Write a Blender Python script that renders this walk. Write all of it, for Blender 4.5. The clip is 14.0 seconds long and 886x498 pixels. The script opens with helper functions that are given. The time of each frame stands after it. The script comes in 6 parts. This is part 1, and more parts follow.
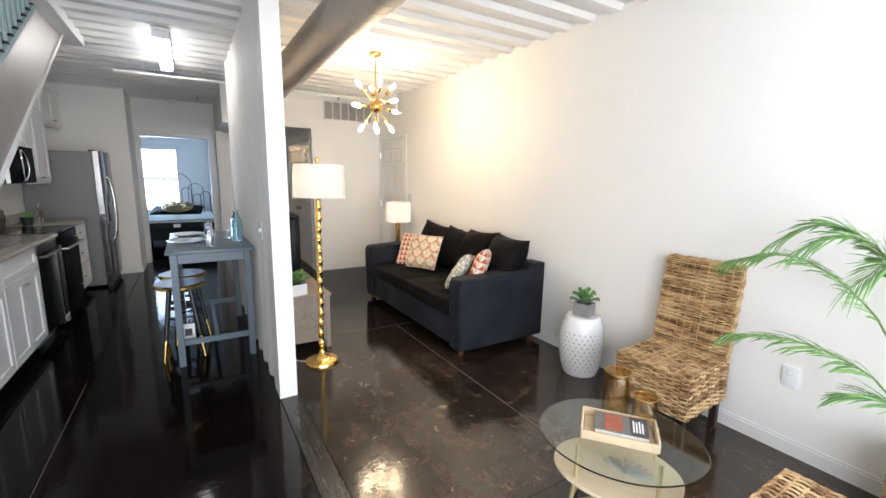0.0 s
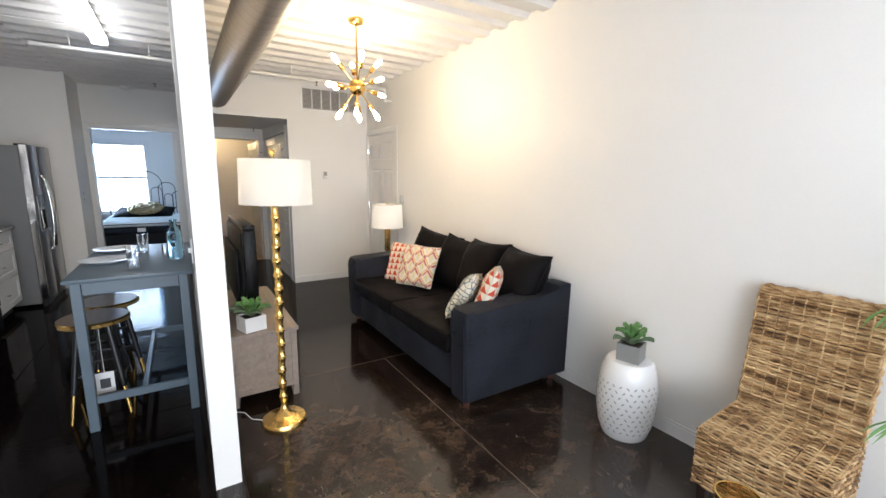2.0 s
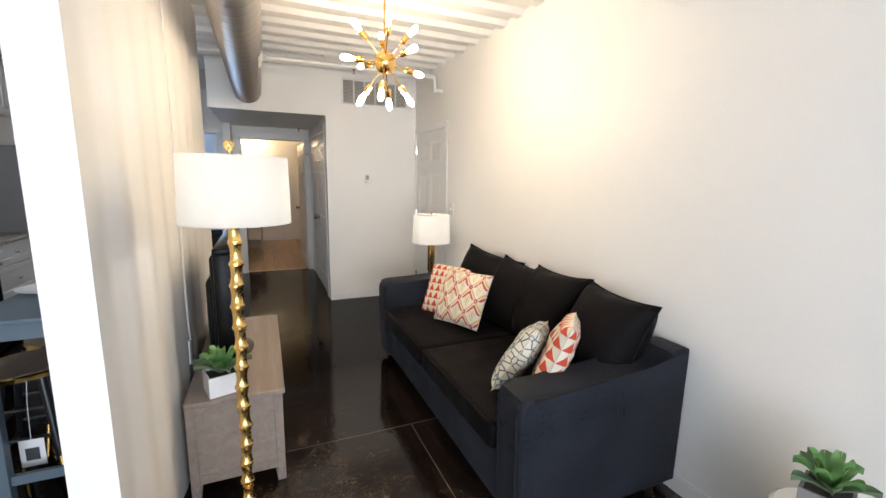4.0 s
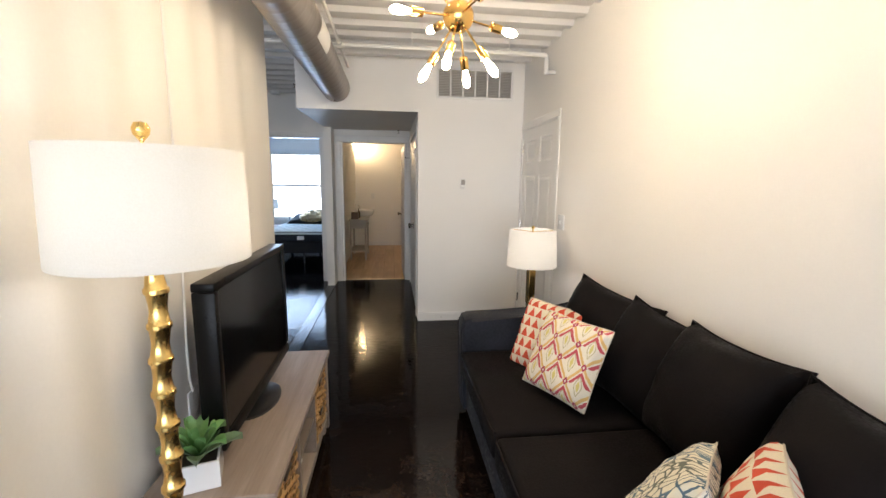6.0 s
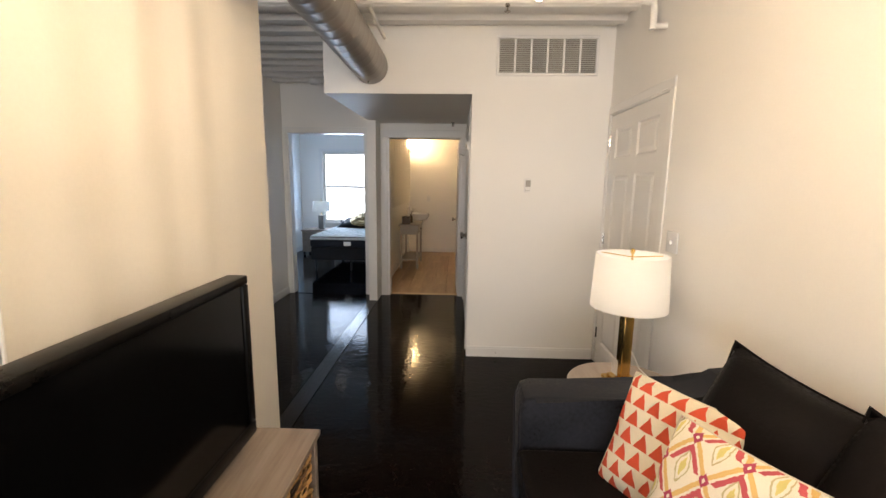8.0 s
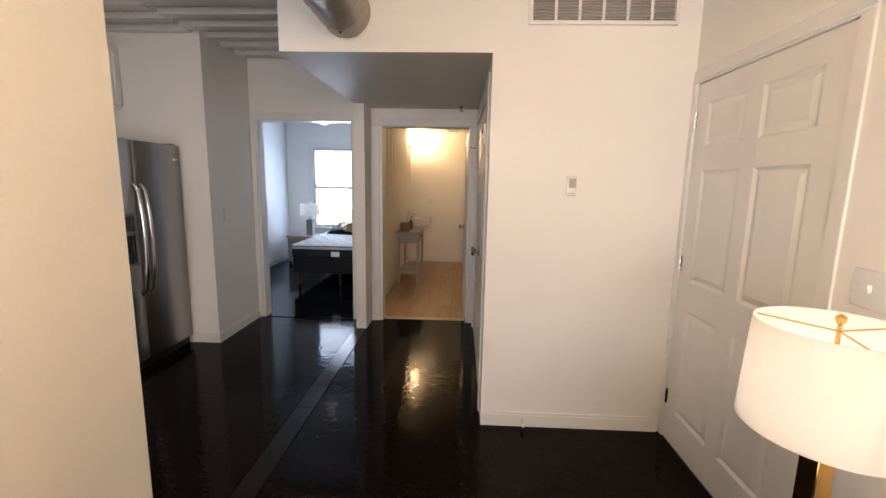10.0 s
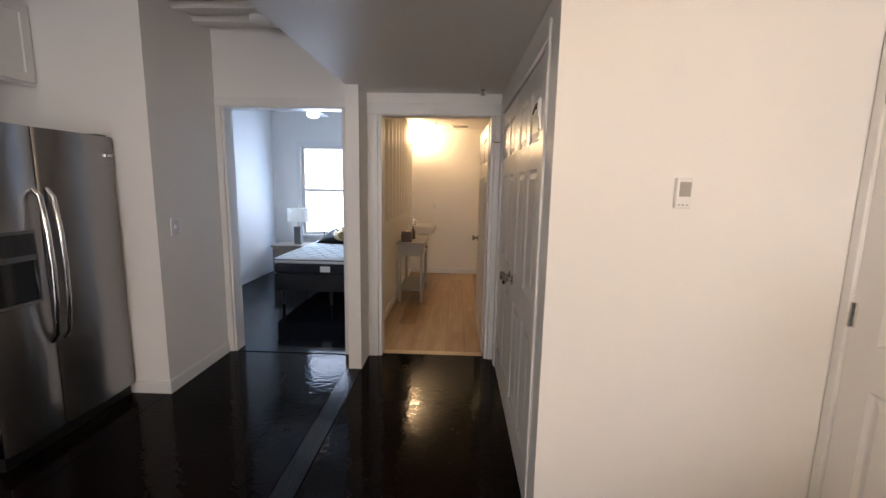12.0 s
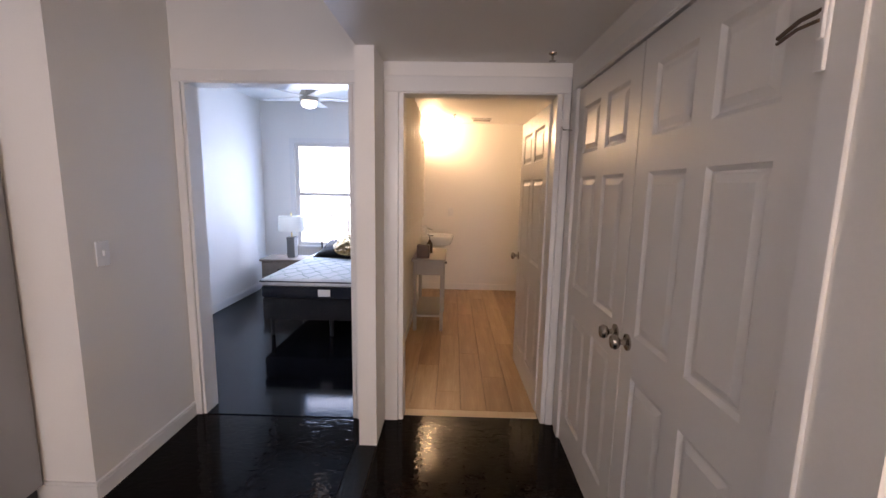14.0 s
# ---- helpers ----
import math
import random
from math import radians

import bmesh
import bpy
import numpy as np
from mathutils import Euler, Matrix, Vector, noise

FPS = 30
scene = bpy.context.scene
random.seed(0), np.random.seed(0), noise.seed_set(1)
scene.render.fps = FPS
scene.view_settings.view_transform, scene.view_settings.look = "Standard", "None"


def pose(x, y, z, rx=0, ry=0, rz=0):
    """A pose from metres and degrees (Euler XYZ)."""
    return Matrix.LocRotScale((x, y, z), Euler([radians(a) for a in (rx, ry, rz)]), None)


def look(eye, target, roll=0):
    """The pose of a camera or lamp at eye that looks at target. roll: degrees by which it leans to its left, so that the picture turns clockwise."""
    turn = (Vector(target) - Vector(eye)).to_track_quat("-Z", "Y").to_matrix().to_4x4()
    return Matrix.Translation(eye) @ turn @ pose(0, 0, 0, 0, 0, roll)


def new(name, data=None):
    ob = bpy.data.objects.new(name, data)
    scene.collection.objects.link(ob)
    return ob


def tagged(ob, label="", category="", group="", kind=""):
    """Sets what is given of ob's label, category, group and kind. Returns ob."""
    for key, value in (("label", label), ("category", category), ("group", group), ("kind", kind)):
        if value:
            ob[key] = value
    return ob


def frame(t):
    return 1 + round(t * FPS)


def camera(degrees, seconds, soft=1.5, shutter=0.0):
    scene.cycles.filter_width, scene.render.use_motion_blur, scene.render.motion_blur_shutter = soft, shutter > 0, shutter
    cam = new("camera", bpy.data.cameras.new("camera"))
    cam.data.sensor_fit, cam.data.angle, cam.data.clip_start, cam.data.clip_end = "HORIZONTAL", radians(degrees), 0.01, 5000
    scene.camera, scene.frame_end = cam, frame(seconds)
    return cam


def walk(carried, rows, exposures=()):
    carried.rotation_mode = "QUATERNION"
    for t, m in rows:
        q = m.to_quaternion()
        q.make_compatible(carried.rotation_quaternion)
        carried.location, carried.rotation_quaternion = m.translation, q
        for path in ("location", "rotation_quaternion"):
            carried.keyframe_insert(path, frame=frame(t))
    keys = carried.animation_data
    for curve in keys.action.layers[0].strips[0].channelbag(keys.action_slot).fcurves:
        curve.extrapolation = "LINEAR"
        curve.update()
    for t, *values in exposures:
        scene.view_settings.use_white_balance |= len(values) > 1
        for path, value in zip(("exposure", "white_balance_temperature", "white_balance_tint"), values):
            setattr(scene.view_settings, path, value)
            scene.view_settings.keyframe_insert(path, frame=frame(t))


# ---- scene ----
cam = camera(93.7, 14.0)
PATH = [
    (0, (0.217, -0.077, 1.476), (1.239, 1.61, 1.143), 0.8),
    (0.5, (0.26, 0.076, 1.467), (1.286, 1.759, 1.132), 0.7),
    (1, (0.316, 0.22, 1.456), (1.356, 1.896, 1.124), 0.7),
    (1.5, (0.461, 0.421, 1.475), (1.505, 2.093, 1.135), 0.7),
    (2, (0.607, 0.644, 1.489), (1.653, 2.314, 1.144), 0.7),
    (4.5, (1.28, 1.573, 1.503), (1.933, 3.435, 1.176), 0.9),
    (5, (1.404, 1.755, 1.523), (1.92, 3.66, 1.199), 0.8),
    (5.5, (1.529, 1.922, 1.526), (1.902, 3.86, 1.204), 0.7),
    (6, (1.584, 2.132, 1.504), (1.825, 4.091, 1.185), 0.7),
    (6.5, (1.621, 2.371, 1.497), (1.779, 4.339, 1.179), 0.7),
    (7, (1.664, 2.59, 1.496), (1.75, 4.563, 1.18), 0.8),
    (7.5, (1.721, 2.811, 1.508), (1.715, 4.785, 1.189), 0.6),
    (8, (1.742, 3.031, 1.499), (1.681, 5.005, 1.184), 0.8),
    (10.5, (1.657, 4.317, 1.484), (1.576, 6.292, 1.176), 1.0),
    (11, (1.606, 4.528, 1.498), (1.525, 6.503, 1.192), 0.9),
    (11.5, (1.55, 4.741, 1.501), (1.483, 6.717, 1.197), 0.9),
    (12, (1.506, 4.947, 1.499), (1.444, 6.923, 1.197), 1.1),
    (12.5, (1.401, 5.178, 1.5), (1.339, 7.155, 1.202), 1.1),
    (13, (1.311, 5.376, 1.513), (1.253, 7.353, 1.218), 1.0),
    (13.5, (1.248, 5.636, 1.515), (1.192, 7.613, 1.217), 0.9),
    (14, (1.179, 5.898, 1.512), (1.133, 7.876, 1.219), 1.0),
]
LIGHT = [(0, -0.10, 6150, 11), (2, -0.17, 6050, 11), (5, -0.22, 5850, 11), (6.5, -0.27, 6200, 12), (8, -0.20, 6700, 14), (11, -0.04, 7000, 22), (12.5, -0.10, 6550, 18), (13.5, 0.06, 6650, 22), (14, 0.20, 6800, 29)]
walk(cam, [(t, look(eye, target, roll)) for t, eye, target, roll in PATH], LIGHT)

# ---- light ----
world = bpy.data.worlds.new("sky")
scene.world = world
world.use_nodes = True
wn = world.node_tree
sky = wn.nodes.new("ShaderNodeTexSky")
sky.sky_type, sky.sun_disc = "NISHITA", False
sky.sun_elevation, sky.sun_rotation = radians(52), radians(90)
wn.links.new(sky.outputs[0], wn.nodes["Background"].inputs[0])
wn.nodes["Background"].inputs[1].default_value = 0.12


def lamp(name, kind, m, watts, colour, size=0.1, size_y=0.0):
    data = bpy.data.lights.new(name, kind)
    data.energy, data.color = watts, colour
    if kind == "AREA":
        data.shape, data.size, data.size_y = "RECTANGLE", size, size_y or size
    elif kind == "POINT":
        data.shadow_soft_size = size
    elif kind == "SUN":
        data.angle = size
    ob = new(name, data)
    ob.matrix_world = m
    return ob


lamp("sun", "SUN", look((20, 3, 25), (0, 3, 0)), 3.0, (1.0, 0.95, 0.88), radians(0.5))
# daylight through the glazed end of the room, behind the start of the walk
lamp("front_daylight", "AREA", look((0.75, -1.50, 1.20), (0.75, 3.0, 1.20)), 225, (0.93, 0.965, 1.0), 3.9, 2.1)
# daylight through the bedroom window
lamp("bedroom_daylight", "AREA", look((-0.52, 11.96, 1.35), (-0.52, 9.0, 1.15)), 34, (0.33, 0.60, 1.0), 1.1, 1.4)
lamp("floor_lamp_bulb", "POINT", pose(1.057, 3.132, 1.44), 2.6, (1.0, 0.97, 0.92), 0.05)
lamp("side_lamp_bulb", "POINT", pose(2.615, 5.08, 1.02), 2.4, (1.0, 0.97, 0.92), 0.05)
lamp("bath_sconce_bulb", "POINT", pose(0.865, 11.66, 2.23), 44, (1.0, 0.70, 0.36), 0.04)
BULB, PANEL, FAN_LIGHT = 225.0, 22.0, 4.0

# ---- materials ----


class Nodes:
    """A Principled material with short-hand for its nodes."""

    def __init__(self, name):
        self.m = bpy.data.materials.new(name)
        self.m.use_nodes = True
        self.t = self.m.node_tree
        self.b = self.t.nodes["Principled BSDF"]

    def add(self, kind, **values):
        n = self.t.nodes.new("ShaderNode" + kind)
        for k, v in values.items():
            if k in ("operation", "blend_type", "data_type", "wave_type", "bands_direction", "feature", "noise_dimensions", "distance", "space"):
                if k == "operation":
                    n.operation = v
                elif k == "blend_type":
                    n.blend_type = v
                elif k == "data_type":
                    n.data_type = v
                elif k == "bands_direction":
                    n.bands_direction = v
                elif k == "feature":
                    n.feature = v
            else:
                n.inputs[k.replace("_", " ")].default_value = v
        return n

    def link(self, a, b):
        self.t.links.new(a, b)

    def coords(self, kind="Object", scale=(1, 1, 1)):
        c = self.add("TexCoord")
        mp = self.add("Mapping")
        mp.inputs["Scale"].default_value = scale
        self.link(c.outputs[kind], mp.inputs["Vector"])
        return mp.outputs["Vector"]

    def noise(self, vec, scale, detail=4.0, rough=0.55, warp=0.0):
        n = self.add("TexNoise", Scale=scale, Detail=detail, Roughness=rough, Distortion=warp)
        self.link(vec, n.inputs["Vector"])
        return n.outputs["Fac"]

    def ramp(self, fac, stops):
        n = self.add("ValToRGB")
        el = n.color_ramp.elements
        while len(el) < len(stops):
            el.new(0.5)
        for e, (p, c) in zip(el, stops):
            e.position = p
            e.color = (*c, 1) if len(c) == 3 else c
        self.link(fac, n.inputs[0])
        return n.outputs[0]

    def grey(self, fac, lo, hi, a=0.0, b=1.0):
        n = self.add("MapRange")
        for k, v in zip(("From Min", "From Max", "To Min", "To Max"), (a, b, lo, hi)):
            n.inputs[k].default_value = v
        self.link(fac, n.inputs["Value"])
        return n.outputs[0]

    def math(self, op, a, b=0.0, c=0.0):
        n = self.add("Math", operation=op)
        for i, v in enumerate((a, b, c)):
            if isinstance(v, (int, float)):
                n.inputs[i].default_value = v
            else:
                self.link(v, n.inputs[i])
        return n.outputs[0]

    def mix(self, fac, a, b, blend="MIX"):
        n = self.add("Mix", data_type="RGBA", blend_type=blend)
        for i, v in ((0, fac), (6, a), (7, b)):
            if isinstance(v, (int, float)):
                n.inputs[i].default_value = v
            elif isinstance(v, tuple):
                n.inputs[i].default_value = (*v, 1) if len(v) == 3 else v
            else:
                self.link(v, n.inputs[i])
        return n.outputs[2]

    def bump(self, height, strength, dist=0.01):
        n = self.add("Bump", Strength=strength, Distance=dist)
        self.link(height, n.inputs["Height"])
        self.link(n.outputs[0], self.b.inputs["Normal"])


def plain(name, col, rough=0.5, metal=0.0, var=0.08, scale=2.0, fine=80.0, bump=0.05, stretch=(1, 1, 1), sheen=0.0, spec=0.5):
    """A surface of one paint or stuff, with broad and fine unevenness in colour, gloss and relief."""
    k = Nodes(name)
    v = k.coords(scale=stretch)
    broad, small = k.noise(v, scale, 4), k.noise(v, fine, 3)
    both = k.math("ADD", k.math("MULTIPLY", broad, 0.6), k.math("MULTIPLY", small, 0.4))
    k.link(k.ramp(both, [(0.3, tuple(c * (1 - var) for c in col)), (0.7, tuple(min(1, c * (1 + var)) for c in col))]), k.b.inputs["Base Color"])
    k.link(k.grey(both, max(0.02, rough * (1 - var * 1.5)), min(1, rough * (1 + var * 1.5)), 0.3, 0.7), k.b.inputs["Roughness"])
    k.b.inputs["Metallic"].default_value = metal
    k.b.inputs["Sheen Weight"].default_value = sheen
    k.b.inputs["Specular IOR Level"].default_value = spec
    if bump:
        k.bump(small, bump, 0.004)
    return k.m


def glass(name, col=(1, 1, 1), rough=0.0, ior=1.45):
    k = Nodes(name)
    k.b.inputs["Base Color"].default_value = (*col, 1)
    k.b.inputs["Roughness"].default_value = rough
    k.b.inputs["Transmission Weight"].default_value = 1.0
    k.b.inputs["IOR"].default_value = ior
    return k.m


def glow(name, col, strength):
    k = Nodes(name)
    k.b.inputs["Base Color"].default_value = (0.9, 0.9, 0.9, 1)
    k.b.inputs["Emission Color"].default_value = (*col, 1)
    k.b.inputs["Emission Strength"].default_value = strength
    return k.m


def floor_material():
    """Board floor under dark brown stain and scuffed gloss varnish."""
    k = Nodes("dark_stained_floor")
    v = k.coords()
    cloud = k.noise(v, 1.1, 4, 0.55, 0.4)
    mottle = k.noise(v, 8.0, 9, 0.74, 0.5)
    grain = k.noise(v, 75.0, 4, 0.65)
    mixf = k.math("ADD", k.math("MULTIPLY", cloud, 0.30), k.math("ADD", k.math("MULTIPLY", mottle, 0.48), k.math("MULTIPLY", grain, 0.22)))
    hazed = k.ramp(mixf, [(0.40, (0.0065, 0.0043, 0.0032)), (0.495, (0.026, 0.016, 0.0105)), (0.585, (0.075, 0.049, 0.033)), (0.69, (0.20, 0.150, 0.112))])
    dark_stain = k.ramp(mixf, [(0.40, (0.0028, 0.0018, 0.0015)), (0.62, (0.0080, 0.0048, 0.0036))])
    # paler living room front: reflected light painted in, and more scuffs; rest stays dark
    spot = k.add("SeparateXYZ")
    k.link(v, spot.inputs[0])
    haze_wear = k.math("MULTIPLY", k.grey(spot.outputs[1], 1.0, 0.0, 2.6, 4.6), k.grey(spot.outputs[0], 0.03, 1.0, 0.45, 0.95))
    base = k.mix(haze_wear, dark_stain, hazed)
    specks = k.ramp(k.noise(v, 140.0, 2, 0.5), [(0.735, (0, 0, 0)), (0.78, (0.16, 0.14, 0.12))])
    base = k.mix(1.0, base, specks, "ADD")
    # short pale scuffs, lying mostly along and across the room
    scuffs = 0.0
    for sx, sy, off in ((14, 62, 0.0), (58, 11, 7.0), (30, 34, 19.0)):
        mp = k.add("Mapping")
        mp.inputs["Scale"].default_value = (sx, sy, 1)
        mp.inputs["Location"].default_value = (off, off * 1.7, 0)
        mp.inputs["Rotation"].default_value = (0, 0, 0.35 + off)
        k.link(k.coords(), mp.inputs["Vector"])
        one = k.noise(mp.outputs["Vector"], 1.0, 3, 0.6, 0.9)
        scuffs = k.math("MAXIMUM", k.grey(one, 0.0, 1.0, 0.685, 0.76), scuffs)
    scuffs = k.math("MULTIPLY", scuffs, k.grey(haze_wear, 0.12, 1.0))
    k.link(k.mix(scuffs, base, (0.13, 0.10, 0.075)), k.b.inputs["Base Color"])
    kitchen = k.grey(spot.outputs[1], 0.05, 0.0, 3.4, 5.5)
    rough = k.math("ADD", kitchen, k.math("ADD", k.grey(mixf, 0.015, 0.05, 0.40, 0.68), k.math("MULTIPLY", haze_wear, 0.06)))
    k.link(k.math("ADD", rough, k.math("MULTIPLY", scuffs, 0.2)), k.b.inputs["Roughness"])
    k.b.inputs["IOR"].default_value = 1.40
    k.link(k.grey(haze_wear, 0.095, 1.0), k.b.inputs["Specular IOR Level"])
    ripple = k.math("ADD", k.noise(k.coords(scale=(17, 30, 1)), 1.0, 1, 0.4, 0.9), k.math("MULTIPLY", k.noise(k.coords(scale=(45, 30, 1)), 1.0, 1, 0.4), 0.35))
    calm = k.grey(spot.outputs[1], 0.35, 1.0, 3.2, 6.0)
    k.bump(k.math("MULTIPLY", calm, k.math("ADD", ripple, k.math("MULTIPLY", k.noise(v, 5.0, 2, 0.5), 0.8))), 0.26, 0.004)
    return k.m


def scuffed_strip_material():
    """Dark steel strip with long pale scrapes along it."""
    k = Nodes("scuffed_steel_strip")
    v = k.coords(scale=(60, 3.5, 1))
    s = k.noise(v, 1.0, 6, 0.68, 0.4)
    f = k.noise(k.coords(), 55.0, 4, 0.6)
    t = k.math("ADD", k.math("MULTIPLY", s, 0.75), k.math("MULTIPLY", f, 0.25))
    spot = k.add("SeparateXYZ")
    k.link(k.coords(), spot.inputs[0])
    # paler towards the front: its reflected light is painted in with the scrapes
    haze_wear = k.grey(spot.outputs[1], 1.0, 0.06, 3.0, 5.2)
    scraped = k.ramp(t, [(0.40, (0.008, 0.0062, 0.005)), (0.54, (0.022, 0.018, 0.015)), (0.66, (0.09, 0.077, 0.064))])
    k.link(k.mix(haze_wear, (0.005, 0.004, 0.0035), scraped), k.b.inputs["Base Color"])
    k.link(k.math("ADD", k.grey(t, 0.05, 0.14, 0.4, 0.66), k.math("MULTIPLY", haze_wear, 0.14)), k.b.inputs["Roughness"])
    k.link(k.grey(haze_wear, 0.12, 0.40), k.b.inputs["Specular IOR Level"])
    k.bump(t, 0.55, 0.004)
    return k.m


def oak_material(name, tones, rough=0.4, along=1):
    """Boards: long grain, tone by board."""
    k = Nodes(name)
    s = [14, 14, 14]
    s[along] = 0.9
    v = k.coords(scale=tuple(s))
    g = k.noise(v, 1.6, 8, 0.65, 0.8)
    f = k.noise(v, 9.0, 4, 0.6)
    info = k.add("ObjectInfo")
    t = k.math("ADD", k.math("MULTIPLY", g, 0.65), k.math("ADD", k.math("MULTIPLY", f, 0.2), k.math("MULTIPLY", info.outputs["Random"], 0.22)))
    k.link(k.ramp(t, [(0.3, tones[0]), (0.55, tones[1]), (0.8, tones[2])]), k.b.inputs["Base Color"])
    k.b.inputs["Roughness"].default_value = rough
    k.bump(f, 0.12, 0.002)
    return k.m


def rattan_material(name, dark, mid, light):
    """Twisted banana-leaf strands: tone by strand and in patches along it."""
    k = Nodes(name)
    v = k.coords()
    isl = k.add("NewGeometry").outputs["Random Per Island"]
    patch = k.noise(k.coords(scale=(12, 8, 24)), 1.0, 5, 0.65)
    fine = k.noise(k.coords(scale=(60, 18, 60)), 3.0, 4, 0.6)
    t = k.math("ADD", k.math("MULTIPLY", isl, 0.26), k.math("ADD", k.math("MULTIPLY", patch, 0.80), k.math("MULTIPLY", fine, 0.30)))
    k.link(k.ramp(t, [(0.50, dark), (0.64, mid), (0.84, light)]), k.b.inputs["Base Color"])
    k.b.inputs["Roughness"].default_value = 0.55
    k.bump(fine, 0.4, 0.004)
    return k.m


def steel_material(name, col=(0.42, 0.41, 0.41), rough=0.32):
    """Brushed steel, brushed across."""
    k = Nodes(name)
    v = k.coords(scale=(3, 3, 400))
    f = k.noise(v, 1.0, 3, 0.6)
    b = k.noise(k.coords(), 2.0, 3)
    k.link(k.ramp(b, [(0.3, tuple(c * 0.92 for c in col)), (0.7, col)]), k.b.inputs["Base Color"])
    k.b.inputs["Metallic"].default_value = 1.0
    k.link(k.grey(f, rough * 0.95, rough * 1.06, 0.3, 0.7), k.b.inputs["Roughness"])
    k.bump(f, 0.012, 0.001)
    return k.m


def triangles_material(name, red, cream, n):
    """Rows of printed triangles on cream canvas."""
    k = Nodes(name)
    uv = k.add("TexCoord").outputs["UV"]
    sep = k.add("SeparateXYZ")
    wob = k.add("Mix", data_type="RGBA")
    wn_ = k.add("TexNoise", Scale=18.0, Detail=3.0)
    k.link(uv, wn_.inputs["Vector"])
    wob.inputs[0].default_value = 0.012
    k.link(uv, wob.inputs[6])
    k.link(wn_.outputs["Color"], wob.inputs[7])
    k.link(wob.outputs[2], sep.inputs[0])
    u, w = k.math("FRACT", k.math("MULTIPLY", sep.outputs[0], n)), k.math("FRACT", k.math("MULTIPLY", sep.outputs[1], n))
    tent = k.math("SUBTRACT", 0.95, k.math("ABSOLUTE", k.math("SUBTRACT", k.math("MULTIPLY", u, 2.0), 1.0)))
    mask = k.math("MULTIPLY", k.math("LESS_THAN", w, tent), k.math("GREATER_THAN", w, 0.06))
    weave = k.noise(k.coords("UV"), 220.0, 2)
    col = k.mix(mask, cream, red)
    k.link(k.mix(k.grey(weave, 0.0, 0.35, 0.35, 0.75), col, (0.45, 0.38, 0.32), "MULTIPLY"), k.b.inputs["Base Color"])
    k.b.inputs["Roughness"].default_value = 0.9
    k.bump(weave, 0.3, 0.002)
    return k.m


def ogee_material(name):
    """Ikat print: rows of leaf-shaped ogees in yellow and grey, red arches above, small plum squares between."""
    k = Nodes(name)
    uv = k.add("TexCoord").outputs["UV"]
    sep = k.add("SeparateXYZ")
    wob = k.add("Mix", data_type="RGBA")
    wn_ = k.add("TexNoise", Scale=45.0, Detail=3.0)
    k.link(uv, wn_.inputs["Vector"])
    wob.inputs[0].default_value = 0.02
    k.link(uv, wob.inputs[6])
    k.link(wn_.outputs["Color"], wob.inputs[7])
    k.link(wob.outputs[2], sep.inputs[0])
    n = 3.1
    us, vs = k.math("MULTIPLY", sep.outputs[0], n), k.math("MULTIPLY", sep.outputs[1], n * 0.74)
    s_ = k.math("SUBTRACT", k.math("FRACT", k.math("ADD", k.math("ADD", us, vs), 10.2)), 0.5)
    t_ = k.math("SUBTRACT", k.math("FRACT", k.math("ADD", k.math("SUBTRACT", us, vs), 10.4)), 0.5)
    across, rise = k.math("ADD", s_, t_), k.math("SUBTRACT", s_, t_)
    edge = k.math("MAXIMUM", k.math("ABSOLUTE", s_), k.math("ABSOLUTE", t_))
    both_ = k.math("MINIMUM", k.math("ABSOLUTE", s_), k.math("ABSOLUTE", t_))
    leaf = k.math("ADD", k.math("MULTIPLY", k.math("ABSOLUTE", across), 1.9), k.math("POWER", k.math("MULTIPLY", k.math("ABSOLUTE", rise), 1.25), 1.5))

    def band(val, lo, hi):
        return k.math("MULTIPLY", k.math("GREATER_THAN", val, lo), k.math("LESS_THAN", val, hi))

    high = k.math("GREATER_THAN", rise, 0.02)
    ring = band(edge, 0.445, 0.50)
    col = k.mix(k.math("LESS_THAN", leaf, 0.24), (0.80, 0.75, 0.63), (0.66, 0.58, 0.20))
    col = k.mix(band(leaf, 0.44, 0.56), col, (0.50, 0.45, 0.26))
    col = k.mix(k.math("MULTIPLY", band(edge, 0.265, 0.385), high), col, (0.52, 0.085, 0.10))
    col = k.mix(ring, col, (0.70, 0.47, 0.17))
    col = k.mix(k.math("GREATER_THAN", both_, 0.385), col, (0.40, 0.05, 0.10))
    col = k.mix(k.math("GREATER_THAN", both_, 0.46), col, (0.78, 0.70, 0.58))
    weave = k.noise(k.coords("UV"), 200.0, 2)
    k.link(k.mix(k.grey(weave, 0.0, 0.35, 0.35, 0.75), col, (0.45, 0.38, 0.32), "MULTIPLY"), k.b.inputs["Base Color"])
    k.b.inputs["Roughness"].default_value = 0.9
    k.bump(weave, 0.3, 0.002)
    return k.m


def net_material(name):
    """Cream canvas with an uneven blue-grey net print."""
    k = Nodes(name)
    v = k.coords("UV", (1.0, 0.62, 1.0))
    vo = k.add("TexVoronoi", feature="DISTANCE_TO_EDGE", Scale=17.0)
    k.link(v, vo.inputs["Vector"])
    tone = k.noise(v, 3.0, 2)
    line = k.ramp(tone, [(0.42, (0.09, 0.15, 0.20)), (0.56, (0.14, 0.15, 0.12))])
    col = k.mix(k.math("LESS_THAN", vo.outputs["Distance"], 0.075), (0.72, 0.68, 0.55), line)
    weave = k.noise(v, 200.0, 2)
    k.link(col, k.b.inputs["Base Color"])
    k.b.inputs["Roughness"].default_value = 0.9
    k.bump(weave, 0.3, 0.002)
    return k.m


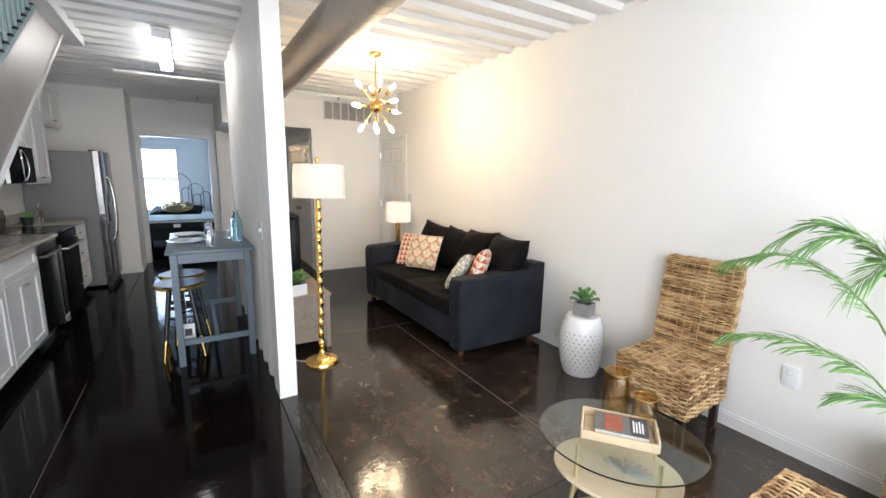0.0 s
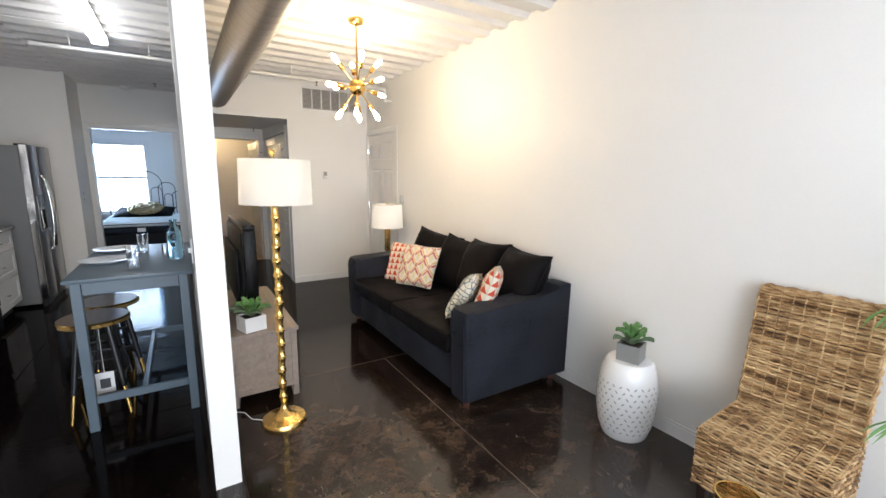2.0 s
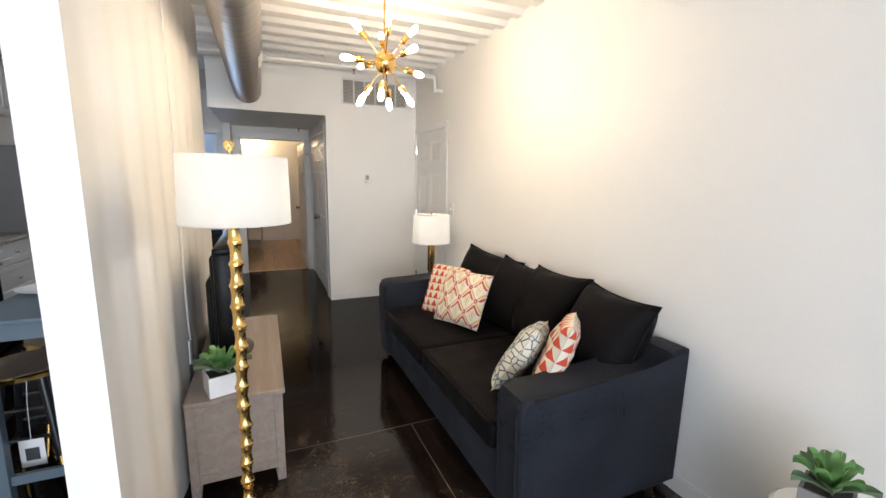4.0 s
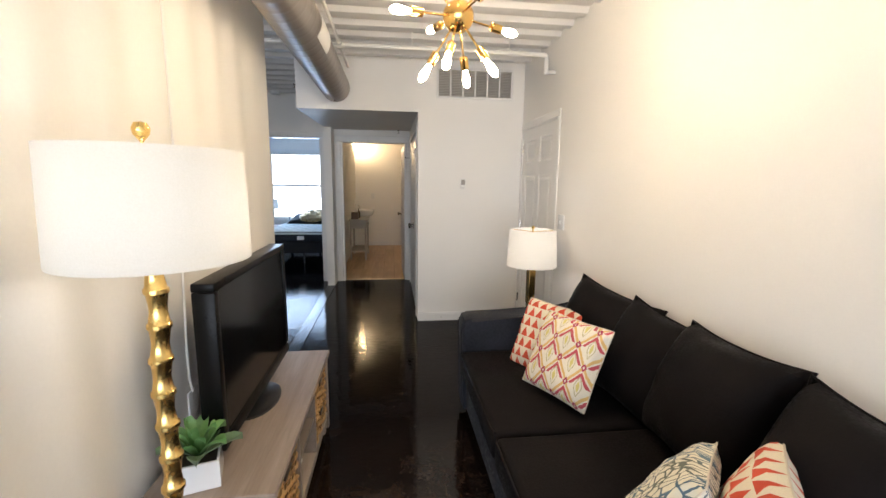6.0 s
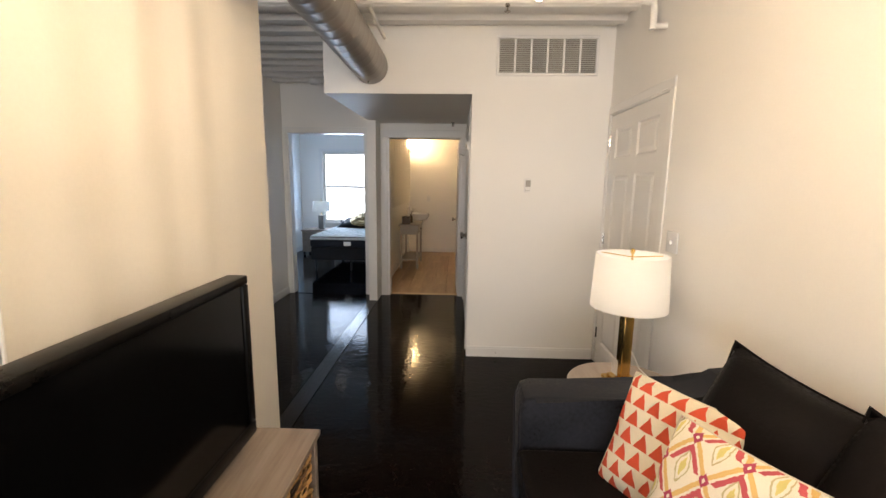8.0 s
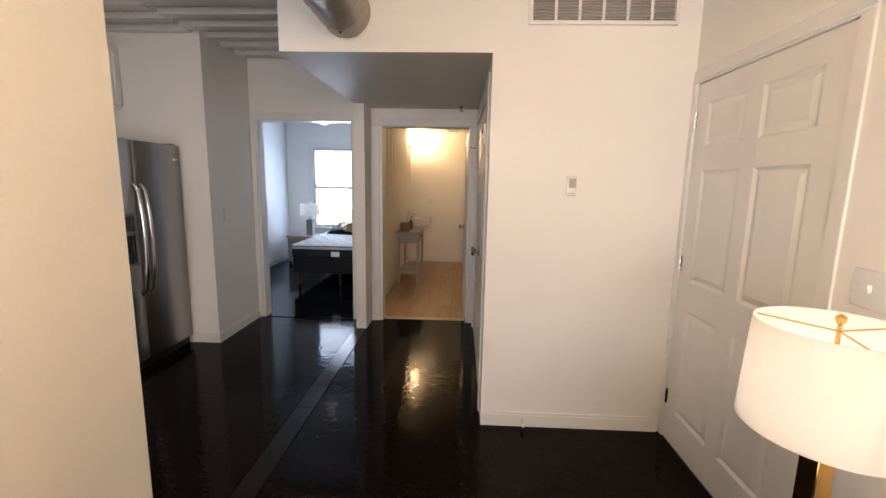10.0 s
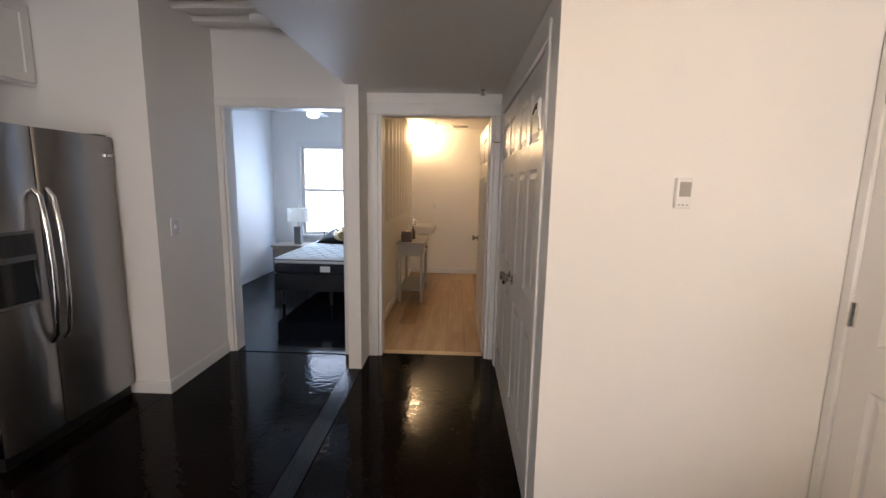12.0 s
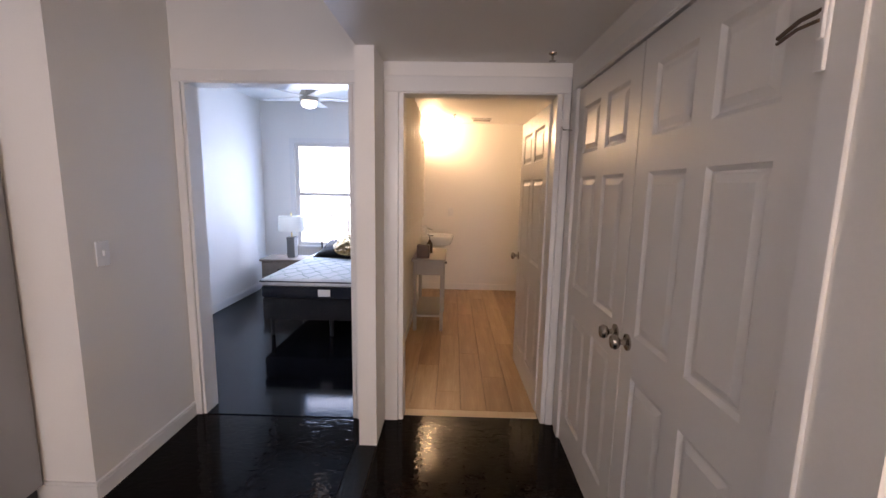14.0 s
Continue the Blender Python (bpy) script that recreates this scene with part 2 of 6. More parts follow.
def shade_material():
    """Linen lampshade that lets its bulb's light through."""
    k = Nodes("linen_shade")
    w = k.noise(k.coords(scale=(1, 1, 1)), 300.0, 2)
    k.link(k.ramp(w, [(0.3, (0.78, 0.75, 0.70)), (0.7, (0.86, 0.84, 0.80))]), k.b.inputs["Base Color"])
    k.b.inputs["Roughness"].default_value = 0.9
    tr = k.add("BsdfTranslucent")
    tr.inputs["Color"].default_value = (0.92, 0.90, 0.85, 1)
    mx = k.add("MixShader")
    mx.inputs[0].default_value = 0.55
    k.link(k.b.outputs[0], mx.inputs[1])
    k.link(tr.outputs[0], mx.inputs[2])
    k.link(mx.outputs[0], k.t.nodes["Material Output"].inputs[0])
    return k.m


def lustre_material(name, through_col, metal_col, metal_share, rough):
    """Glass with a thin see-through metal lustre on it."""
    k = Nodes(name)
    k.b.inputs["Base Color"].default_value = (*metal_col, 1)
    k.b.inputs["Metallic"].default_value = 1.0
    k.link(k.grey(k.noise(k.coords(scale=(30, 30, 4)), 1.0, 3), rough * 0.7, rough * 1.3, 0.3, 0.7), k.b.inputs["Roughness"])
    clear = k.add("BsdfTransparent")
    clear.inputs["Color"].default_value = (*through_col, 1)
    mx = k.add("MixShader")
    mx.inputs[0].default_value = metal_share
    k.link(clear.outputs[0], mx.inputs[1])
    k.link(k.b.outputs[0], mx.inputs[2])
    k.link(mx.outputs[0], k.t.nodes["Material Output"].inputs[0])
    return k.m


def leaf_material(name, a, b):
    k = Nodes(name)
    isl = k.add("NewGeometry").outputs["Random Per Island"]
    v = k.noise(k.coords(), 20.0, 3)
    t = k.math("ADD", k.math("MULTIPLY", isl, 0.6), k.math("MULTIPLY", v, 0.4))
    k.link(k.ramp(t, [(0.2, a), (0.8, b)]), k.b.inputs["Base Color"])
    k.b.inputs["Roughness"].default_value = 0.42
    k.b.inputs["Subsurface Weight"].default_value = 0.0
    return k.m


M_WALL = plain("white_wall_paint", (0.85, 0.83, 0.795), 0.55, var=0.025, scale=0.9, fine=130, bump=0.06)
M_STEELWALL = plain("white_painted_corrugated_steel", (0.82, 0.795, 0.75), 0.58, var=0.03, scale=1.2, fine=90, bump=0.03)
M_CEIL = plain("white_painted_roof_steel", (0.78, 0.76, 0.73), 0.42, var=0.03, scale=1.5, fine=70, bump=0.03)
M_TRIM = plain("white_gloss_trim", (0.80, 0.79, 0.77), 0.30, var=0.02, scale=3, fine=60, bump=0.02)
M_DOOR = plain("white_door_paint", (0.78, 0.765, 0.74), 0.33, var=0.02, scale=3, fine=120, bump=0.05)
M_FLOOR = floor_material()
M_JOINT = plain("worn_tan_joint", (0.085, 0.062, 0.045), 0.6, var=0.5, scale=9, fine=60)
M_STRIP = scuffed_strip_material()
M_BEDFLOOR = plain("dark_blue_black_floor", (0.005, 0.006, 0.0085), 0.08, var=0.4, scale=2, fine=50, bump=0.06, spec=0.10)
M_OAK = oak_material("oak_plank", ((0.29, 0.17, 0.085), (0.45, 0.285, 0.15), (0.60, 0.42, 0.25)), 0.36)
M_SOFA = plain("navy_black_microfibre", (0.0195, 0.0210, 0.0270), 0.9, var=0.55, scale=3, fine=60, bump=0.15, sheen=0.03, spec=0.06)
M_CUSH = plain("black_cushion_fabric", (0.0072, 0.0060, 0.0060), 0.9, var=0.55, scale=3, fine=110, bump=0.2, sheen=0.01, spec=0.05)
M_RATTAN = rattan_material("woven_banana_leaf", (0.075, 0.034, 0.013), (0.34, 0.190, 0.075), (0.62, 0.44, 0.23))
M_BASKET = rattan_material("woven_basket_fibre", (0.10, 0.05, 0.016), (0.38, 0.21, 0.07), (0.55, 0.36, 0.15))
M_CORE = plain("dark_rattan_core", (0.11, 0.062, 0.030), 0.7, var=0.3)
M_DARKWOOD = plain("dark_wood_leg", (0.022, 0.012, 0.009), 0.4, var=0.3, scale=6, fine=50)
M_REDWOOD = plain("reddish_wood_foot", (0.10, 0.028, 0.015), 0.4, var=0.3, scale=6, fine=50)
M_BRASS = plain("polished_brass", (0.78, 0.50, 0.16), 0.20, metal=1.0, var=0.06, scale=8, fine=60, bump=0.02)
M_GILT = plain("gilt_metal", (0.80, 0.54, 0.18), 0.26, metal=1.0, var=0.10, scale=10, fine=40, bump=0.05)
M_STEEL = steel_material("brushed_stainless", (0.34, 0.33, 0.33), 0.30)
M_STEELDK = steel_material("dark_stainless", (0.20, 0.20, 0.205), 0.34)
M_GREYSIDE = plain("grey_fridge_side", (0.20, 0.195, 0.19), 0.45, metal=0.4, var=0.04, scale=2, fine=200, bump=0.08)
M_CHROME = plain("chrome", (0.75, 0.74, 0.72), 0.12, metal=1.0, var=0.03, bump=0)
M_NICKEL = plain("aged_nickel", (0.42, 0.38, 0.33), 0.26, metal=1.0, var=0.1, bump=0)
M_BLACK = plain("black_plastic", (0.012, 0.012, 0.013), 0.32, var=0.15, scale=8, fine=120, bump=0.04)
M_BEZEL = plain("gloss_black_bezel", (0.004, 0.0038, 0.0036), 0.30, var=0.1, scale=8, fine=120, bump=0.04, spec=0.12)
M_CREAM = plain("cream_canvas", (0.60, 0.54, 0.44), 0.9, var=0.08, scale=12, fine=150, bump=0.1)
M_TVSIDE = plain("matt_black_shell", (0.006, 0.006, 0.006), 0.5, var=0.1, bump=0.04, spec=0.15)
M_SCREEN = plain("dark_screen", (0.002, 0.002, 0.0022), 0.14, var=0.05, bump=0, spec=0.14)
M_BLACKGLASS = plain("black_glass", (0.006, 0.006, 0.007), 0.06, var=0.05, bump=0)
M_APPLIANCE = plain("satin_black_appliance", (0.005, 0.005, 0.0055), 0.5, var=0.15, scale=5, fine=90, bump=0.03, spec=0.015)
M_DUCT = plain("galvanised_duct", (0.36, 0.33, 0.30), 0.42, metal=0.85, var=0.09, scale=3, fine=25, bump=0.02)
M_PIPE = plain("white_pipe_paint", (0.78, 0.76, 0.72), 0.35, var=0.03, bump=0.03)
M_GREYTABLE = plain("slate_blue_painted_wood", (0.115, 0.150, 0.180), 0.36, var=0.07, scale=4, fine=60, bump=0.05, stretch=(1, 0.2, 1))
M_CONSOLE = oak_material("grey_washed_wood", ((0.20, 0.155, 0.125), (0.29, 0.235, 0.195), (0.38, 0.32, 0.275)), 0.42)
M_CAB = plain("white_cabinet_paint", (0.80, 0.795, 0.78), 0.32, var=0.02, scale=3, fine=80, bump=0.02)
M_STONE = plain("speckled_beige_stone_top", (0.40, 0.355, 0.30), 0.18, var=0.35, scale=26, fine=160, bump=0.02)
M_CERAMIC = plain("white_glazed_ceramic", (0.82, 0.82, 0.82), 0.12, var=0.02, scale=6, fine=40, bump=0.02)
M_HOLESHADE = plain("grey_hole_shade", (0.40, 0.42, 0.44), 0.8, var=0.12)
M_CEMENT = plain("grey_cement_pot", (0.24, 0.235, 0.225), 0.8, var=0.12, scale=12, fine=90, bump=0.2)
M_SHADE = shade_material()
M_LEAF = leaf_material("succulent_leaf", (0.045, 0.13, 0.035), (0.17, 0.33, 0.10))
M_LEAFTIP = leaf_material("succulent_outer_leaf", (0.07, 0.09, 0.05), (0.16, 0.24, 0.13))
M_PALM = leaf_material("palm_leaflet", (0.085, 0.21, 0.05), (0.25, 0.43, 0.14))
M_STALK = plain("palm_stalk", (0.16, 0.24, 0.06), 0.5, var=0.2)
M_GLASS = glass("clear_glass")
M_TABLEGLASS = glass("table_glass", (0.90, 0.97, 0.94))
M_LUSTRE = lustre_material("silver_lustre_glass", (0.96, 0.94, 0.90), (0.78, 0.73, 0.65), 0.16, 0.14)
M_LINING = lustre_material("amber_lustre_lining", (0.98, 0.86, 0.62), (0.85, 0.56, 0.20), 0.20, 0.25)
M_BLUEGLASS = glass("pale_blue_glass", (0.68, 0.88, 0.97), 0.05)
M_LIGHTWOOD = oak_material("pale_wood", ((0.55, 0.42, 0.26), (0.68, 0.54, 0.36), (0.76, 0.64, 0.46)), 0.5, 0)
M_CREAMROD = plain("cream_gold_rod", (0.72, 0.58, 0.30), 0.3, metal=0.7, var=0.06)
M_PAPER = plain("white_paper", (0.80, 0.79, 0.77), 0.7, var=0.03)
M_PRINT = plain("dark_print", (0.05, 0.05, 0.055), 0.5, var=0.2)
M_PRINTGREY = plain("grey_printed_cover", (0.15, 0.145, 0.14), 0.35, var=0.25, scale=20)
M_BOOKRED = plain("rust_print", (0.35, 0.10, 0.06), 0.4, var=0.3, scale=25)
M_SOIL = plain("dark_soil", (0.03, 0.022, 0.016), 0.9, var=0.4, fine=40, bump=0.5)
M_MATTRESS = plain("white_quilted_ticking", (0.74, 0.76, 0.76), 0.8, var=0.04, scale=8, fine=60, bump=0.2)
M_QUILT = plain("pale_sage_stitching", (0.42, 0.50, 0.46), 0.8, var=0.06)
M_NAVYTICK = plain("dark_blue_ticking", (0.010, 0.013, 0.021), 0.8, var=0.2)
M_BLACKCLOTH = plain("black_box_spring_cloth", (0.006, 0.006, 0.008), 0.9, var=0.2)
M_SEQUIN = plain("gold_sequins", (0.36, 0.25, 0.10), 0.30, metal=0.7, var=0.3, scale=40, fine=90, bump=0.5)
M_GREYPAINT = plain("grey_painted_wood", (0.36, 0.335, 0.30), 0.5, var=0.06, scale=4, fine=50)
M_VENTDARK = plain("duct_dark", (0.03, 0.03, 0.03), 0.9, var=0.2)
M_STAIR = plain("brushed_grey_steel_plate", (0.40, 0.38, 0.365), 0.42, metal=0.75, var=0.10, scale=1.5, fine=30, bump=0.03)
M_RAIL = plain("blue_green_rail_paint", (0.30, 0.40, 0.40), 0.4, var=0.12, scale=6, fine=40)
M_BRONZE = plain("bronze_brown", (0.10, 0.06, 0.035), 0.4, metal=0.3, var=0.2)
M_GROUND = plain("pale_ground", (0.30, 0.29, 0.26), 0.9, var=0.2, scale=0.5)
M_BULB = glow("warm_bulb", (1.0, 0.77, 0.48), BULB)
M_SKYCARD = glow("bright_sky", (0.93, 0.97, 1.0), 6.0)
M_PANEL = glow("cool_light_panel", (1.0, 0.97, 0.92), PANEL)
M_SCONCE = glow("warm_sconce_bulb", (1.0, 0.72, 0.38), 26.0)
M_FANLIGHT = glow("fan_light", (1.0, 0.95, 0.88), FAN_LIGHT)

# ---- building helpers ----


def box(bm, x0, y0, z0, x1, y1, z1, bevel=0.0, segs=1):
    made = bmesh.ops.create_cube(bm, size=1.0, matrix=Matrix.Translation(((x0 + x1) / 2, (y0 + y1) / 2, (z0 + z1) / 2)) @ Matrix.Diagonal((abs(x1 - x0), abs(y1 - y0), abs(z1 - z0), 1)))
    if bevel:
        edges = {e for v in made["verts"] for e in v.link_edges}
        bmesh.ops.bevel(bm, geom=list(edges), offset=bevel, segments=segs, affect="EDGES", profile=0.5)
    return bm


def cube(x0, y0, z0, x1, y1, z1, bevel=0.0, segs=1):
    return box(bmesh.new(), x0, y0, z0, x1, y1, z1, bevel, segs)


def lathe(bm, profile, at=(0, 0, 0), segs=28, caps=True):
    """profile: (radius, height) from one end to the other."""
    rings = []
    for r, z in profile:
        rings.append([bm.verts.new((at[0] + r * math.cos(6.28318 * i / segs), at[1] + r * math.sin(6.28318 * i / segs), at[2] + z)) for i in range(segs)])
    for a, b in zip(rings, rings[1:]):
        for i in range(segs):
            j = (i + 1) % segs
            bm.faces.new((a[i], a[j], b[j], b[i]))
    if caps:
        bm.faces.new(rings[0][::-1])
        bm.faces.new(rings[-1])
    return bm


def tube(bm, points, r, segs=8, flat=1.0, ends=True):
    """A round bar along points; r a number or one for each point; flat squeezes it."""
    pts = [Vector(p) for p in points]
    rings, side = [], None
    for i, p in enumerate(pts):
        d = (pts[min(i + 1, len(pts) - 1)] - pts[max(i - 1, 0)]).normalized()
        if side is None:
            side = d.orthogonal().normalized()
        side = (side - d * side.dot(d)).normalized()
        up = d.cross(side)
        rad = r[i] if isinstance(r, (list, tuple)) else r
        rings.append([bm.verts.new(p + side * rad * math.cos(6.28318 * n / segs) + up * rad * flat * math.sin(6.28318 * n / segs)) for n in range(segs)])
    for a, b in zip(rings, rings[1:]):
        for i in range(segs):
            j = (i + 1) % segs
            bm.faces.new((a[i], a[j], b[j], b[i]))
    if ends:
        bm.faces.new(rings[0][::-1])
        bm.faces.new(rings[-1])
    return bm


def prism(bm, outline, axis, lo, hi):
    """Extrudes an outline of 2D points along x, y or z."""
    def at(p, h):
        return {"x": (h, p[0], p[1]), "y": (p[0], h, p[1]), "z": (p[0], p[1], h)}[axis]
    a, b = [bm.verts.new(at(p, lo)) for p in outline], [bm.verts.new(at(p, hi)) for p in outline]
    n = len(outline)
    for i in range(n):
        j = (i + 1) % n
        bm.faces.new((a[i], a[j], b[j], b[i]))
    bm.faces.new(a[::-1])
    bm.faces.new(b)
    return bm


def finish(name, bm, material, angle=38.0):
    bmesh.ops.recalc_face_normals(bm, faces=bm.faces)
    me = bpy.data.meshes.new(name)
    bm.to_mesh(me)
    bm.free()
    me.materials.append(material)
    me.shade_smooth()
    me.set_sharp_from_angle(angle=radians(angle))
    return me


def part(name, bm, material, parent, label="", m=None, angle=38.0):
    ob = new(name, finish(name, bm, material, angle))
    ob.parent = parent
    if m is not None:
        ob.matrix_basis = m
    return tagged(ob, label)


def thing(name, m, label, category, group="", kind=""):
    ob = new(name)
    ob.empty_display_size = 0.1
    ob.matrix_basis = m
    return tagged(ob, label, category, group, kind)


def solo(name, bm, material, m, label, category, group="", kind=""):
    ob = new(name, finish(name, bm, material))
    ob.matrix_basis = m
    return tagged(ob, label, category, group, kind)


def setting(name, bm, material, label, category=""):
    return solo(name, bm, material, Matrix(), label, category or name.split("_")[0], kind="structure")

# ---- setting ----
XL, XR, YF, YB, ZC = -1.50, 2.95, -1.55, 8.43, 2.69

ground = setting("ground", cube(-60, -60, -0.60, 60, 80, -0.30), M_GROUND, "pale bare ground outside the building")
floor_base = setting("floor", cube(XL - 0.1, YF - 0.1, -0.20, XR + 0.12, YB + 0.12, -0.012), M_JOINT, "dark stained board floor with scuffed gloss varnish", "floor")
bed_floor = setting("floor_bedroom", cube(-1.72, YB + 0.12, -0.20, 0.74, 12.1, -0.004), M_BEDFLOOR, "blue-black glossy bedroom floor")
bath_base = setting("floor_bathroom", cube(0.74, YB + 0.12, -0.20, 2.25, 12.1, -0.012), M_VENTDARK, "oak plank bathroom floor")


def wall(name, label, *boxes, material=M_WALL):
    bm = bmesh.new()
    for b in boxes:
        box(bm, *b)
    return setting(name, bm, material, label)


wall("wall_east", "plain white painted living room wall",
     (XR, YF - 0.1, 0, XR + 0.12, 5.53, ZC + 0.1), (XR, 6.475, 0, XR + 0.12, 6.50, ZC + 0.1), (XR, 5.53, 2.05, XR + 0.12, 6.475, ZC + 0.1))
wall("wall_west", "white painted kitchen wall", (XL - 0.12, YF - 0.1, 0, XL, YB + 0.12, 4.2))
wall("wall_closet", "white painted closet wall with a thermostat", (1.85, 6.50, 0, XR + 0.12, 6.61, ZC + 0.1))
wall("wall_closet_side", "white painted wall round a pair of closet doors",
     (1.85, 6.61, 0, 1.96, 6.705, 2.24), (1.85, 8.275, 0, 1.96, YB, 2.24), (1.85, 6.705, 2.06, 1.96, 8.275, 2.24))
wall("wall_closet_back", "plain closet inside", (2.55, 6.61, 0, 2.65, YB, 2.5), (1.96, YB - 0.02, 0, 2.55, YB, 2.5))
setting("soffit", prism(prism(bmesh.new(), [(6.50, 2.20), (YB, 2.23), (YB, ZC + 0.1), (6.50, ZC + 0.1)], "x", 0.66, 1.85), [(6.61, 2.202), (YB, 2.202), (YB, ZC + 0.1), (6.61, ZC + 0.1)], "x", 1.875, 2.65), M_WALL, "white dropped ceiling box over the hallway", "soffit")
wall("wall_back", "white painted wall with bedroom and bathroom doorways",
     (XL, YB, 0, -0.431, YB + 0.12, ZC + 0.1), (0.554, YB, 0, 0.869, YB + 0.12, ZC + 0.1), (1.77, YB, 0, 2.25, YB + 0.12, ZC + 0.1),
     (-0.431, YB, 2.105, 0.554, YB + 0.12, ZC + 0.1), (0.869, YB, 2.058, 1.77, YB + 0.12, ZC + 0.1))
wall("wall_chase", "white boxed-out wall beside the refrigerator", (XL, 7.655, 0, -0.50, YB, ZC + 0.05))
wall("wall_post", "white post between the two doorways", (0.655, 8.135, 0, 0.757, YB, 2.228))
wall("wall_bedroom_west", "pale blue-white bedroom wall", (-1.74, YB + 0.12, 0, -1.62, 12.1, ZC + 0.1), (-1.74, YB, 0, XL - 0.12, YB + 0.12, ZC + 0.1))
wall("wall_bedroom_bath", "white wall between bedroom and bathroom", (0.66, YB + 0.12, 0, 0.72, 12.0, ZC + 0.1))
wall("wall_end", "white end wall with the bedroom window",
     (-1.74, 12.0, 0, -1.14, 12.12, ZC + 0.1), (0.02, 12.0, 0, 2.37, 12.12, ZC + 0.1), (-1.14, 12.0, 0, 0.02, 12.12, 0.62), (-1.14, 12.0, 2.11, 0.02, 12.12, ZC + 0.1))
wall("wall_bathroom_east", "white bathroom wall", (2.25, YB, 0, 2.37, 12.0, ZC + 0.1))
wall("wall_front", "white end wall round the large glazed opening",
     (XL, YF - 0.12, 0, -1.2, YF, ZC + 0.1), (2.7, YF - 0.12, 0, XR, YF, ZC + 0.1), (-1.2, YF - 0.12, 2.25, 2.7, YF, ZC + 0.1), (-1.2, YF - 0.12, 0, 2.7, YF, 0.12))
wall("ceiling_bathroom", "plain bathroom ceiling", (0.72, YB + 0.12, 2.42, 2.25, 12.0, 2.50))
wall("ceiling_bedroom", "plain bedroom ceiling", (-1.62, YB + 0.12, ZC, 0.66, 12.0, ZC + 0.1))
wall("stairwell", "white upper stairwell", (XL, YF, 4.1, -0.50, 5.1, 4.2), (-0.56, YF, ZC + 0.03, -0.50, 5.0, 4.1), (XL, 4.95, ZC + 0.03, -0.50, 5.05, 4.1), (XL, YF - 0.1, ZC + 0.1, -0.50, YF, 4.2))


def corrugated_ceiling():
    """Roof sheet with ribs across the room; open above the stair."""
    bm = bmesh.new()
    period, deep = 0.238, 0.034
    def strip(x0, x1, y0, y1):
        prof, y = [], y0
        while y < y1:
            for f, z in ((0.0, 0), (0.30, 0), (0.42, deep), (0.88, deep), (1.0, 0)):
                yy = y + f * period
                if yy <= y1:
                    prof.append((yy, ZC - 0.012 + z))
            y += period
        prof.append((y1, prof[-1][1]))
        lo = [(bm.verts.new((x0, a, z)), bm.verts.new((x1, a, z))) for a, z in prof]
        for p, q in zip(lo, lo[1:]):
            if (p[0].co - q[0].co).length > 1e-6:
                bm.faces.new((p[0], p[1], q[1], q[0]))
    strip(-0.55, XR, YF, YB)
    strip(XL, -0.55, 4.95, YB)
    ext = bmesh.ops.extrude_face_region(bm, geom=list(bm.faces))
    bmesh.ops.translate(bm, vec=(0, 0, 0.02), verts=[v for v in ext["geom"] if isinstance(v, bmesh.types.BMVert)])
    return bm


setting("ceiling", corrugated_ceiling(), M_CEIL, "white painted corrugated steel roof sheet")
setting("ceiling_slab", cube(-0.5, YF, ZC + 0.06, XR + 0.1, YB + 0.1, ZC + 0.16), M_CEIL, "plain roof above the corrugated sheet", "ceiling")


def partition():
    """A stub of corrugated container wall, ribbed on both faces, with flat ends."""
    bm = bmesh.new()
    y0, y1, xa, xb, deep, period = 2.688, 5.215, 0.632, 0.744, 0.012, 0.272
    right, left = [(xb, y0), (xb, y0 + 0.07)], [(xa, y0), (xa, y0 + 0.07)]
    y = y0 + 0.07
    while y + period < y1 - 0.06:
        for f, d in ((0.08, deep), (0.34, deep), (0.60, 0), (0.92, 0)):
            right.append((xb - d, y + f * period + 0.04))
            left.append((xa + (0.0 if d else 0.020), y + f * period + 0.04))
        y += period
    right += [(xb, y1 - 0.05), (xb, y1)]
    left += [(xa, y1 - 0.05), (xa, y1)]
    prism(bm, right + left[::-1], "z", 0.0, ZC)
    return bm


setting("wall_partition", partition(), M_STEELWALL, "white painted corrugated steel partition stub", "wall")

# floor boards, in panels with open joints
cols = [(XL, -0.522), (-0.518, 0.630), (0.760, 1.918), (1.922, XR)]
rows_y = [YF, 1.19, 3.63, YB + 0.06]
for ci, (a, b) in enumerate(cols):
    for p, q in zip(rows_y, rows_y[1:]):
        if p > 3 and ci == 3:
            continue
        b = XR if p > 3 and ci == 2 else b
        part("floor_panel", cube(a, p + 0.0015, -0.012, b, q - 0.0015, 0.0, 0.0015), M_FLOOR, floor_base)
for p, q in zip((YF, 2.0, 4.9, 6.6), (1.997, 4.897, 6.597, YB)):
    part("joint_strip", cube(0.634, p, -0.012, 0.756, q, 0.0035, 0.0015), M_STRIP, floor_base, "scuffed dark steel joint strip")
for q in ((-0.5225, YF, -0.5175, 3.6), (1.9175, YF, 1.9225, 3.63), (0.760, 3.6275, 1.9175, 3.6325), (1.9225, 3.6275, XR, 3.6325)):
    part("joint_filler", cube(q[0], q[1], -0.012, q[2], q[3], 0.0004), M_JOINT, floor_base, "thin tan filled joint")
part("threshold", cube(-0.423, YB - 0.01, -0.012, 0.546, YB + 0.13, 0.006, 0.003), M_BEDFLOOR, bed_floor)
part("threshold", cube(0.878, YB + 0.05, -0.012, 1.765, YB + 0.125, 0.004, 0.002), M_LIGHTWOOD, bath_base, "pale wooden threshold")
plank_mesh = {}
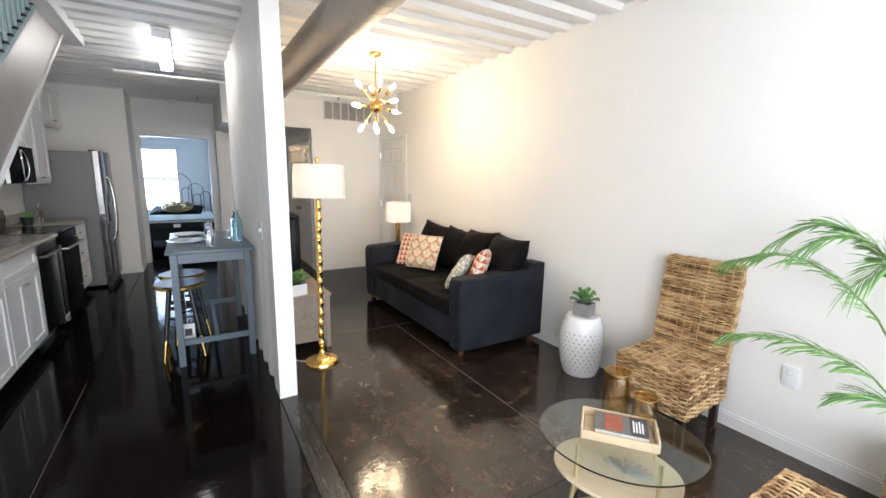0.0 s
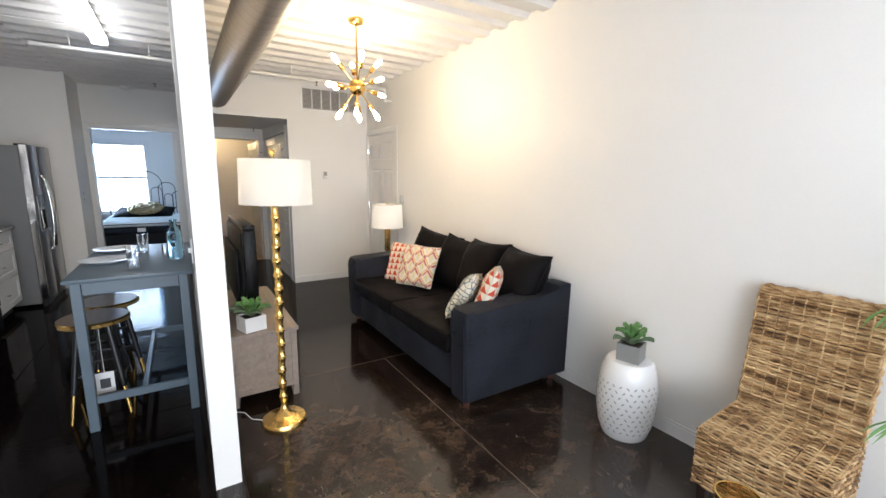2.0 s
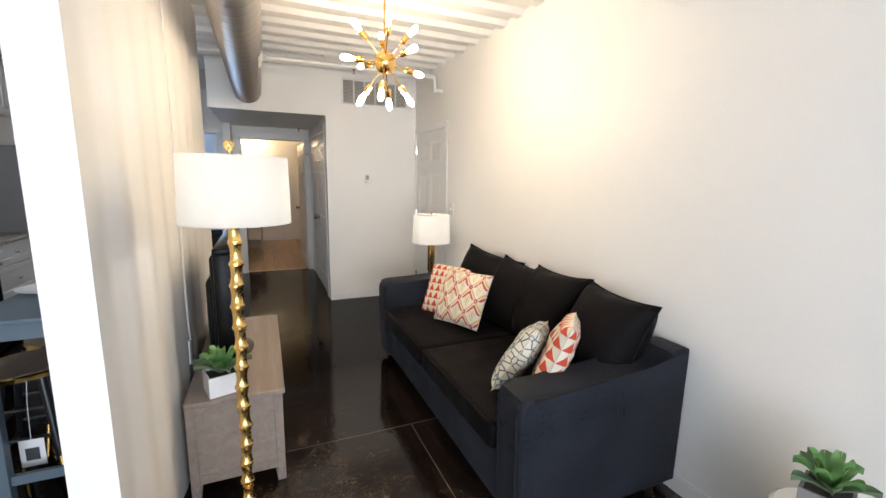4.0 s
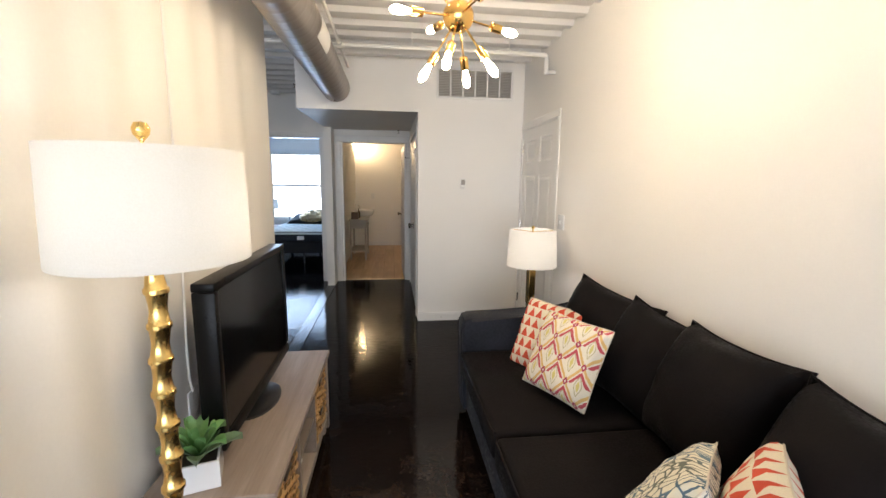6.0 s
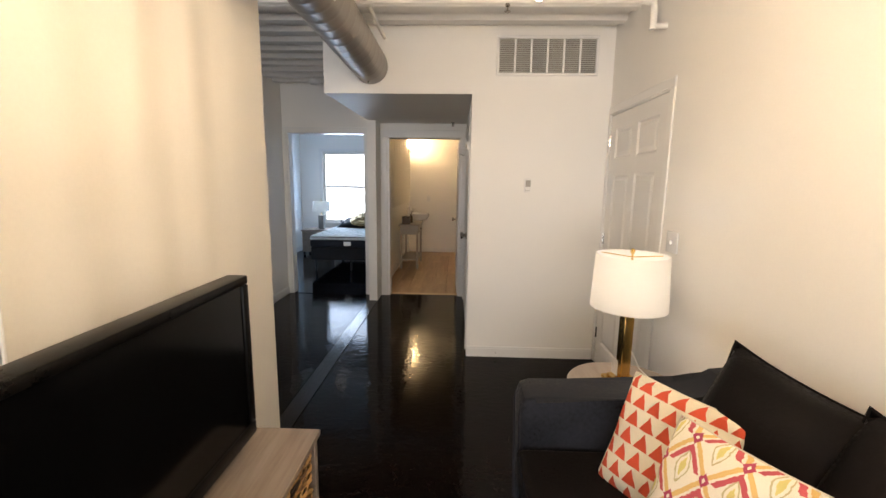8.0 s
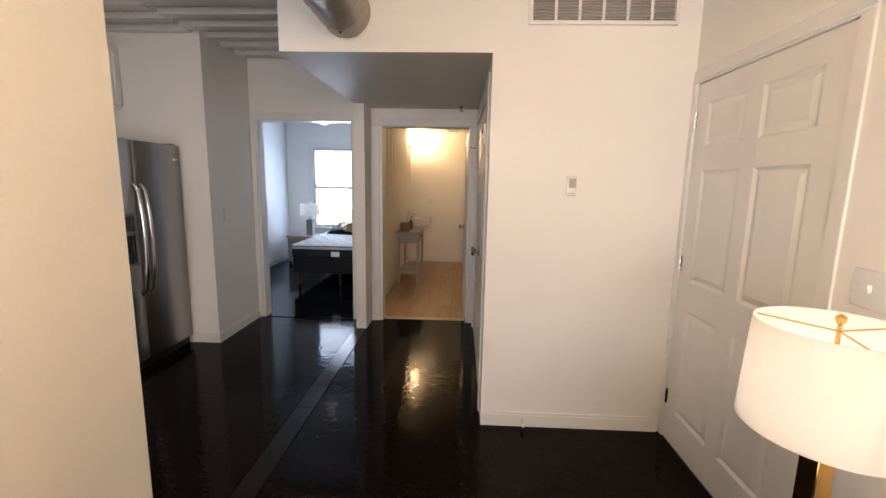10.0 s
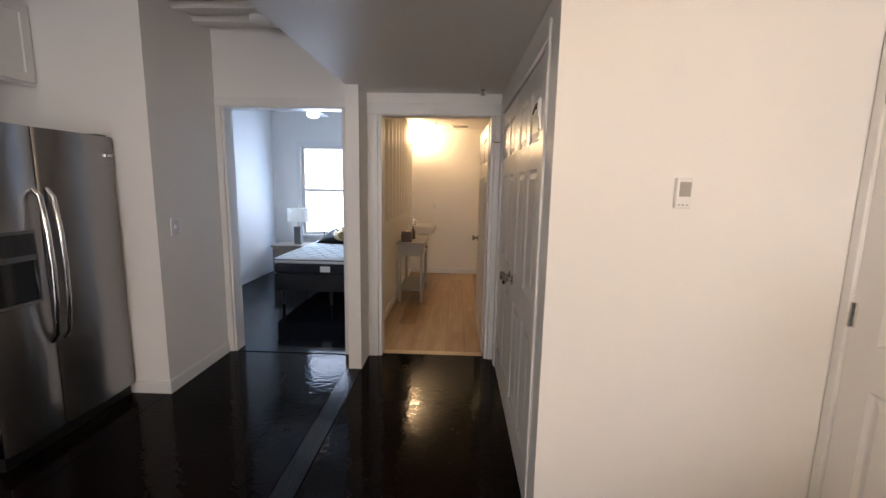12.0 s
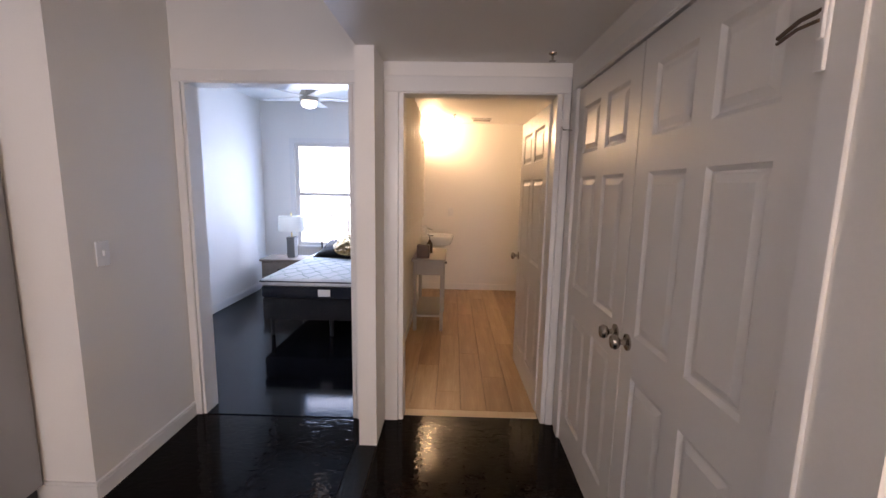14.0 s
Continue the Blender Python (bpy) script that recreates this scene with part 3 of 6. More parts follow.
for i in range(9):
    x = 0.725 + i * 0.178
    y = YB + 0.128 - (i * 0.47 % 1.2)
    while y < 11.98:
        a, b = max(y, YB + 0.128), min(y + 1.2, 11.99)
        if b - a > 0.05:
            w = min(0.176, 2.248 - x)
            key = (round(b - a, 3), round(w, 3))
            if key not in plank_mesh:
                plank_mesh[key] = finish("plank", cube(0, 0, 0, w, b - a, 0.012, 0.0012), M_OAK)
            ob = new("plank", plank_mesh[key])
            ob.parent = bath_base
            ob.matrix_basis = pose(x, a, -0.010)
        y += 1.2

# ---- trim, baseboards, doors ----


def baseboard(runs):
    bm = bmesh.new()
    for x0, y0, x1, y1 in runs:
        box(bm, x0, y0, 0, x1, y1, 0.075)
        if abs(x1 - x0) > abs(y1 - y0):
            box(bm, x0, (y0 if y1 > y0 else y1) + 0.004, 0.075, x1, max(y0, y1), 0.090)
        else:
            box(bm, x0 + (0.004 if x0 > 1 else 0), y0, 0.075, x1 - (0.004 if x0 < 1 else 0), y1, 0.090)
    return bm


setting("baseboard", baseboard([(1.852, 6.486, 2.93, 6.50), (XR - 0.013, YF, XR, 5.485), (XL, 7.641, -0.487, 7.655), (-0.50, 7.655, -0.486, YB - 0.02),
        (-1.62, 8.60, -1.607, 11.99), (0.725, 11.986, 2.25, 12.0), (0.72, 8.60, 0.733, 11.99), (-1.61, 11.986, 0.66, 12.0)]), M_TRIM, "white painted baseboard", "baseboard")


def casing(name, boxes, label="white painted door casing"):
    bm = bmesh.new()
    for b in boxes:
        box(bm, *b, bevel=0.004)
    return setting(name, bm, M_TRIM, label, "trim")


casing("trim_bedroom_door", [(-0.499, YB - 0.018, 0, -0.447, YB, 2.105), (0.575, YB - 0.018, 0, 0.654, YB, 2.105), (-0.499, YB - 0.018, 2.105, 0.654, YB, 2.175),
        (-0.447, YB - 0.008, 0, -0.425, YB + 0.13, 2.115), (0.548, YB - 0.008, 0, 0.575, YB + 0.13, 2.115), (-0.447, YB - 0.009, 2.098, 0.575, YB + 0.13, 2.12)])
casing("trim_bathroom_door", [(0.759, YB - 0.018, 0, 0.845, YB, 2.06), (1.80, YB - 0.018, 0, 1.848, YB, 2.06), (0.759, YB - 0.018, 2.06, 1.848, YB, 2.150),
        (0.845, YB - 0.008, 0, 0.876, YB + 0.13, 2.07), (1.769, YB - 0.008, 0, 1.80, YB + 0.13, 2.07), (0.845, YB - 0.009, 2.052, 1.80, YB + 0.13, 2.075)])
casing("trim_closet_doors", [(1.839, 6.635, 0, 1.85, 6.705, 2.06), (1.839, 8.275, 0, 1.85, 8.35, 2.06), (1.839, 6.635, 2.06, 1.85, 8.35, 2.135), (1.845, 6.695, 0, 1.92, 6.707, 2.065), (1.845, 8.273, 0, 1.92, 8.285, 2.065), (1.845, 6.695, 2.055, 1.92, 8.285, 2.068)])
casing("trim_entry_door", [(XR - 0.011, 5.485, 0, XR, 5.545, 2.045), (XR - 0.011, 6.458, 0, XR, 6.498, 2.045), (XR - 0.011, 5.485, 2.045, XR, 6.498, 2.105), (XR - 0.004, 5.53, 0, XR + 0.10, 5.55, 2.05), (XR - 0.004, 6.455, 0, XR + 0.10, 6.475, 2.05), (XR - 0.004, 5.53, 2.035, XR + 0.10, 6.475, 2.052)])


def knob(parent, x, z, side, m_=None):
    """A round knob with rose, standing out of a leaf's face along y."""
    bm = bmesh.new()
    lathe(bm, [(0.032, 0), (0.032, 0.006), (0.012, 0.010), (0.011, 0.030), (0.024, 0.038), (0.029, 0.050), (0.024, 0.062), (0.0, 0.066)], segs=18)
    bmesh.ops.transform(bm, matrix=pose(x, 0, z) @ pose(0, 0, 0, -90 * side), verts=bm.verts)
    bmesh.ops.translate(bm, vec=(0, 0.018 * side, 0), verts=bm.verts)
    return part("door_knob", bm, M_NICKEL, parent, "aged nickel round door knob")


def six_panel_door(name, w, h, m, label, knobs, hinge_x=None, hinge_mat=None):
    """A moulded six-panel leaf: width along x from 0, thickness about y = 0."""
    d = thing(name, m, label, "door", kind="structure")
    bm = cube(0, -0.007, 0.008, w, 0.007, h, 0.001)
    st, mid = 0.105, 0.095
    xs = [(st, (w - mid) / 2), ((w + mid) / 2, w - st)]
    zs = [(0.20, 0.20 + 0.62), (0.98, 0.98 + 0.60), (1.70, h - 0.105)]
    for x0, x1 in ((0, st), ((w - mid) / 2, (w + mid) / 2), (w - st, w)):
        box(bm, x0, -0.018, 0.008, x1, 0.018, h)
    for z0, z1 in ((0.008, 0.20), (0.82, 0.98), (1.58, 1.70), (h - 0.105, h)):
        for a, b in xs:
            box(bm, a, -0.0178, z0, b, 0.0178, z1)
    part("leaf", bm, M_DOOR, d)
    for a, b in xs:
        for z0, z1 in zs:
            bm = bmesh.new()
            for s in (-1, 1):
                o, i = 0.011, 0.044
                ring = [[bm.verts.new((x, s * y, z)) for x, z in ((a + k, z0 + k), (b - k, z0 + k), (b - k, z1 - k), (a + k, z1 - k))] for k, y in ((0.0, 0.0178), (o + 0.003, 0.0076), (o + 0.010, 0.0076), (i, 0.0165))]
                for p, q in zip(ring, ring[1:]):
                    for n in range(4):
                        bm.faces.new((p[n], p[(n + 1) % 4], q[(n + 1) % 4], q[n]))
                bm.faces.new(ring[-1])
            part("panel", bm, M_DOOR, d, angle=4.0)
    for x, z, s in knobs:
        knob(d, x, z, s)
    if hinge_x is not None:
        for z in (0.22, 1.02, 1.80):
            bm = tube(bmesh.new(), [(hinge_x, -0.022, z), (hinge_x, -0.022, z + 0.09)], 0.007, 8)
            box(bm, hinge_x - 0.018, -0.0200, z, hinge_x + 0.018, -0.0182, z + 0.09)
            part("hinge", bm, hinge_mat or M_CHROME, d, "painted door hinge" if hinge_mat else "silver door hinge")
    return d


# entry door in the east wall: the leaf's x runs along -y
six_panel_door("door_entry", 0.90, 2.03, pose(XR + 0.018, 6.453, 0, 0, 0, -90), "closed white six-panel door in the living room wall", [(0.83, 0.95, -1)], 0.0)
# a pair of closet doors in the hallway, hinged at the outer jambs
six_panel_door("door_closet", 0.778, 2.045, pose(1.872, 7.486, 0, 0, 0, -90), "closed white six-panel closet door with nickel knob", [(0.055, 0.94, -1)], 0.776, M_TRIM)
six_panel_door("door_closet", 0.778, 2.045, pose(1.872, 8.272, 0, 0, 0, -90), "closed white six-panel closet door with nickel knob", [(0.723, 0.94, -1)], 0.002, M_TRIM)
# bathroom door, swung open into the bathroom
six_panel_door("door_bathroom", 0.89, 2.03, pose(1.778, YB + 0.137, 0, 0, 0, 91.3), "open white six-panel bathroom door", [(0.83, 0.95, 1), (0.83, 0.95, -1)], 0.0)


def window(name, x0, x1, z0, z1, y, label, rail=None, mullions=()):
    w = thing(name, Matrix(), label, "window", kind="structure")
    bm = bmesh.new()
    for b in ((x0, z0, x0 + 0.045, z1), (x1 - 0.045, z0, x1, z1), (x0 + 0.045, z0, x1 - 0.045, z0 + 0.05), (x0 + 0.045, z1 - 0.045, x1 - 0.045, z1)):
        box(bm, b[0], y - 0.03, b[1], b[2], y + 0.03, b[3], 0.004)
    if rail:
        box(bm, x0 + 0.045, y - 0.035, rail - 0.025, x1 - 0.045, y + 0.025, rail + 0.025, 0.004)
    for mx in mullions:
        box(bm, mx - 0.04, y - 0.03, z0 + 0.05, mx + 0.04, y + 0.03, z1 - 0.045, 0.004)
    part("window_frame", bm, M_TRIM, w)
    cuts_z = [z0 + 0.05] + ([rail] if rail else []) + [z1 - 0.045]
    cuts_x = [x0 + 0.045, *mullions, x1 - 0.045]
    for a, b in zip(cuts_x, cuts_x[1:]):
        for c, e in zip(cuts_z, cuts_z[1:]):
            p = part("pane", cube(a + 0.002, y - 0.003, c + 0.002, b - 0.002, y + 0.003, e - 0.002), M_GLASS, w)
            p.visible_shadow = False
    return w


bw = window("window_bedroom", -1.14, 0.02, 0.62, 2.11, 12.07, "white double-hung bedroom window", 1.38)
part("casing", box(box(box(box(bmesh.new(), -1.21, 11.985, 0.56, -1.14, 12.0, 2.18), 0.02, 11.985, 0.56, 0.09, 12.0, 2.18), -1.14, 11.985, 2.11, 0.02, 12.0, 2.18), -1.14, 11.96, 0.575, 0.02, 12.0, 0.615), M_TRIM, bw)
window("window_front", -1.2, 2.7, 0.12, 2.25, YF - 0.06, "large glazed end of the room", None, (0.1, 1.4))

setting("backdrop", cube(-4.0, 15.0, -0.3, 4.5, 15.1, 6.0), M_SKYCARD, "bright hazy sky outside the bedroom window", "backdrop")
# ---- woven things ----


def weave(bm, o, u, v, n, ul, vl, pitch=0.0130, stake=0.040, amp=0.0055, rad=0.0074):
    """Strands along u, stacked along v, passing over and under stakes; n is the outward way."""
    o, u, v, n = Vector(o), Vector(u).normalized(), Vector(v).normalized(), Vector(n).normalized()
    rows_n, cols_n = max(2, int(vl / pitch)), max(2, int(ul / stake))
    for r in range(rows_n):
        sign = 1 if r % 2 else -1
        pts, jit = [], random.uniform(-0.002, 0.002)
        for c in range(cols_n * 2 + 1):
            s = c / (cols_n * 2)
            lift = amp * sign * (1 if (c // 2) % 2 else -1) * (c % 2) + random.uniform(-0.0012, 0.0012)
            pts.append(o + u * (s * ul) + v * ((r + 0.5) * vl / rows_n + jit + random.uniform(-0.0015, 0.0015)) + n * lift)
        side = v
        rings = []
        for p in pts:
            k = rad * random.uniform(0.8, 1.15)
            rings.append([bm.verts.new(p + side * k), bm.verts.new(p + n * k * 0.7), bm.verts.new(p - side * k), bm.verts.new(p - n * k * 0.7)])
        for a, b in zip(rings, rings[1:]):
            for i in range(4):
                bm.faces.new((a[i], a[(i + 1) % 4], b[(i + 1) % 4], b[i]))
        bm.faces.new(rings[0])
        bm.faces.new(rings[-1])
    for c in range(1, cols_n):
        p = o + u * (c * ul / cols_n) + n * 0.001
        tube(bm, [p, p + v * vl], 0.0036, 5)


def braid(bm, points, r=0.0062):
    """A two-strand twisted edge along straight runs."""
    for ph in (0, 3.14159):
        out = []
        for a, b in zip(points, points[1:]):
            a, b = Vector(a), Vector(b)
            n = max(3, int((b - a).length / 0.012))
            d = (b - a).normalized()
            s = d.orthogonal().normalized()
            w = d.cross(s)
            for i in range(n):
                t = i / n
                th = ph + t * n * 0.9
                out.append(a + (b - a) * t + (s * math.cos(th) + w * math.sin(th)) * r * 0.6)
        tube(bm, out, r * 0.75, 5)


def rattan_chair(m):
    """Local: faces -x, base centre at the origin."""
    c = thing("rattan_chair", m, "woven banana-leaf side chair with dark wooden legs", "chair")
    hx, hy, zs, zb = 0.235, 0.215, 0.44, 0.19
    part("core", cube(-hx + 0.012, -hy + 0.012, zb, hx - 0.012, hy - 0.012, zs - 0.012, 0.01), M_CORE, c)
    bm = bmesh.new()
    weave(bm, (-hx, -hy, zs), (0, 1, 0), (1, 0, 0), (0, 0, 1), 2 * hy, 2 * hx - 0.05)
    part("seat", bm, M_RATTAN, c)
    for nm, o, u, n, l in (("front_apron", (-hx, -hy, zb), (0, 1, 0), (-1, 0, 0), 2 * hy), ("side_apron", (-hx, -hy, zb), (1, 0, 0), (0, -1, 0), 2 * hx), ("side_apron", (-hx, hy, zb), (1, 0, 0), (0, 1, 0), 2 * hx), ("back_apron", (hx, -hy, zb), (0, 1, 0), (1, 0, 0), 2 * hy)):
        bm = bmesh.new()
        weave(bm, o, u, (0, 0, 1), n, l, zs - zb)
        part(nm, bm, M_RATTAN, c)
    lean, zt = 0.085, 1.0
    up = Vector((lean, 0, zt - zs)).normalized()
    nb = Vector((-up.z, 0, up.x))
    x0 = hx - 0.065
    bm = bmesh.new()
    prism(bm, [(x0 + 0.010, zs - 0.02), (x0 + 0.052, zs - 0.02), (x0 + lean + 0.052, zt - 0.01), (x0 + lean + 0.010, zt - 0.01)], "y", -hy + 0.01, hy - 0.01)
    part("back_core", bm, M_CORE, c)
    ln = math.hypot(lean, zt - zs)
    bm = bmesh.new()
    weave(bm, (x0, -hy, zs), (0, 1, 0), up, nb, 2 * hy, ln)
    weave(bm, (x0 + 0.062, -hy, zs), (0, 1, 0), up, -nb, 2 * hy, ln)
    weave(bm, (x0 + lean, -hy, zt), (0, 1, 0), (1, 0, 0), (0, 0, 1), 2 * hy, 0.062)
    weave(bm, (x0, -hy, zs), up, (1, 0, 0), (0, -1, 0), ln, 0.062)
    weave(bm, (x0, hy, zs), up, (1, 0, 0), (0, 1, 0), ln, 0.062)
    part("backrest", bm, M_RATTAN, c)
    bm = bmesh.new()
    for s in (-1, 1):
        braid(bm, [(-hx, s * hy, zs), (x0, s * hy, zs), (x0 + lean, s * hy, zt)])
    braid(bm, [(x0 + lean, -hy, zt), (x0 + lean, hy, zt)])
    braid(bm, [(-hx, -hy, zs), (-hx, hy, zs)])
    part("braided_edge", bm, M_RATTAN, c, "twisted fibre edging")
    for sx in (-1, 1):
        for sy in (-1, 1):
            x, y = sx * (hx - 0.035), sy * (hy - 0.035)
            part("leg", cube(x - 0.02, y - 0.02, 0, x + 0.02, y + 0.02, zb + 0.03, 0.003), M_DARKWOOD, c, "dark wooden leg")
    return c


rattan_chair(pose(2.640, 1.228, 0, 0, 0, 3))


def rattan_ottoman(m):
    c = thing("rattan_ottoman", m, "low woven banana-leaf ottoman beside the coffee table", "ottoman")
    h, z = 0.225, 0.42
    part("core", cube(-h + 0.012, -h + 0.012, 0.0, h - 0.012, h - 0.012, z - 0.012, 0.02), M_CORE, c)
    bm = bmesh.new()
    weave(bm, (-h, -h, z), (0, 1, 0), (1, 0, 0), (0, 0, 1), 2 * h, 2 * h)
    part("seat", bm, M_RATTAN, c)
    for o, u, n in (((-h, -h, 0.01), (0, 1, 0), (-1, 0, 0)), ((h, -h, 0.01), (0, 1, 0), (1, 0, 0)), ((-h, -h, 0.01), (1, 0, 0), (0, -1, 0)), ((-h, h, 0.01), (1, 0, 0), (0, 1, 0))):
        bm = bmesh.new()
        weave(bm, o, u, (0, 0, 1), n, 2 * h, z - 0.01)
        part("side", bm, M_RATTAN, c)
    bm = bmesh.new()
    braid(bm, [(-h, -h, z), (h, -h, z), (h, h, z), (-h, h, z), (-h, -h, z)])
    part("braided_edge", bm, M_RATTAN, c)
    return c


rattan_ottoman(pose(1.825, 0.220, 0, 0, 0, 0))

# ---- soft things ----


def cushion_mesh(w, h, t, ear=0.05, puff=2.2, n=18, uvs=True, sag=0.0, corner=0.03, full=0.42):
    """A stuffed square: pinched seam, pointed corners. Width x, height z, thickness y; seam all round."""
    bm = bmesh.new()
    layer = bm.loops.layers.uv.new("UVMap")
    grids = []
    for s in (-1, 1):
        g = []
        for i in range(n + 1):
            row = []
            for j in range(n + 1):
                u, v = 2 * i / n - 1, 2 * j / n - 1
                pull = 1 - ear * (1 - abs(u) ** puff) * abs(v) ** 3
                pull2 = 1 - ear * (1 - abs(v) ** puff) * abs(u) ** 3
                body = max(0.0, (1 - abs(u) ** 2.6) * (1 - abs(v) ** 2.6)) ** full
                wr = 0.012 * noise.noise((u * 2.2 + w, v * 2.2 + h, s * 3.0 + t)) + 0.005 * noise.noise((u * 6.0 + h, v * 6.0, s * 5.0))
                soft = 1 - corner * (abs(u) * abs(v)) ** 5
                x, z = u * w / 2 * pull2 * soft, v * h / 2 * pull * soft
                z -= sag * body * (1 + v) * 0.5
                row.append(bm.verts.new((x, s * (t / 2 * body + wr * body), z)))
            g.append(row)
        grids.append(g)
    for g in grids:
        for i in range(n):
            for j in range(n):
                f = bm.faces.new((g[i][j], g[i + 1][j], g[i + 1][j + 1], g[i][j + 1]))
                for lp, (a, b) in zip(f.loops, ((i, j), (i + 1, j), (i + 1, j + 1), (i, j + 1))):
                    lp[layer].uv = (a / n, b / n)
    bmesh.ops.remove_doubles(bm, verts=bm.verts, dist=0.0004)
    return bm


def piping(w, h, r=0.006, ear=0.05, corner=0.03):
    pts = []
    for k in range(64):
        a = k / 64 * 4
        s, f = int(a), a - int(a)
        u, v = ((2 * f - 1, -1), (1, 2 * f - 1), (1 - 2 * f, 1), (-1, 1 - 2 * f))[s]
        pull = 1 - ear * (1 - abs(u) ** 2.2) * abs(v) ** 3
        pull2 = 1 - ear * (1 - abs(v) ** 2.2) * abs(u) ** 3
        soft = 1 - corner * (abs(u) * abs(v)) ** 5
        pts.append((u * w / 2 * pull2 * soft, 0, v * h / 2 * pull * soft))
    pts.append(pts[0])
    return tube(bmesh.new(), pts, r, 6)


def facing(at, normal, spin=0.0):
    """A pose whose -y looks along normal, with z as upright as it can be, spun about the normal."""
    n = Vector(normal).normalized()
    y = -n
    x = y.cross(Vector((0, 0, 1))).normalized()
    z = x.cross(y)
    m = Matrix((x, y, z)).transposed().to_4x4()
    return Matrix.Translation(at) @ m @ pose(0, 0, 0, 0, spin, 0)


def throw_pillow(at, normal, spin, material, label, size=0.40, thick=0.13):
    p = thing("throw_pillow", facing(at, normal, spin), label, "pillow", "pillows on the sofa")
    part("cover", cushion_mesh(size, size, thick, 0.06), material, p)
    part("seam", piping(size, size, 0.0028, 0.06), M_CREAM, p)
    return p


def sofa():
    """Runs along y against the east wall; local origin at its front near corner on the floor, x towards the wall."""
    s = thing("sofa", pose(2.008, 2.612, 0), "navy-black microfibre sofa with loose back cushions", "sofa")
    L, D = 2.135, 0.932
    part("base", cube(0.035, 0.17, 0.065, D - 0.03, L - 0.17, 0.33, 0.018, 2), M_SOFA, s)
    for nm, y0 in (("arm", 0.0), ("arm", L - 0.185)):
        bm = bmesh.new()
        prof = [(0.02, 0.06), (D - 0.005, 0.06), (D + 0.005, 0.735), (D - 0.03, 0.745), (D - 0.115, 0.735), (D - 0.165, 0.685), (D - 0.25, 0.668), (0.06, 0.668), (0.022, 0.655), (0.004, 0.615)]
        prism(bm, prof, "y", y0, y0 + 0.185)
        edges = [e for e in bm.edges if abs(e.verts[0].co.y - e.verts[1].co.y) < 1e-5]
        bmesh.ops.bevel(bm, geom=edges, offset=0.022, segments=3, affect="EDGES", profile=0.5)
        arm = part(nm, bm, M_SOFA, s)
        bm = bmesh.new()
        for yy in (y0 + 0.025, y0 + 0.16):
            tube(bm, [(0.014, yy, 0.10), (0.002, yy, 0.58), (0.010, yy, 0.63)], 0.005, 6)
        part("piping", bm, M_SOFA, arm)
    part("back", cube(D - 0.16, 0.17, 0.30, D, L - 0.17, 0.735, 0.03, 3), M_SOFA, s)
    for y0, y1 in ((0.190, L / 2 - 0.002), (L / 2 + 0.002, L - 0.190)):
        bm = cube(-0.012, y0, 0.325, D - 0.18, y1, 0.465, 0.035, 4)
        for v in bm.verts:
            if v.co.z > 0.44:
                u, w = (v.co.x + 0.012) / (D - 0.168), (v.co.y - y0) / (y1 - y0)
                v.co.z += 0.014 * math.sin(math.pi * u) * math.sin(math.pi * w)
        # a darker cloth than the arms, which catch daylight: that difference is painted in
        c = part("seat_cushion", bm, M_CUSH, s)
        bm = tube(bmesh.new(), [(0.0, y0 + 0.02, 0.458), (-0.012, y0 + 0.05, 0.462), (-0.012, y1 - 0.05, 0.462), (0.0, y1 - 0.02, 0.458)], 0.005, 6)
        part("piping", bm, M_CUSH, c)
    for x in (0.06, D - 0.10):
        for y in (0.06, L - 0.10):
            bm = lathe(bmesh.new(), [(0.022, 0), (0.034, 0.065), (0.034, 0.08)], (x + 0.02, y + 0.02, 0), 4)
            part("foot", bm, M_REDWOOD, s, "reddish wooden foot")
    # back cushions by the middle of their top edge: x, y, z, turn towards the room's front, roll, width
    for x, y, z, yaw, roll, w in ((0.785, 1.612, 0.925, 27, 10, 0.53), (0.855, 1.225, 0.900, 13, 7, 0.53), (0.840, 0.805, 0.930, -5, -3, 0.56), (0.790, 0.305, 0.935, -2, 2, 0.47)):
        n = Vector((-math.cos(radians(yaw)), -math.sin(radians(yaw)), 0.42)).normalized()
        up = (Vector((0, 0, 1)) - n * n.z).normalized()
        m = facing(Vector((x, y, z)) - up * 0.245, n, roll)
        c = part("back_cushion", cushion_mesh(w, 0.51, 0.29, 0.10, 2.0, corner=0.0, full=0.50), M_CUSH, s, "", m)
        part("piping", piping(w, 0.51, 0.006, 0.10, 0.0), M_CUSH, c)
    return s


sofa()
M_TRI = triangles_material("orange_red_triangles", (0.60, 0.075, 0.03), (0.78, 0.72, 0.58), 7.0)
throw_pillow((2.452, 4.29, 0.630), (-0.778, -0.459, 0.427), 0, M_TRI, "cream throw pillow with orange-red triangles", 0.42)
throw_pillow((2.416, 3.96, 0.667), (-0.80, -0.39, 0.454), 0, ogee_material("ikat_ogee_print"), "cream ikat throw pillow in red, yellow and grey", 0.40)
throw_pillow((2.415, 2.925, 0.650), (-0.58, 0.60, 0.32), -8, M_TRI, "cream throw pillow with orange-red triangles", 0.45)
throw_pillow((2.325, 3.075, 0.625), (-0.52, 0.66, 0.50), -14, net_material("blue_grey_net_print"), "cream throw pillow with blue-grey net print", 0.385)

# ---- lamps ----


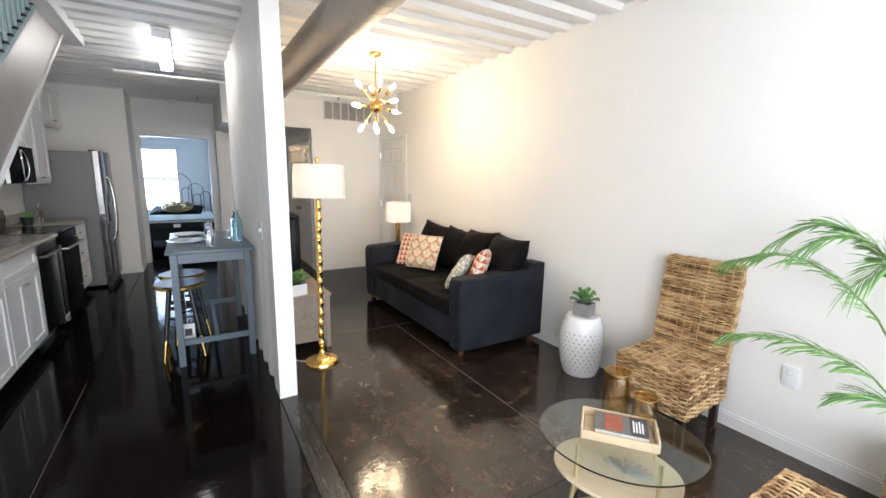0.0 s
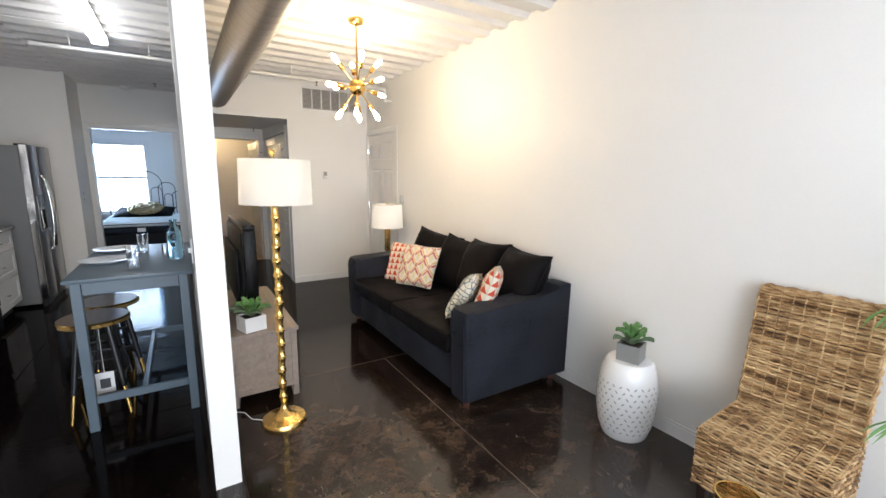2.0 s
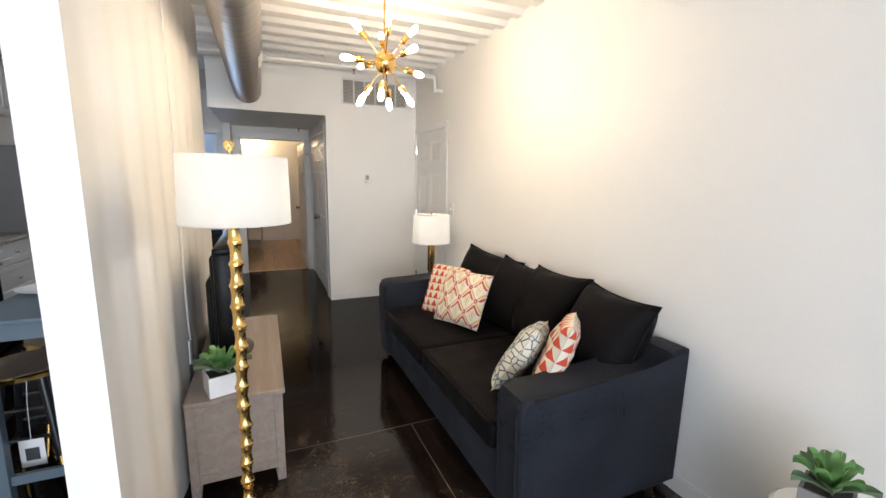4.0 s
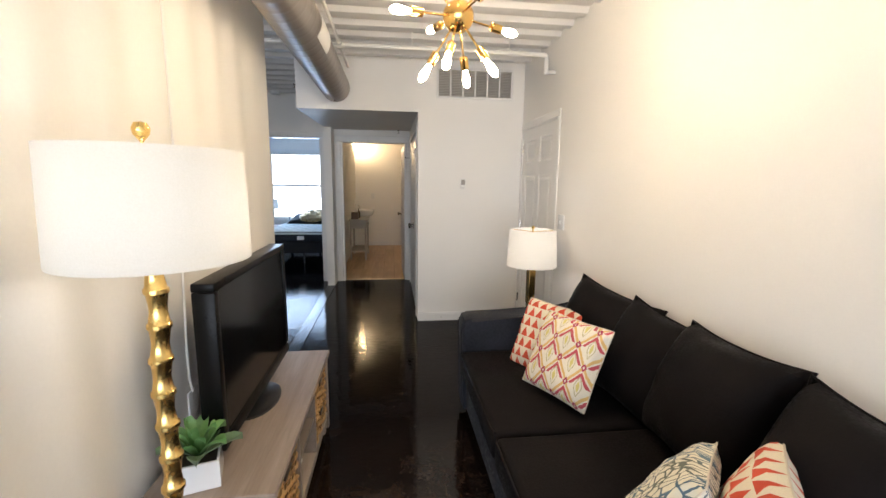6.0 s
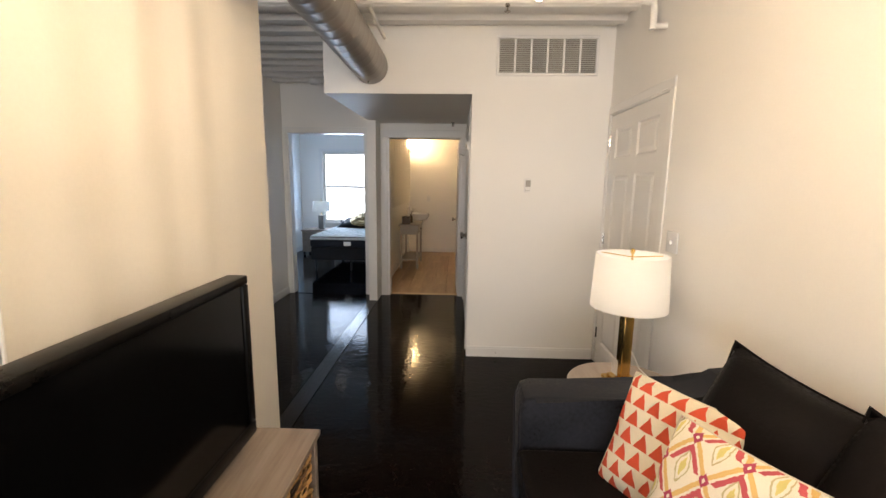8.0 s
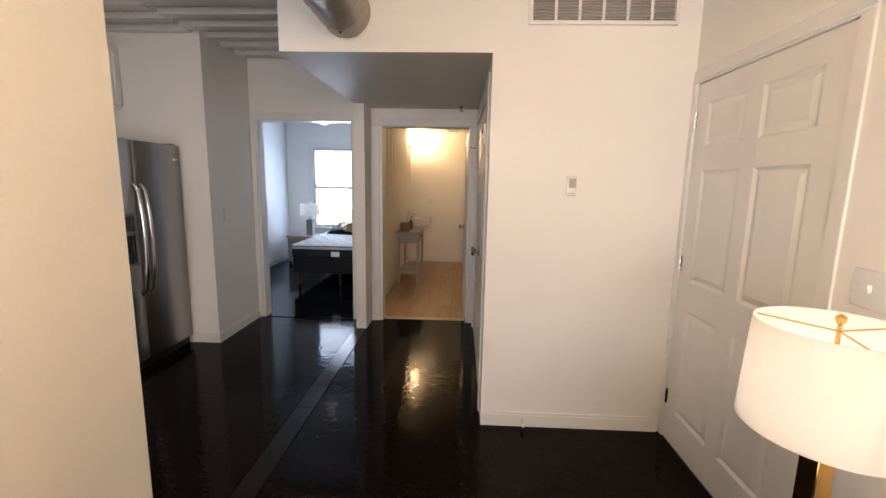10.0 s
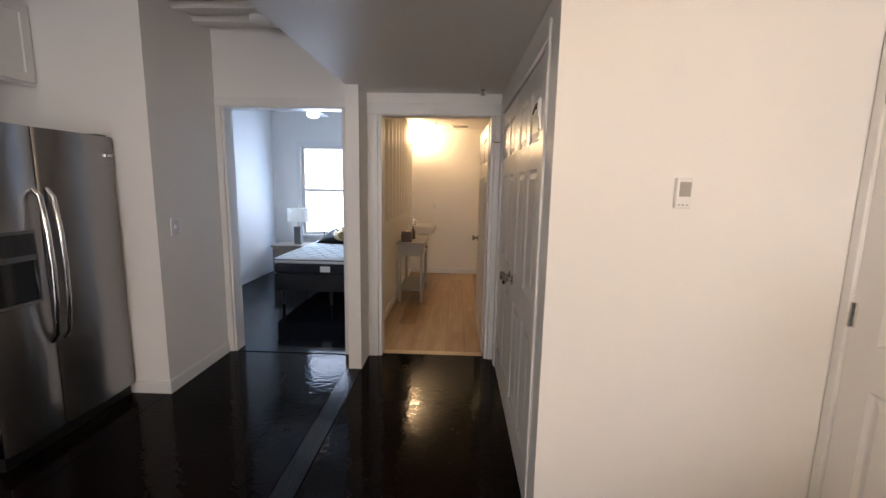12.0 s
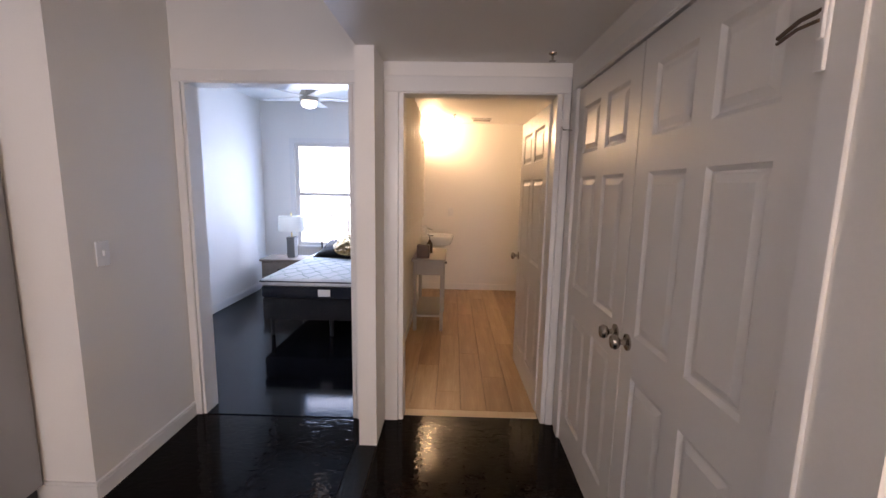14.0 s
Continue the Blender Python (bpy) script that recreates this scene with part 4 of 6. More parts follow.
def floor_lamp(m):
    f = thing("floor_lamp", m, "gilt bamboo-stem floor lamp with white drum shade", "lamp")
    bm = lathe(bmesh.new(), [(0.130, 0), (0.130, 0.012), (0.122, 0.026), (0.085, 0.036), (0.055, 0.044), (0.034, 0.066), (0.022, 0.082)], segs=40)
    part("base", bm, M_GILT, f)
    prof, z, n = [], 0.078, 15
    step = (1.334 - z) / n
    for i in range(n):
        prof += [(0.0265, z), (0.0265, z + 0.004), (0.0225, z + 0.008), (0.0190, z + step * 0.40), (0.0190, z + step * 0.52), (0.0225, z + step - 0.010), (0.0265, z + step - 0.005)]
        z += step
    bm = lathe(bmesh.new(), prof, segs=20)
    for v in bm.verts:
        v.co.x += 0.0025 * math.sin(v.co.z * 17)
    part("stem", bm, M_GILT, f)
    bm = lathe(bmesh.new(), [(0.193, 1.324), (0.187, 1.568), (0.184, 1.568), (0.190, 1.324)], segs=56, caps=False)
    bmesh.ops.translate(bm, vec=(0.013, 0, 0), verts=bm.verts)
    part("shade", bm, M_SHADE, f, "white linen drum shade")
    bm = tube(bmesh.new(), [(0, 0, 1.32), (0, 0, 1.595)], 0.004, 8)
    for a in range(3):
        tube(bm, [(0, 0, 1.564), (0.013 + 0.185 * math.cos(a * 2.094), 0.185 * math.sin(a * 2.094), 1.565)], 0.0025, 6)
    part("spider", bm, M_BRASS, f)
    bm = lathe(bmesh.new(), [(0.004, 1.582), (0.008, 1.588), (0.016, 1.598), (0.018, 1.610), (0.013, 1.622), (0.0, 1.626)], segs=18)
    part("finial", bm, M_GILT, f)
    bm = tube(bmesh.new(), [(-0.11, 0.05, 0.008), (-0.17, 0.10, 0.005), (-0.20, 0.20, 0.005), (-0.25, 0.24, 0.005)], 0.003, 6)
    part("cord", bm, M_PAPER, f, "white power cord")
    return f


floor_lamp(pose(1.031, 3.132, 0.0, 0, 0.5, 0))


def side_lamp(m):
    f = thing("table_lamp", m, "brass column table lamp with white drum shade and tag", "lamp")
    part("base", box(cube(-0.075, -0.075, 0, 0.075, 0.075, 0.018, 0.003), -0.055, -0.055, 0.018, 0.055, 0.055, 0.032, 0.003), M_BRASS, f)
    part("stem", cube(-0.026, -0.026, 0.032, 0.026, 0.026, 0.45, 0.003), M_BRASS, f)
    bm = tube(bmesh.new(), [(0, 0, 0.45), (0, 0, 0.695)], 0.005, 8)
    for a in range(3):
        tube(bm, [(0, 0, 0.66), (0.165 * math.cos(a * 2.094), 0.165 * math.sin(a * 2.094), 0.662)], 0.0025, 6)
    part("harp", bm, M_BRASS, f)
    part("shade", lathe(bmesh.new(), [(0.183, 0.405), (0.170, 0.672), (0.167, 0.672), (0.180, 0.405)], segs=56, caps=False), M_SHADE, f, "white linen drum shade")
    part("finial", lathe(bmesh.new(), [(0.004, 0.674), (0.011, 0.687), (0.011, 0.697), (0.0, 0.704)], segs=14), M_BRASS, f)
    part("tag", cube(-0.060, -0.045, 0.06, -0.058, 0.005, 0.14), M_PAPER, f, "white paper tag")
    bm = tube(bmesh.new(), [(0.02, -0.03, 0.18), (0.05, -0.06, 0.10), (0.09, -0.10, 0.06), (0.15, -0.12, 0.03), (0.20, -0.10, 0.0)], 0.003, 6)
    part("cord", bm, M_PAPER, f)
    return f


SIDE_Z = 0.490
side_lamp(pose(2.615, 5.08, SIDE_Z, 0, 0, 10))
tb = thing("side_table", pose(2.62, 5.05, 0), "round grey-washed wooden side table behind the sofa", "table")
part("tabletop", lathe(bmesh.new(), [(0.275, 0.455), (0.285, 0.462), (0.285, 0.482), (0.278, SIDE_Z)], segs=44), M_CONSOLE, tb)
for k in range(3):
    a = 0.5 + k * 2.094
    part("leg", tube(bmesh.new(), [(0.20 * math.cos(a), 0.20 * math.sin(a), 0), (0.13 * math.cos(a), 0.13 * math.sin(a), 0.458)], 0.016, 8), M_DARKWOOD, tb)


def chandelier(m):
    """Sputnik chandelier: local origin at the hub."""
    c = thing("chandelier", m, "brass sputnik chandelier with lit bulbs", "chandelier")
    bm = bmesh.new()
    bmesh.ops.create_uvsphere(bm, u_segments=24, v_segments=16, radius=0.065)
    part("hub", bm, M_BRASS, c)
    drop = ZC - 0.012 - m.translation.z
    part("rod", tube(bmesh.new(), [(0, 0, 0.05), (0, 0, drop - 0.01)], 0.007, 8), M_BRASS, c)
    part("canopy", lathe(bmesh.new(), [(0.012, drop - 0.045), (0.055, drop - 0.030), (0.062, drop - 0.010), (0.062, drop)], segs=28), M_BRASS, c)
    ways = []
    for k in range(4):
        a = k * 1.5708 + 0.35
        ways.append((math.cos(a), math.sin(a), 0.10 if k % 2 else -0.08))
        a += 0.7854
        ways.append((0.55 * math.cos(a), 0.55 * math.sin(a), -0.80))
        ways.append((0.62 * math.cos(a + 0.3), 0.62 * math.sin(a + 0.3), 0.72))
    for w in ways:
        w = Vector(w).normalized() * 0.91
        arm = part("arm", tube(bmesh.new(), [w * 0.048, w * 0.195], 0.0045, 6), M_BRASS, c)
        part("socket", tube(bmesh.new(), [w * 0.176, w * 0.180, w * 0.233, w * 0.237], [0.011, 0.0185, 0.0185, 0.015], 12), M_BRASS, arm)
        part("bulb", tube(bmesh.new(), [w * 0.237, w * 0.249, w * 0.271, w * 0.294, w * 0.314, w * 0.325, w * 0.329], [0.009, 0.011, 0.015, 0.0175, 0.0145, 0.008, 0.002], 12), M_BULB, arm, "lit warm bulb")
    return c


chandelier(pose(1.86, 3.957, 2.178))

# ---- console and what stands on it ----


def media_console():
    """Back against the partition; local origin at its near back corner, x into the room, y along it."""
    c = thing("media_console", pose(0.775, 3.412, 0), "grey-washed wooden media console with woven baskets", "console")
    W, L, H = 0.412, 1.165, 0.49
    part("top", cube(-0.0, -0.012, H - 0.026, W + 0.012, L + 0.012, H, 0.004), M_CONSOLE, c)
    for y0 in (0.0, L - 0.03):
        bm = cube(0.03, y0 + 0.004, 0.09, W - 0.03, y0 + 0.026, H - 0.026)
        for x in (0.0, W - 0.04):
            box(bm, x, y0, 0.0, x + 0.04, y0 + 0.03, H - 0.026, 0.003)
        box(bm, 0.04, y0, 0.075, W - 0.04, y0 + 0.03, 0.12)
        box(bm, 0.04, y0, H - 0.075, W - 0.04, y0 + 0.03, H - 0.026)
        part("side", bm, M_CONSOLE, c)
    part("bottom", cube(0.005, 0.03, 0.085, W - 0.005, L - 0.03, 0.105), M_CONSOLE, c)
    part("back_panel", cube(0.0, 0.03, 0.105, 0.01, L - 0.03, H - 0.026), M_CONSOLE, c)
    part("shelf", cube(0.012, 0.413, 0.285, W - 0.01, 0.752, 0.300), M_CONSOLE, c)
    for y in (0.395, 0.752):
        part("divider", cube(0.012, y, 0.105, W - 0.004, y + 0.018, H - 0.026), M_CONSOLE, c)
    part("base_rail", cube(W - 0.03, 0.04, 0.055, W - 0.008, L - 0.04, 0.085), M_CONSOLE, c)
    for y in (0.035, L - 0.075):
        for x in (0.005, W - 0.045):
            part("foot", lathe(bmesh.new(), [(0.014, 0), (0.022, 0.05), (0.024, 0.075)], (x + 0.02, y - 0.015, 0), 12), M_CONSOLE, c)
    for y0, z0, w, h in ((0.042, 0.110, 0.342, 0.165), (0.042, 0.285, 0.342, 0.165), (0.782, 0.110, 0.342, 0.165), (0.782, 0.285, 0.342, 0.165)):
        b = thing("basket", pose(0.805, 3.412 + y0, z0), "honey-coloured woven basket in the media console", "basket", "console baskets")
        bw_, d = w, W - 0.045
        bm = cube(0.006, 0.006, 0.004, d - 0.006, bw_ - 0.006, 0.012)
        for q in ((0.006, 0.006, d - 0.006, 0.012), (0.006, bw_ - 0.012, d - 0.006, bw_ - 0.006), (0.006, 0.012, 0.012, bw_ - 0.012), (d - 0.014, 0.012, d - 0.008, bw_ - 0.012)):
            box(bm, q[0], q[1], 0.012, q[2], q[3], h - 0.006)
        part("shell", bm, M_CORE, b)
        bm = bmesh.new()
        weave(bm, (d, 0.004, 0.004), (0, 1, 0), (0, 0, 1), (1, 0, 0), bw_ - 0.008, h - 0.012, 0.020, 0.050, 0.006, 0.010)
        part("front_weave", bm, M_BASKET, b)
        bm = bmesh.new()
        braid(bm, [(d, 0.004, h - 0.008), (d, bw_ - 0.004, h - 0.008)], 0.011)
        part("rim", bm, M_BASKET, b)
        # no opening is cut: a solid dark block gives its shade
        part("grip", cube(d - 0.004, bw_ / 2 - 0.045, h - 0.060, d + 0.012, bw_ / 2 + 0.045, h - 0.035, 0.006, 2), M_DARKWOOD, b, "dark block for the shade in the grip opening")
    for y, x, z, w, d, h, mt, lb, ct in ((3.88, 1.08, 0.300, 0.22, 0.12, 0.035, M_BLACK, "black media player on the console shelf", "media player"), (3.90, 1.10, 0.105, 0.20, 0.05, 0.03, M_PAPER, "white remote box on the lower shelf", "box")):
        solo(ct.replace(" ", "_"), cube(-d / 2, -w / 2 + 0.1, 0, d / 2, w / 2 + 0.1, h, 0.004, 2), mt, pose(x, y, z), lb, ct)


media_console()


def television():
    """Screen faces +x; origin on the console top under the stand's middle."""
    t = thing("television", pose(0.950, 4.018, 0.49, 0, 0, 0), "black flat-screen television on the console", "television")
    part("stand", box(lathe(bmesh.new(), [(0.13, 0), (0.13, 0.008), (0.115, 0.014)], (0, 0, 0), 36), -0.03, -0.10, 0.012, 0.01, 0.10, 0.075, 0.004), M_BLACK, t)
    for v in t.children[0].data.vertices:
        v.co.y *= 1.3
        v.co.x *= 0.80
    part("back_shell", box(cube(-0.055, -0.42, 0.085, -0.01, 0.42, 0.63, 0.02, 2), -0.085, -0.36, 0.12, -0.05, 0.36, 0.50, 0.02, 2), M_TVSIDE, t)
    bm = bmesh.new()
    for q in ((-0.459, 0.055, 0.459, 0.105), (-0.459, 0.638, 0.459, 0.670), (-0.459, 0.105, -0.421, 0.638), (0.421, 0.105, 0.459, 0.638)):
        box(bm, -0.035, q[0], q[1], 0.042, q[2], q[3], 0.007, 2)
    part("bezel", bm, M_BEZEL, t, "glossy grey-black bezel")
    part("screen", cube(0.02, -0.426, 0.10, 0.034, 0.426, 0.642), M_SCREEN, t)
    return t


television()


def succulent(name, at, pot_w, pot_h, pot_mat, label, spread, tall, seed, count=16):
    rnd = random.Random(seed)
    p = thing(name, pose(*at, 0, 0, rnd.uniform(10, 40)), label, "plant")
    h = pot_w / 2
    bm = bmesh.new()
    for q in ((-h, -h, h, -h + 0.008), (-h, h - 0.008, h, h), (-h, -h + 0.008, -h + 0.008, h - 0.008), (h - 0.008, -h + 0.008, h, h - 0.008)):
        box(bm, q[0], q[1], 0, q[2], q[3], pot_h)
    box(bm, -h + 0.008, -h + 0.008, 0, h - 0.008, h - 0.008, 0.012)
    part("pot", bm, pot_mat, p)
    part("soil", cube(-h + 0.009, -h + 0.009, 0.013, h - 0.009, h - 0.009, pot_h - 0.010), M_SOIL, p)
    for k in range(count):
        a = k * 2.39996
        f = 1 - k / count
        reach, rise = spread * (0.30 + 0.70 * f), tall * (1.0 - 0.75 * f) + 0.01
        wid = spread * (0.25 + 0.22 * f)
        bm = bmesh.new()
        rings = []
        for s in range(6):
            t = s / 5
            r = 0.008 + reach * t
            z = pot_h - 0.004 + rise * math.sin(t * 1.9) * (1.0 if f < 0.7 else 0.9)
            half = wid * 0.5 * (math.sin(math.pi * (0.12 + 0.80 * t)) ** 0.8) * (1 if s < 5 else 0.15)
            ring = []
            for e, up in ((-1, 0.010), (-0.5, 0.002), (0, -0.003), (0.5, 0.002), (1, 0.010)):
                ring.append(bm.verts.new((r * math.cos(a) - e * half * math.sin(a), r * math.sin(a) + e * half * math.cos(a), z + up * (0.5 + t))))
            rings.append(ring)
        for x, y in zip(rings, rings[1:]):
            for i in range(4):
                bm.faces.new((x[i], x[i + 1], y[i + 1], y[i]))
        ext = bmesh.ops.extrude_face_region(bm, geom=list(bm.faces))
        bmesh.ops.translate(bm, vec=(0, 0, -0.004), verts=[v for v in ext["geom"] if isinstance(v, bmesh.types.BMVert)])
        part("leaf", bm, M_LEAFTIP if f > 0.72 else M_LEAF, p)
    return p


succulent("succulent_plant", (0.925, 3.500, 0.49), 0.135, 0.095, M_CERAMIC, "green succulent in a white square pot on the console", 0.130, 0.11, 3)
succulent("succulent_plant", (2.730, 1.978, 0.462), 0.125, 0.10, M_CEMENT, "green succulent in a grey cement pot on the garden stool", 0.115, 0.11, 8)


def garden_stool(m):
    s = thing("garden_stool", m, "white pierced ceramic garden stool", "stool")
    prof = [(0.120, 0), (0.128, 0.010), (0.150, 0.08), (0.165, 0.18), (0.168, 0.25), (0.160, 0.34), (0.142, 0.42), (0.134, 0.435), (0.130, 0.452), (0.118, 0.462)]
    part("body", lathe(bmesh.new(), prof, segs=48), M_CERAMIC, s)
    bm = bmesh.new()
    def rad(z):
        for (r0, z0), (r1, z1) in zip(prof, prof[1:]):
            if z0 <= z <= z1:
                return r0 + (r1 - r0) * (z - z0) / (z1 - z0)
        return 0.13
    # flat grey ellipses on the body stand for the shade inside its holes
    n = 26
    for row in range(10):
        z = 0.065 + row * 0.031
        for k in range(n):
            a0 = (k + (row % 2) * 0.5) * 6.28318 / n
            tilt = 0.8 if (k + row) % 2 else -0.8
            vs = []
            for q in range(6):
                th = q * 1.0472
                lx, lz = 0.0112 * math.cos(th), 0.0050 * math.sin(th)
                gx, gz = lx * math.cos(tilt) - lz * math.sin(tilt), lx * math.sin(tilt) + lz * math.cos(tilt)
                r = rad(z + gz) + 0.0012
                a = a0 + gx / r
                vs.append(bm.verts.new((r * math.cos(a), r * math.sin(a), z + gz)))
            bm.faces.new(vs)
    tagged(part("piercing", bm, M_HOLESHADE, s), kind="stuff")
    return s


garden_stool(pose(2.735, 1.985, 0))
# ---- overhead: duct, pipes, vent, lights ----


def duct():
    d = thing("air_duct", Matrix(), "galvanised spiral air duct with a white label", "duct")
    bm, segs, rings, y = bmesh.new(), 36, [], YF
    n = 0
    while y < 6.50:
        rings.append([])
        f = (y - YF) / (6.5 - YF)
        for i in range(segs):
            a = 6.28318 * i / segs
            ph = (y / 0.115 + i / segs) % 1.0
            r = 0.1345 + (0.0032 if ph < 0.12 else 0.0)
            rings[-1].append(bm.verts.new((1.075 - 0.031 * f + r * math.cos(a), y, 2.402 + r * math.sin(a))))
        y += 0.0125
    for p, q in zip(rings, rings[1:]):
        for i in range(segs):
            j = (i + 1) % segs
            bm.faces.new((p[i], p[j], q[j], q[i]))
    part("pipe", bm, M_DUCT, d)
    bm = bmesh.new()
    cols_ = []
    for i in range(9):
        a = radians(-38 + i * 9)
        x, z = 1.054 + 0.1405 * math.cos(a), 2.402 + 0.1405 * math.sin(a)
        cols_.append((bm.verts.new((x, 4.74, z)), bm.verts.new((x, 5.08, z))))
    for p, q in zip(cols_, cols_[1:]):
        bm.faces.new((p[0], p[1], q[1], q[0]))
    part("label", bm, M_PAPER, d, "white paper label on the duct")
    for yy in (0.6, 2.9, 5.6):
        part("hanger", tube(bmesh.new(), [(1.055, yy, 2.53), (1.055, yy, ZC)], 0.003, 6), M_PIPE, d)
    bm = lathe(bmesh.new(), [(0.006, 0), (0.011, 0.006), (0.006, 0.014)], (1.044, 6.38, 2.252), 10)
    part("screw", bm, M_CHROME, d)
    return d


duct()


def pipes():
    p = thing("sprinkler_pipe", Matrix(), "white painted sprinkler pipework under the roof sheet", "pipe")
    y, z = 5.67, 2.555
    bm = tube(bmesh.new(), [(-0.36, y, z), (2.84, y, z)], 0.017, 12)
    part("main_pipe", bm, M_PIPE, p)
    bm = tube(bmesh.new(), [(2.83, y, z + 0.001), (2.862, y, z - 0.008), (2.868, y, z - 0.03), (2.868, y, z - 0.155)], 0.021, 12)
    tube(bm, [(2.868, y, z - 0.135), (XR - 0.001, y, z - 0.135)], 0.017, 12)
    part("elbow", bm, M_PIPE, p)
    part("branch_pipe", tube(bmesh.new(), [(1.185, 1.6, 2.555), (1.185, 6.30, 2.555)], 0.013, 10), M_PIPE, p)
    for yy in (5.61, 5.73):
        part("coupling", tube(bmesh.new(), [(1.185, yy - 0.02, 2.555), (1.185, yy + 0.02, 2.555)], 0.021, 10), M_PIPE, p)
    part("tee", tube(bmesh.new(), [(1.15, y, z - 0.002), (1.22, y, z - 0.002)], 0.023, 12), M_PIPE, p)
    part("end_cap", tube(bmesh.new(), [(-0.385, y, z), (-0.355, y, z)], 0.021, 12), M_PIPE, p)
    for x in (-0.12, 0.45, 1.75, 2.55):
        bm = tube(bmesh.new(), [(x, y, z), (x, y, ZC + 0.02)], 0.004, 6)
        tube(bm, [(x - 0.012, y, z), (x + 0.012, y, z)], 0.0205, 12)
        part("hanger", bm, M_PIPE, p)
    for x in (2.02,):
        bm = lathe(bmesh.new(), [(0.004, -0.062), (0.018, -0.060), (0.018, -0.057), (0.005, -0.055), (0.005, -0.034), (0.014, -0.030), (0.014, -0.016)], (x, y, z), 12)
        part("sprinkler_head", bm, M_NICKEL, p)
    # thin conduit across the kitchen roof
    bm = tube(bmesh.new(), [(XL + 0.02, 5.22, 2.63), (0.03, 5.22, 2.63)], 0.008, 8)
    tube(bm, [(-0.62, 5.22, 2.63), (-0.56, 5.22, 2.63)], 0.014, 8)
    part("conduit", bm, M_PIPE, p)
    return p


pipes()


def sprinkler(at):
    s = thing("fire_sprinkler", pose(*at), "small nickel fire sprinkler under the ceiling", "sprinkler")
    part("rose", lathe(bmesh.new(), [(0.006, -0.014), (0.020, -0.008), (0.022, 0.0)], segs=14), M_NICKEL, s)
    part("deflector", lathe(bmesh.new(), [(0.004, -0.045), (0.020, -0.043), (0.020, -0.040), (0.006, -0.036), (0.006, -0.0142)], segs=14), M_NICKEL, s)
    return s


sprinkler((1.68, 8.20, 2.215))
sprinkler((1.17, 11.30, 2.42))
sprinkler((0.42, 7.60, 2.655))


def kitchen_light():
    k = thing("ceiling_light", pose(0.10, 4.94, ZC - 0.012), "white linear ceiling light, switched on", "ceiling light")
    part("housing", cube(-0.062, -0.67, -0.03, 0.062, 0.67, 0.0, 0.004), M_TRIM, k)
    for y in (-0.66, 0.63):
        part("end_cap", cube(-0.062, y, -0.085, 0.062, y + 0.03, -0.03, 0.004), M_TRIM, k)
    bm = bmesh.new()
    prism(bm, [(-0.058, -0.03), (-0.056, -0.062), (-0.038, -0.080), (0.038, -0.080), (0.056, -0.062), (0.058, -0.03)], "y", -0.63, 0.63)
    part("diffuser", bm, M_PANEL, k, "glowing white diffuser")
    return k


kitchen_light()
solo("smoke_detector", lathe(bmesh.new(), [(0.050, -0.045), (0.062, -0.036), (0.066, -0.012), (0.066, 0.0)], segs=28), M_TRIM, pose(0.07, 8.06, 2.655), "round white smoke detector on the roof", "smoke detector")


def air_vent():
    v = thing("air_vent", pose(2.058, 6.5, 2.362), "white return-air grille with six louvred bays", "vent")
    w, h = 0.745, 0.252
    part("backing", cube(0.002, -0.004, 0.002, w - 0.002, -0.001, h - 0.002), M_GREYPAINT, v)
    bm = bmesh.new()
    for q in ((-0.022, -0.022, w + 0.022, 0.0), (-0.022, h, w + 0.022, h + 0.022), (-0.022, 0.0, 0.0, h), (w, 0.0, w + 0.022, h)):
        box(bm, q[0], -0.016, q[1], q[2], 0.0, q[3], 0.003)
    part("vent_frame", bm, M_TRIM, v)
    bay = (w - 0.05) / 6
    bar = finish("mullion", cube(-0.003, -0.014, 0, 0.013, -0.004, h), M_TRIM)
    slat_bm = bmesh.new()
    prism(slat_bm, [(-0.0135, 0.0), (-0.012, 0.0015), (-0.005, 0.0085), (-0.0065, 0.007)], "x", 0.0, bay)
    slat = finish("slat", slat_bm, M_TRIM)
    for i in range(6):
        x = i * (bay + 0.010)
        if i:
            ob = new("mullion", bar)
            ob.parent = v
            ob.location = (x - 0.010, 0, 0)
        for j in range(16):
            ob = new("slat", slat)
            ob.parent = v
            ob.location = (x, 0, 0.004 + j * 0.0155)
    return v


air_vent()


def plate(name, at, rz, w, h, label, category, kind_="switch"):
    s = thing(name, pose(*at, 0, 0, rz), label, category)
    part("plate", cube(-w / 2, -0.008, -h / 2, w / 2, 0, h / 2, 0.003, 2), M_CERAMIC, s)
    if kind_ == "switch":
        part("toggle", cube(-0.007, -0.020, -0.012, 0.007, -0.007, 0.014, 0.002), M_CERAMIC, s)
    else:
        for z in (-0.022, 0.022):
            part("socket", cube(-0.014, -0.0075, z - 0.014, 0.014, -0.0058, z + 0.014, 0.003), M_GREYPAINT, s)
    return s


plate("light_switch", (-0.499, 7.82, 1.172), 90, 0.075, 0.118, "white wall switch plate beside the bedroom doorway", "switch")
plate("light_switch", (0.721, 9.70, 1.17), 90, 0.075, 0.118, "white wall switch plate in the bathroom", "switch")
plate("wall_outlet", (1.14, 11.999, 1.16), 0, 0.075, 0.118, "white wall outlet in the bathroom", "outlet", "outlet")
plate("wall_outlet", (XR - 0.001, 5.02, 0.44), -90, 0.075, 0.118, "white wall outlet near the side table", "outlet", "outlet")
plate("wall_outlet", (XR - 0.001, 0.753, 0.437), -90, 0.075, 0.118, "white wall outlet behind the palm", "outlet", "outlet")
plate("light_switch", (XR - 0.001, 5.36, 1.19), -90, 0.12, 0.118, "white double switch plate beside the entry door", "switch")
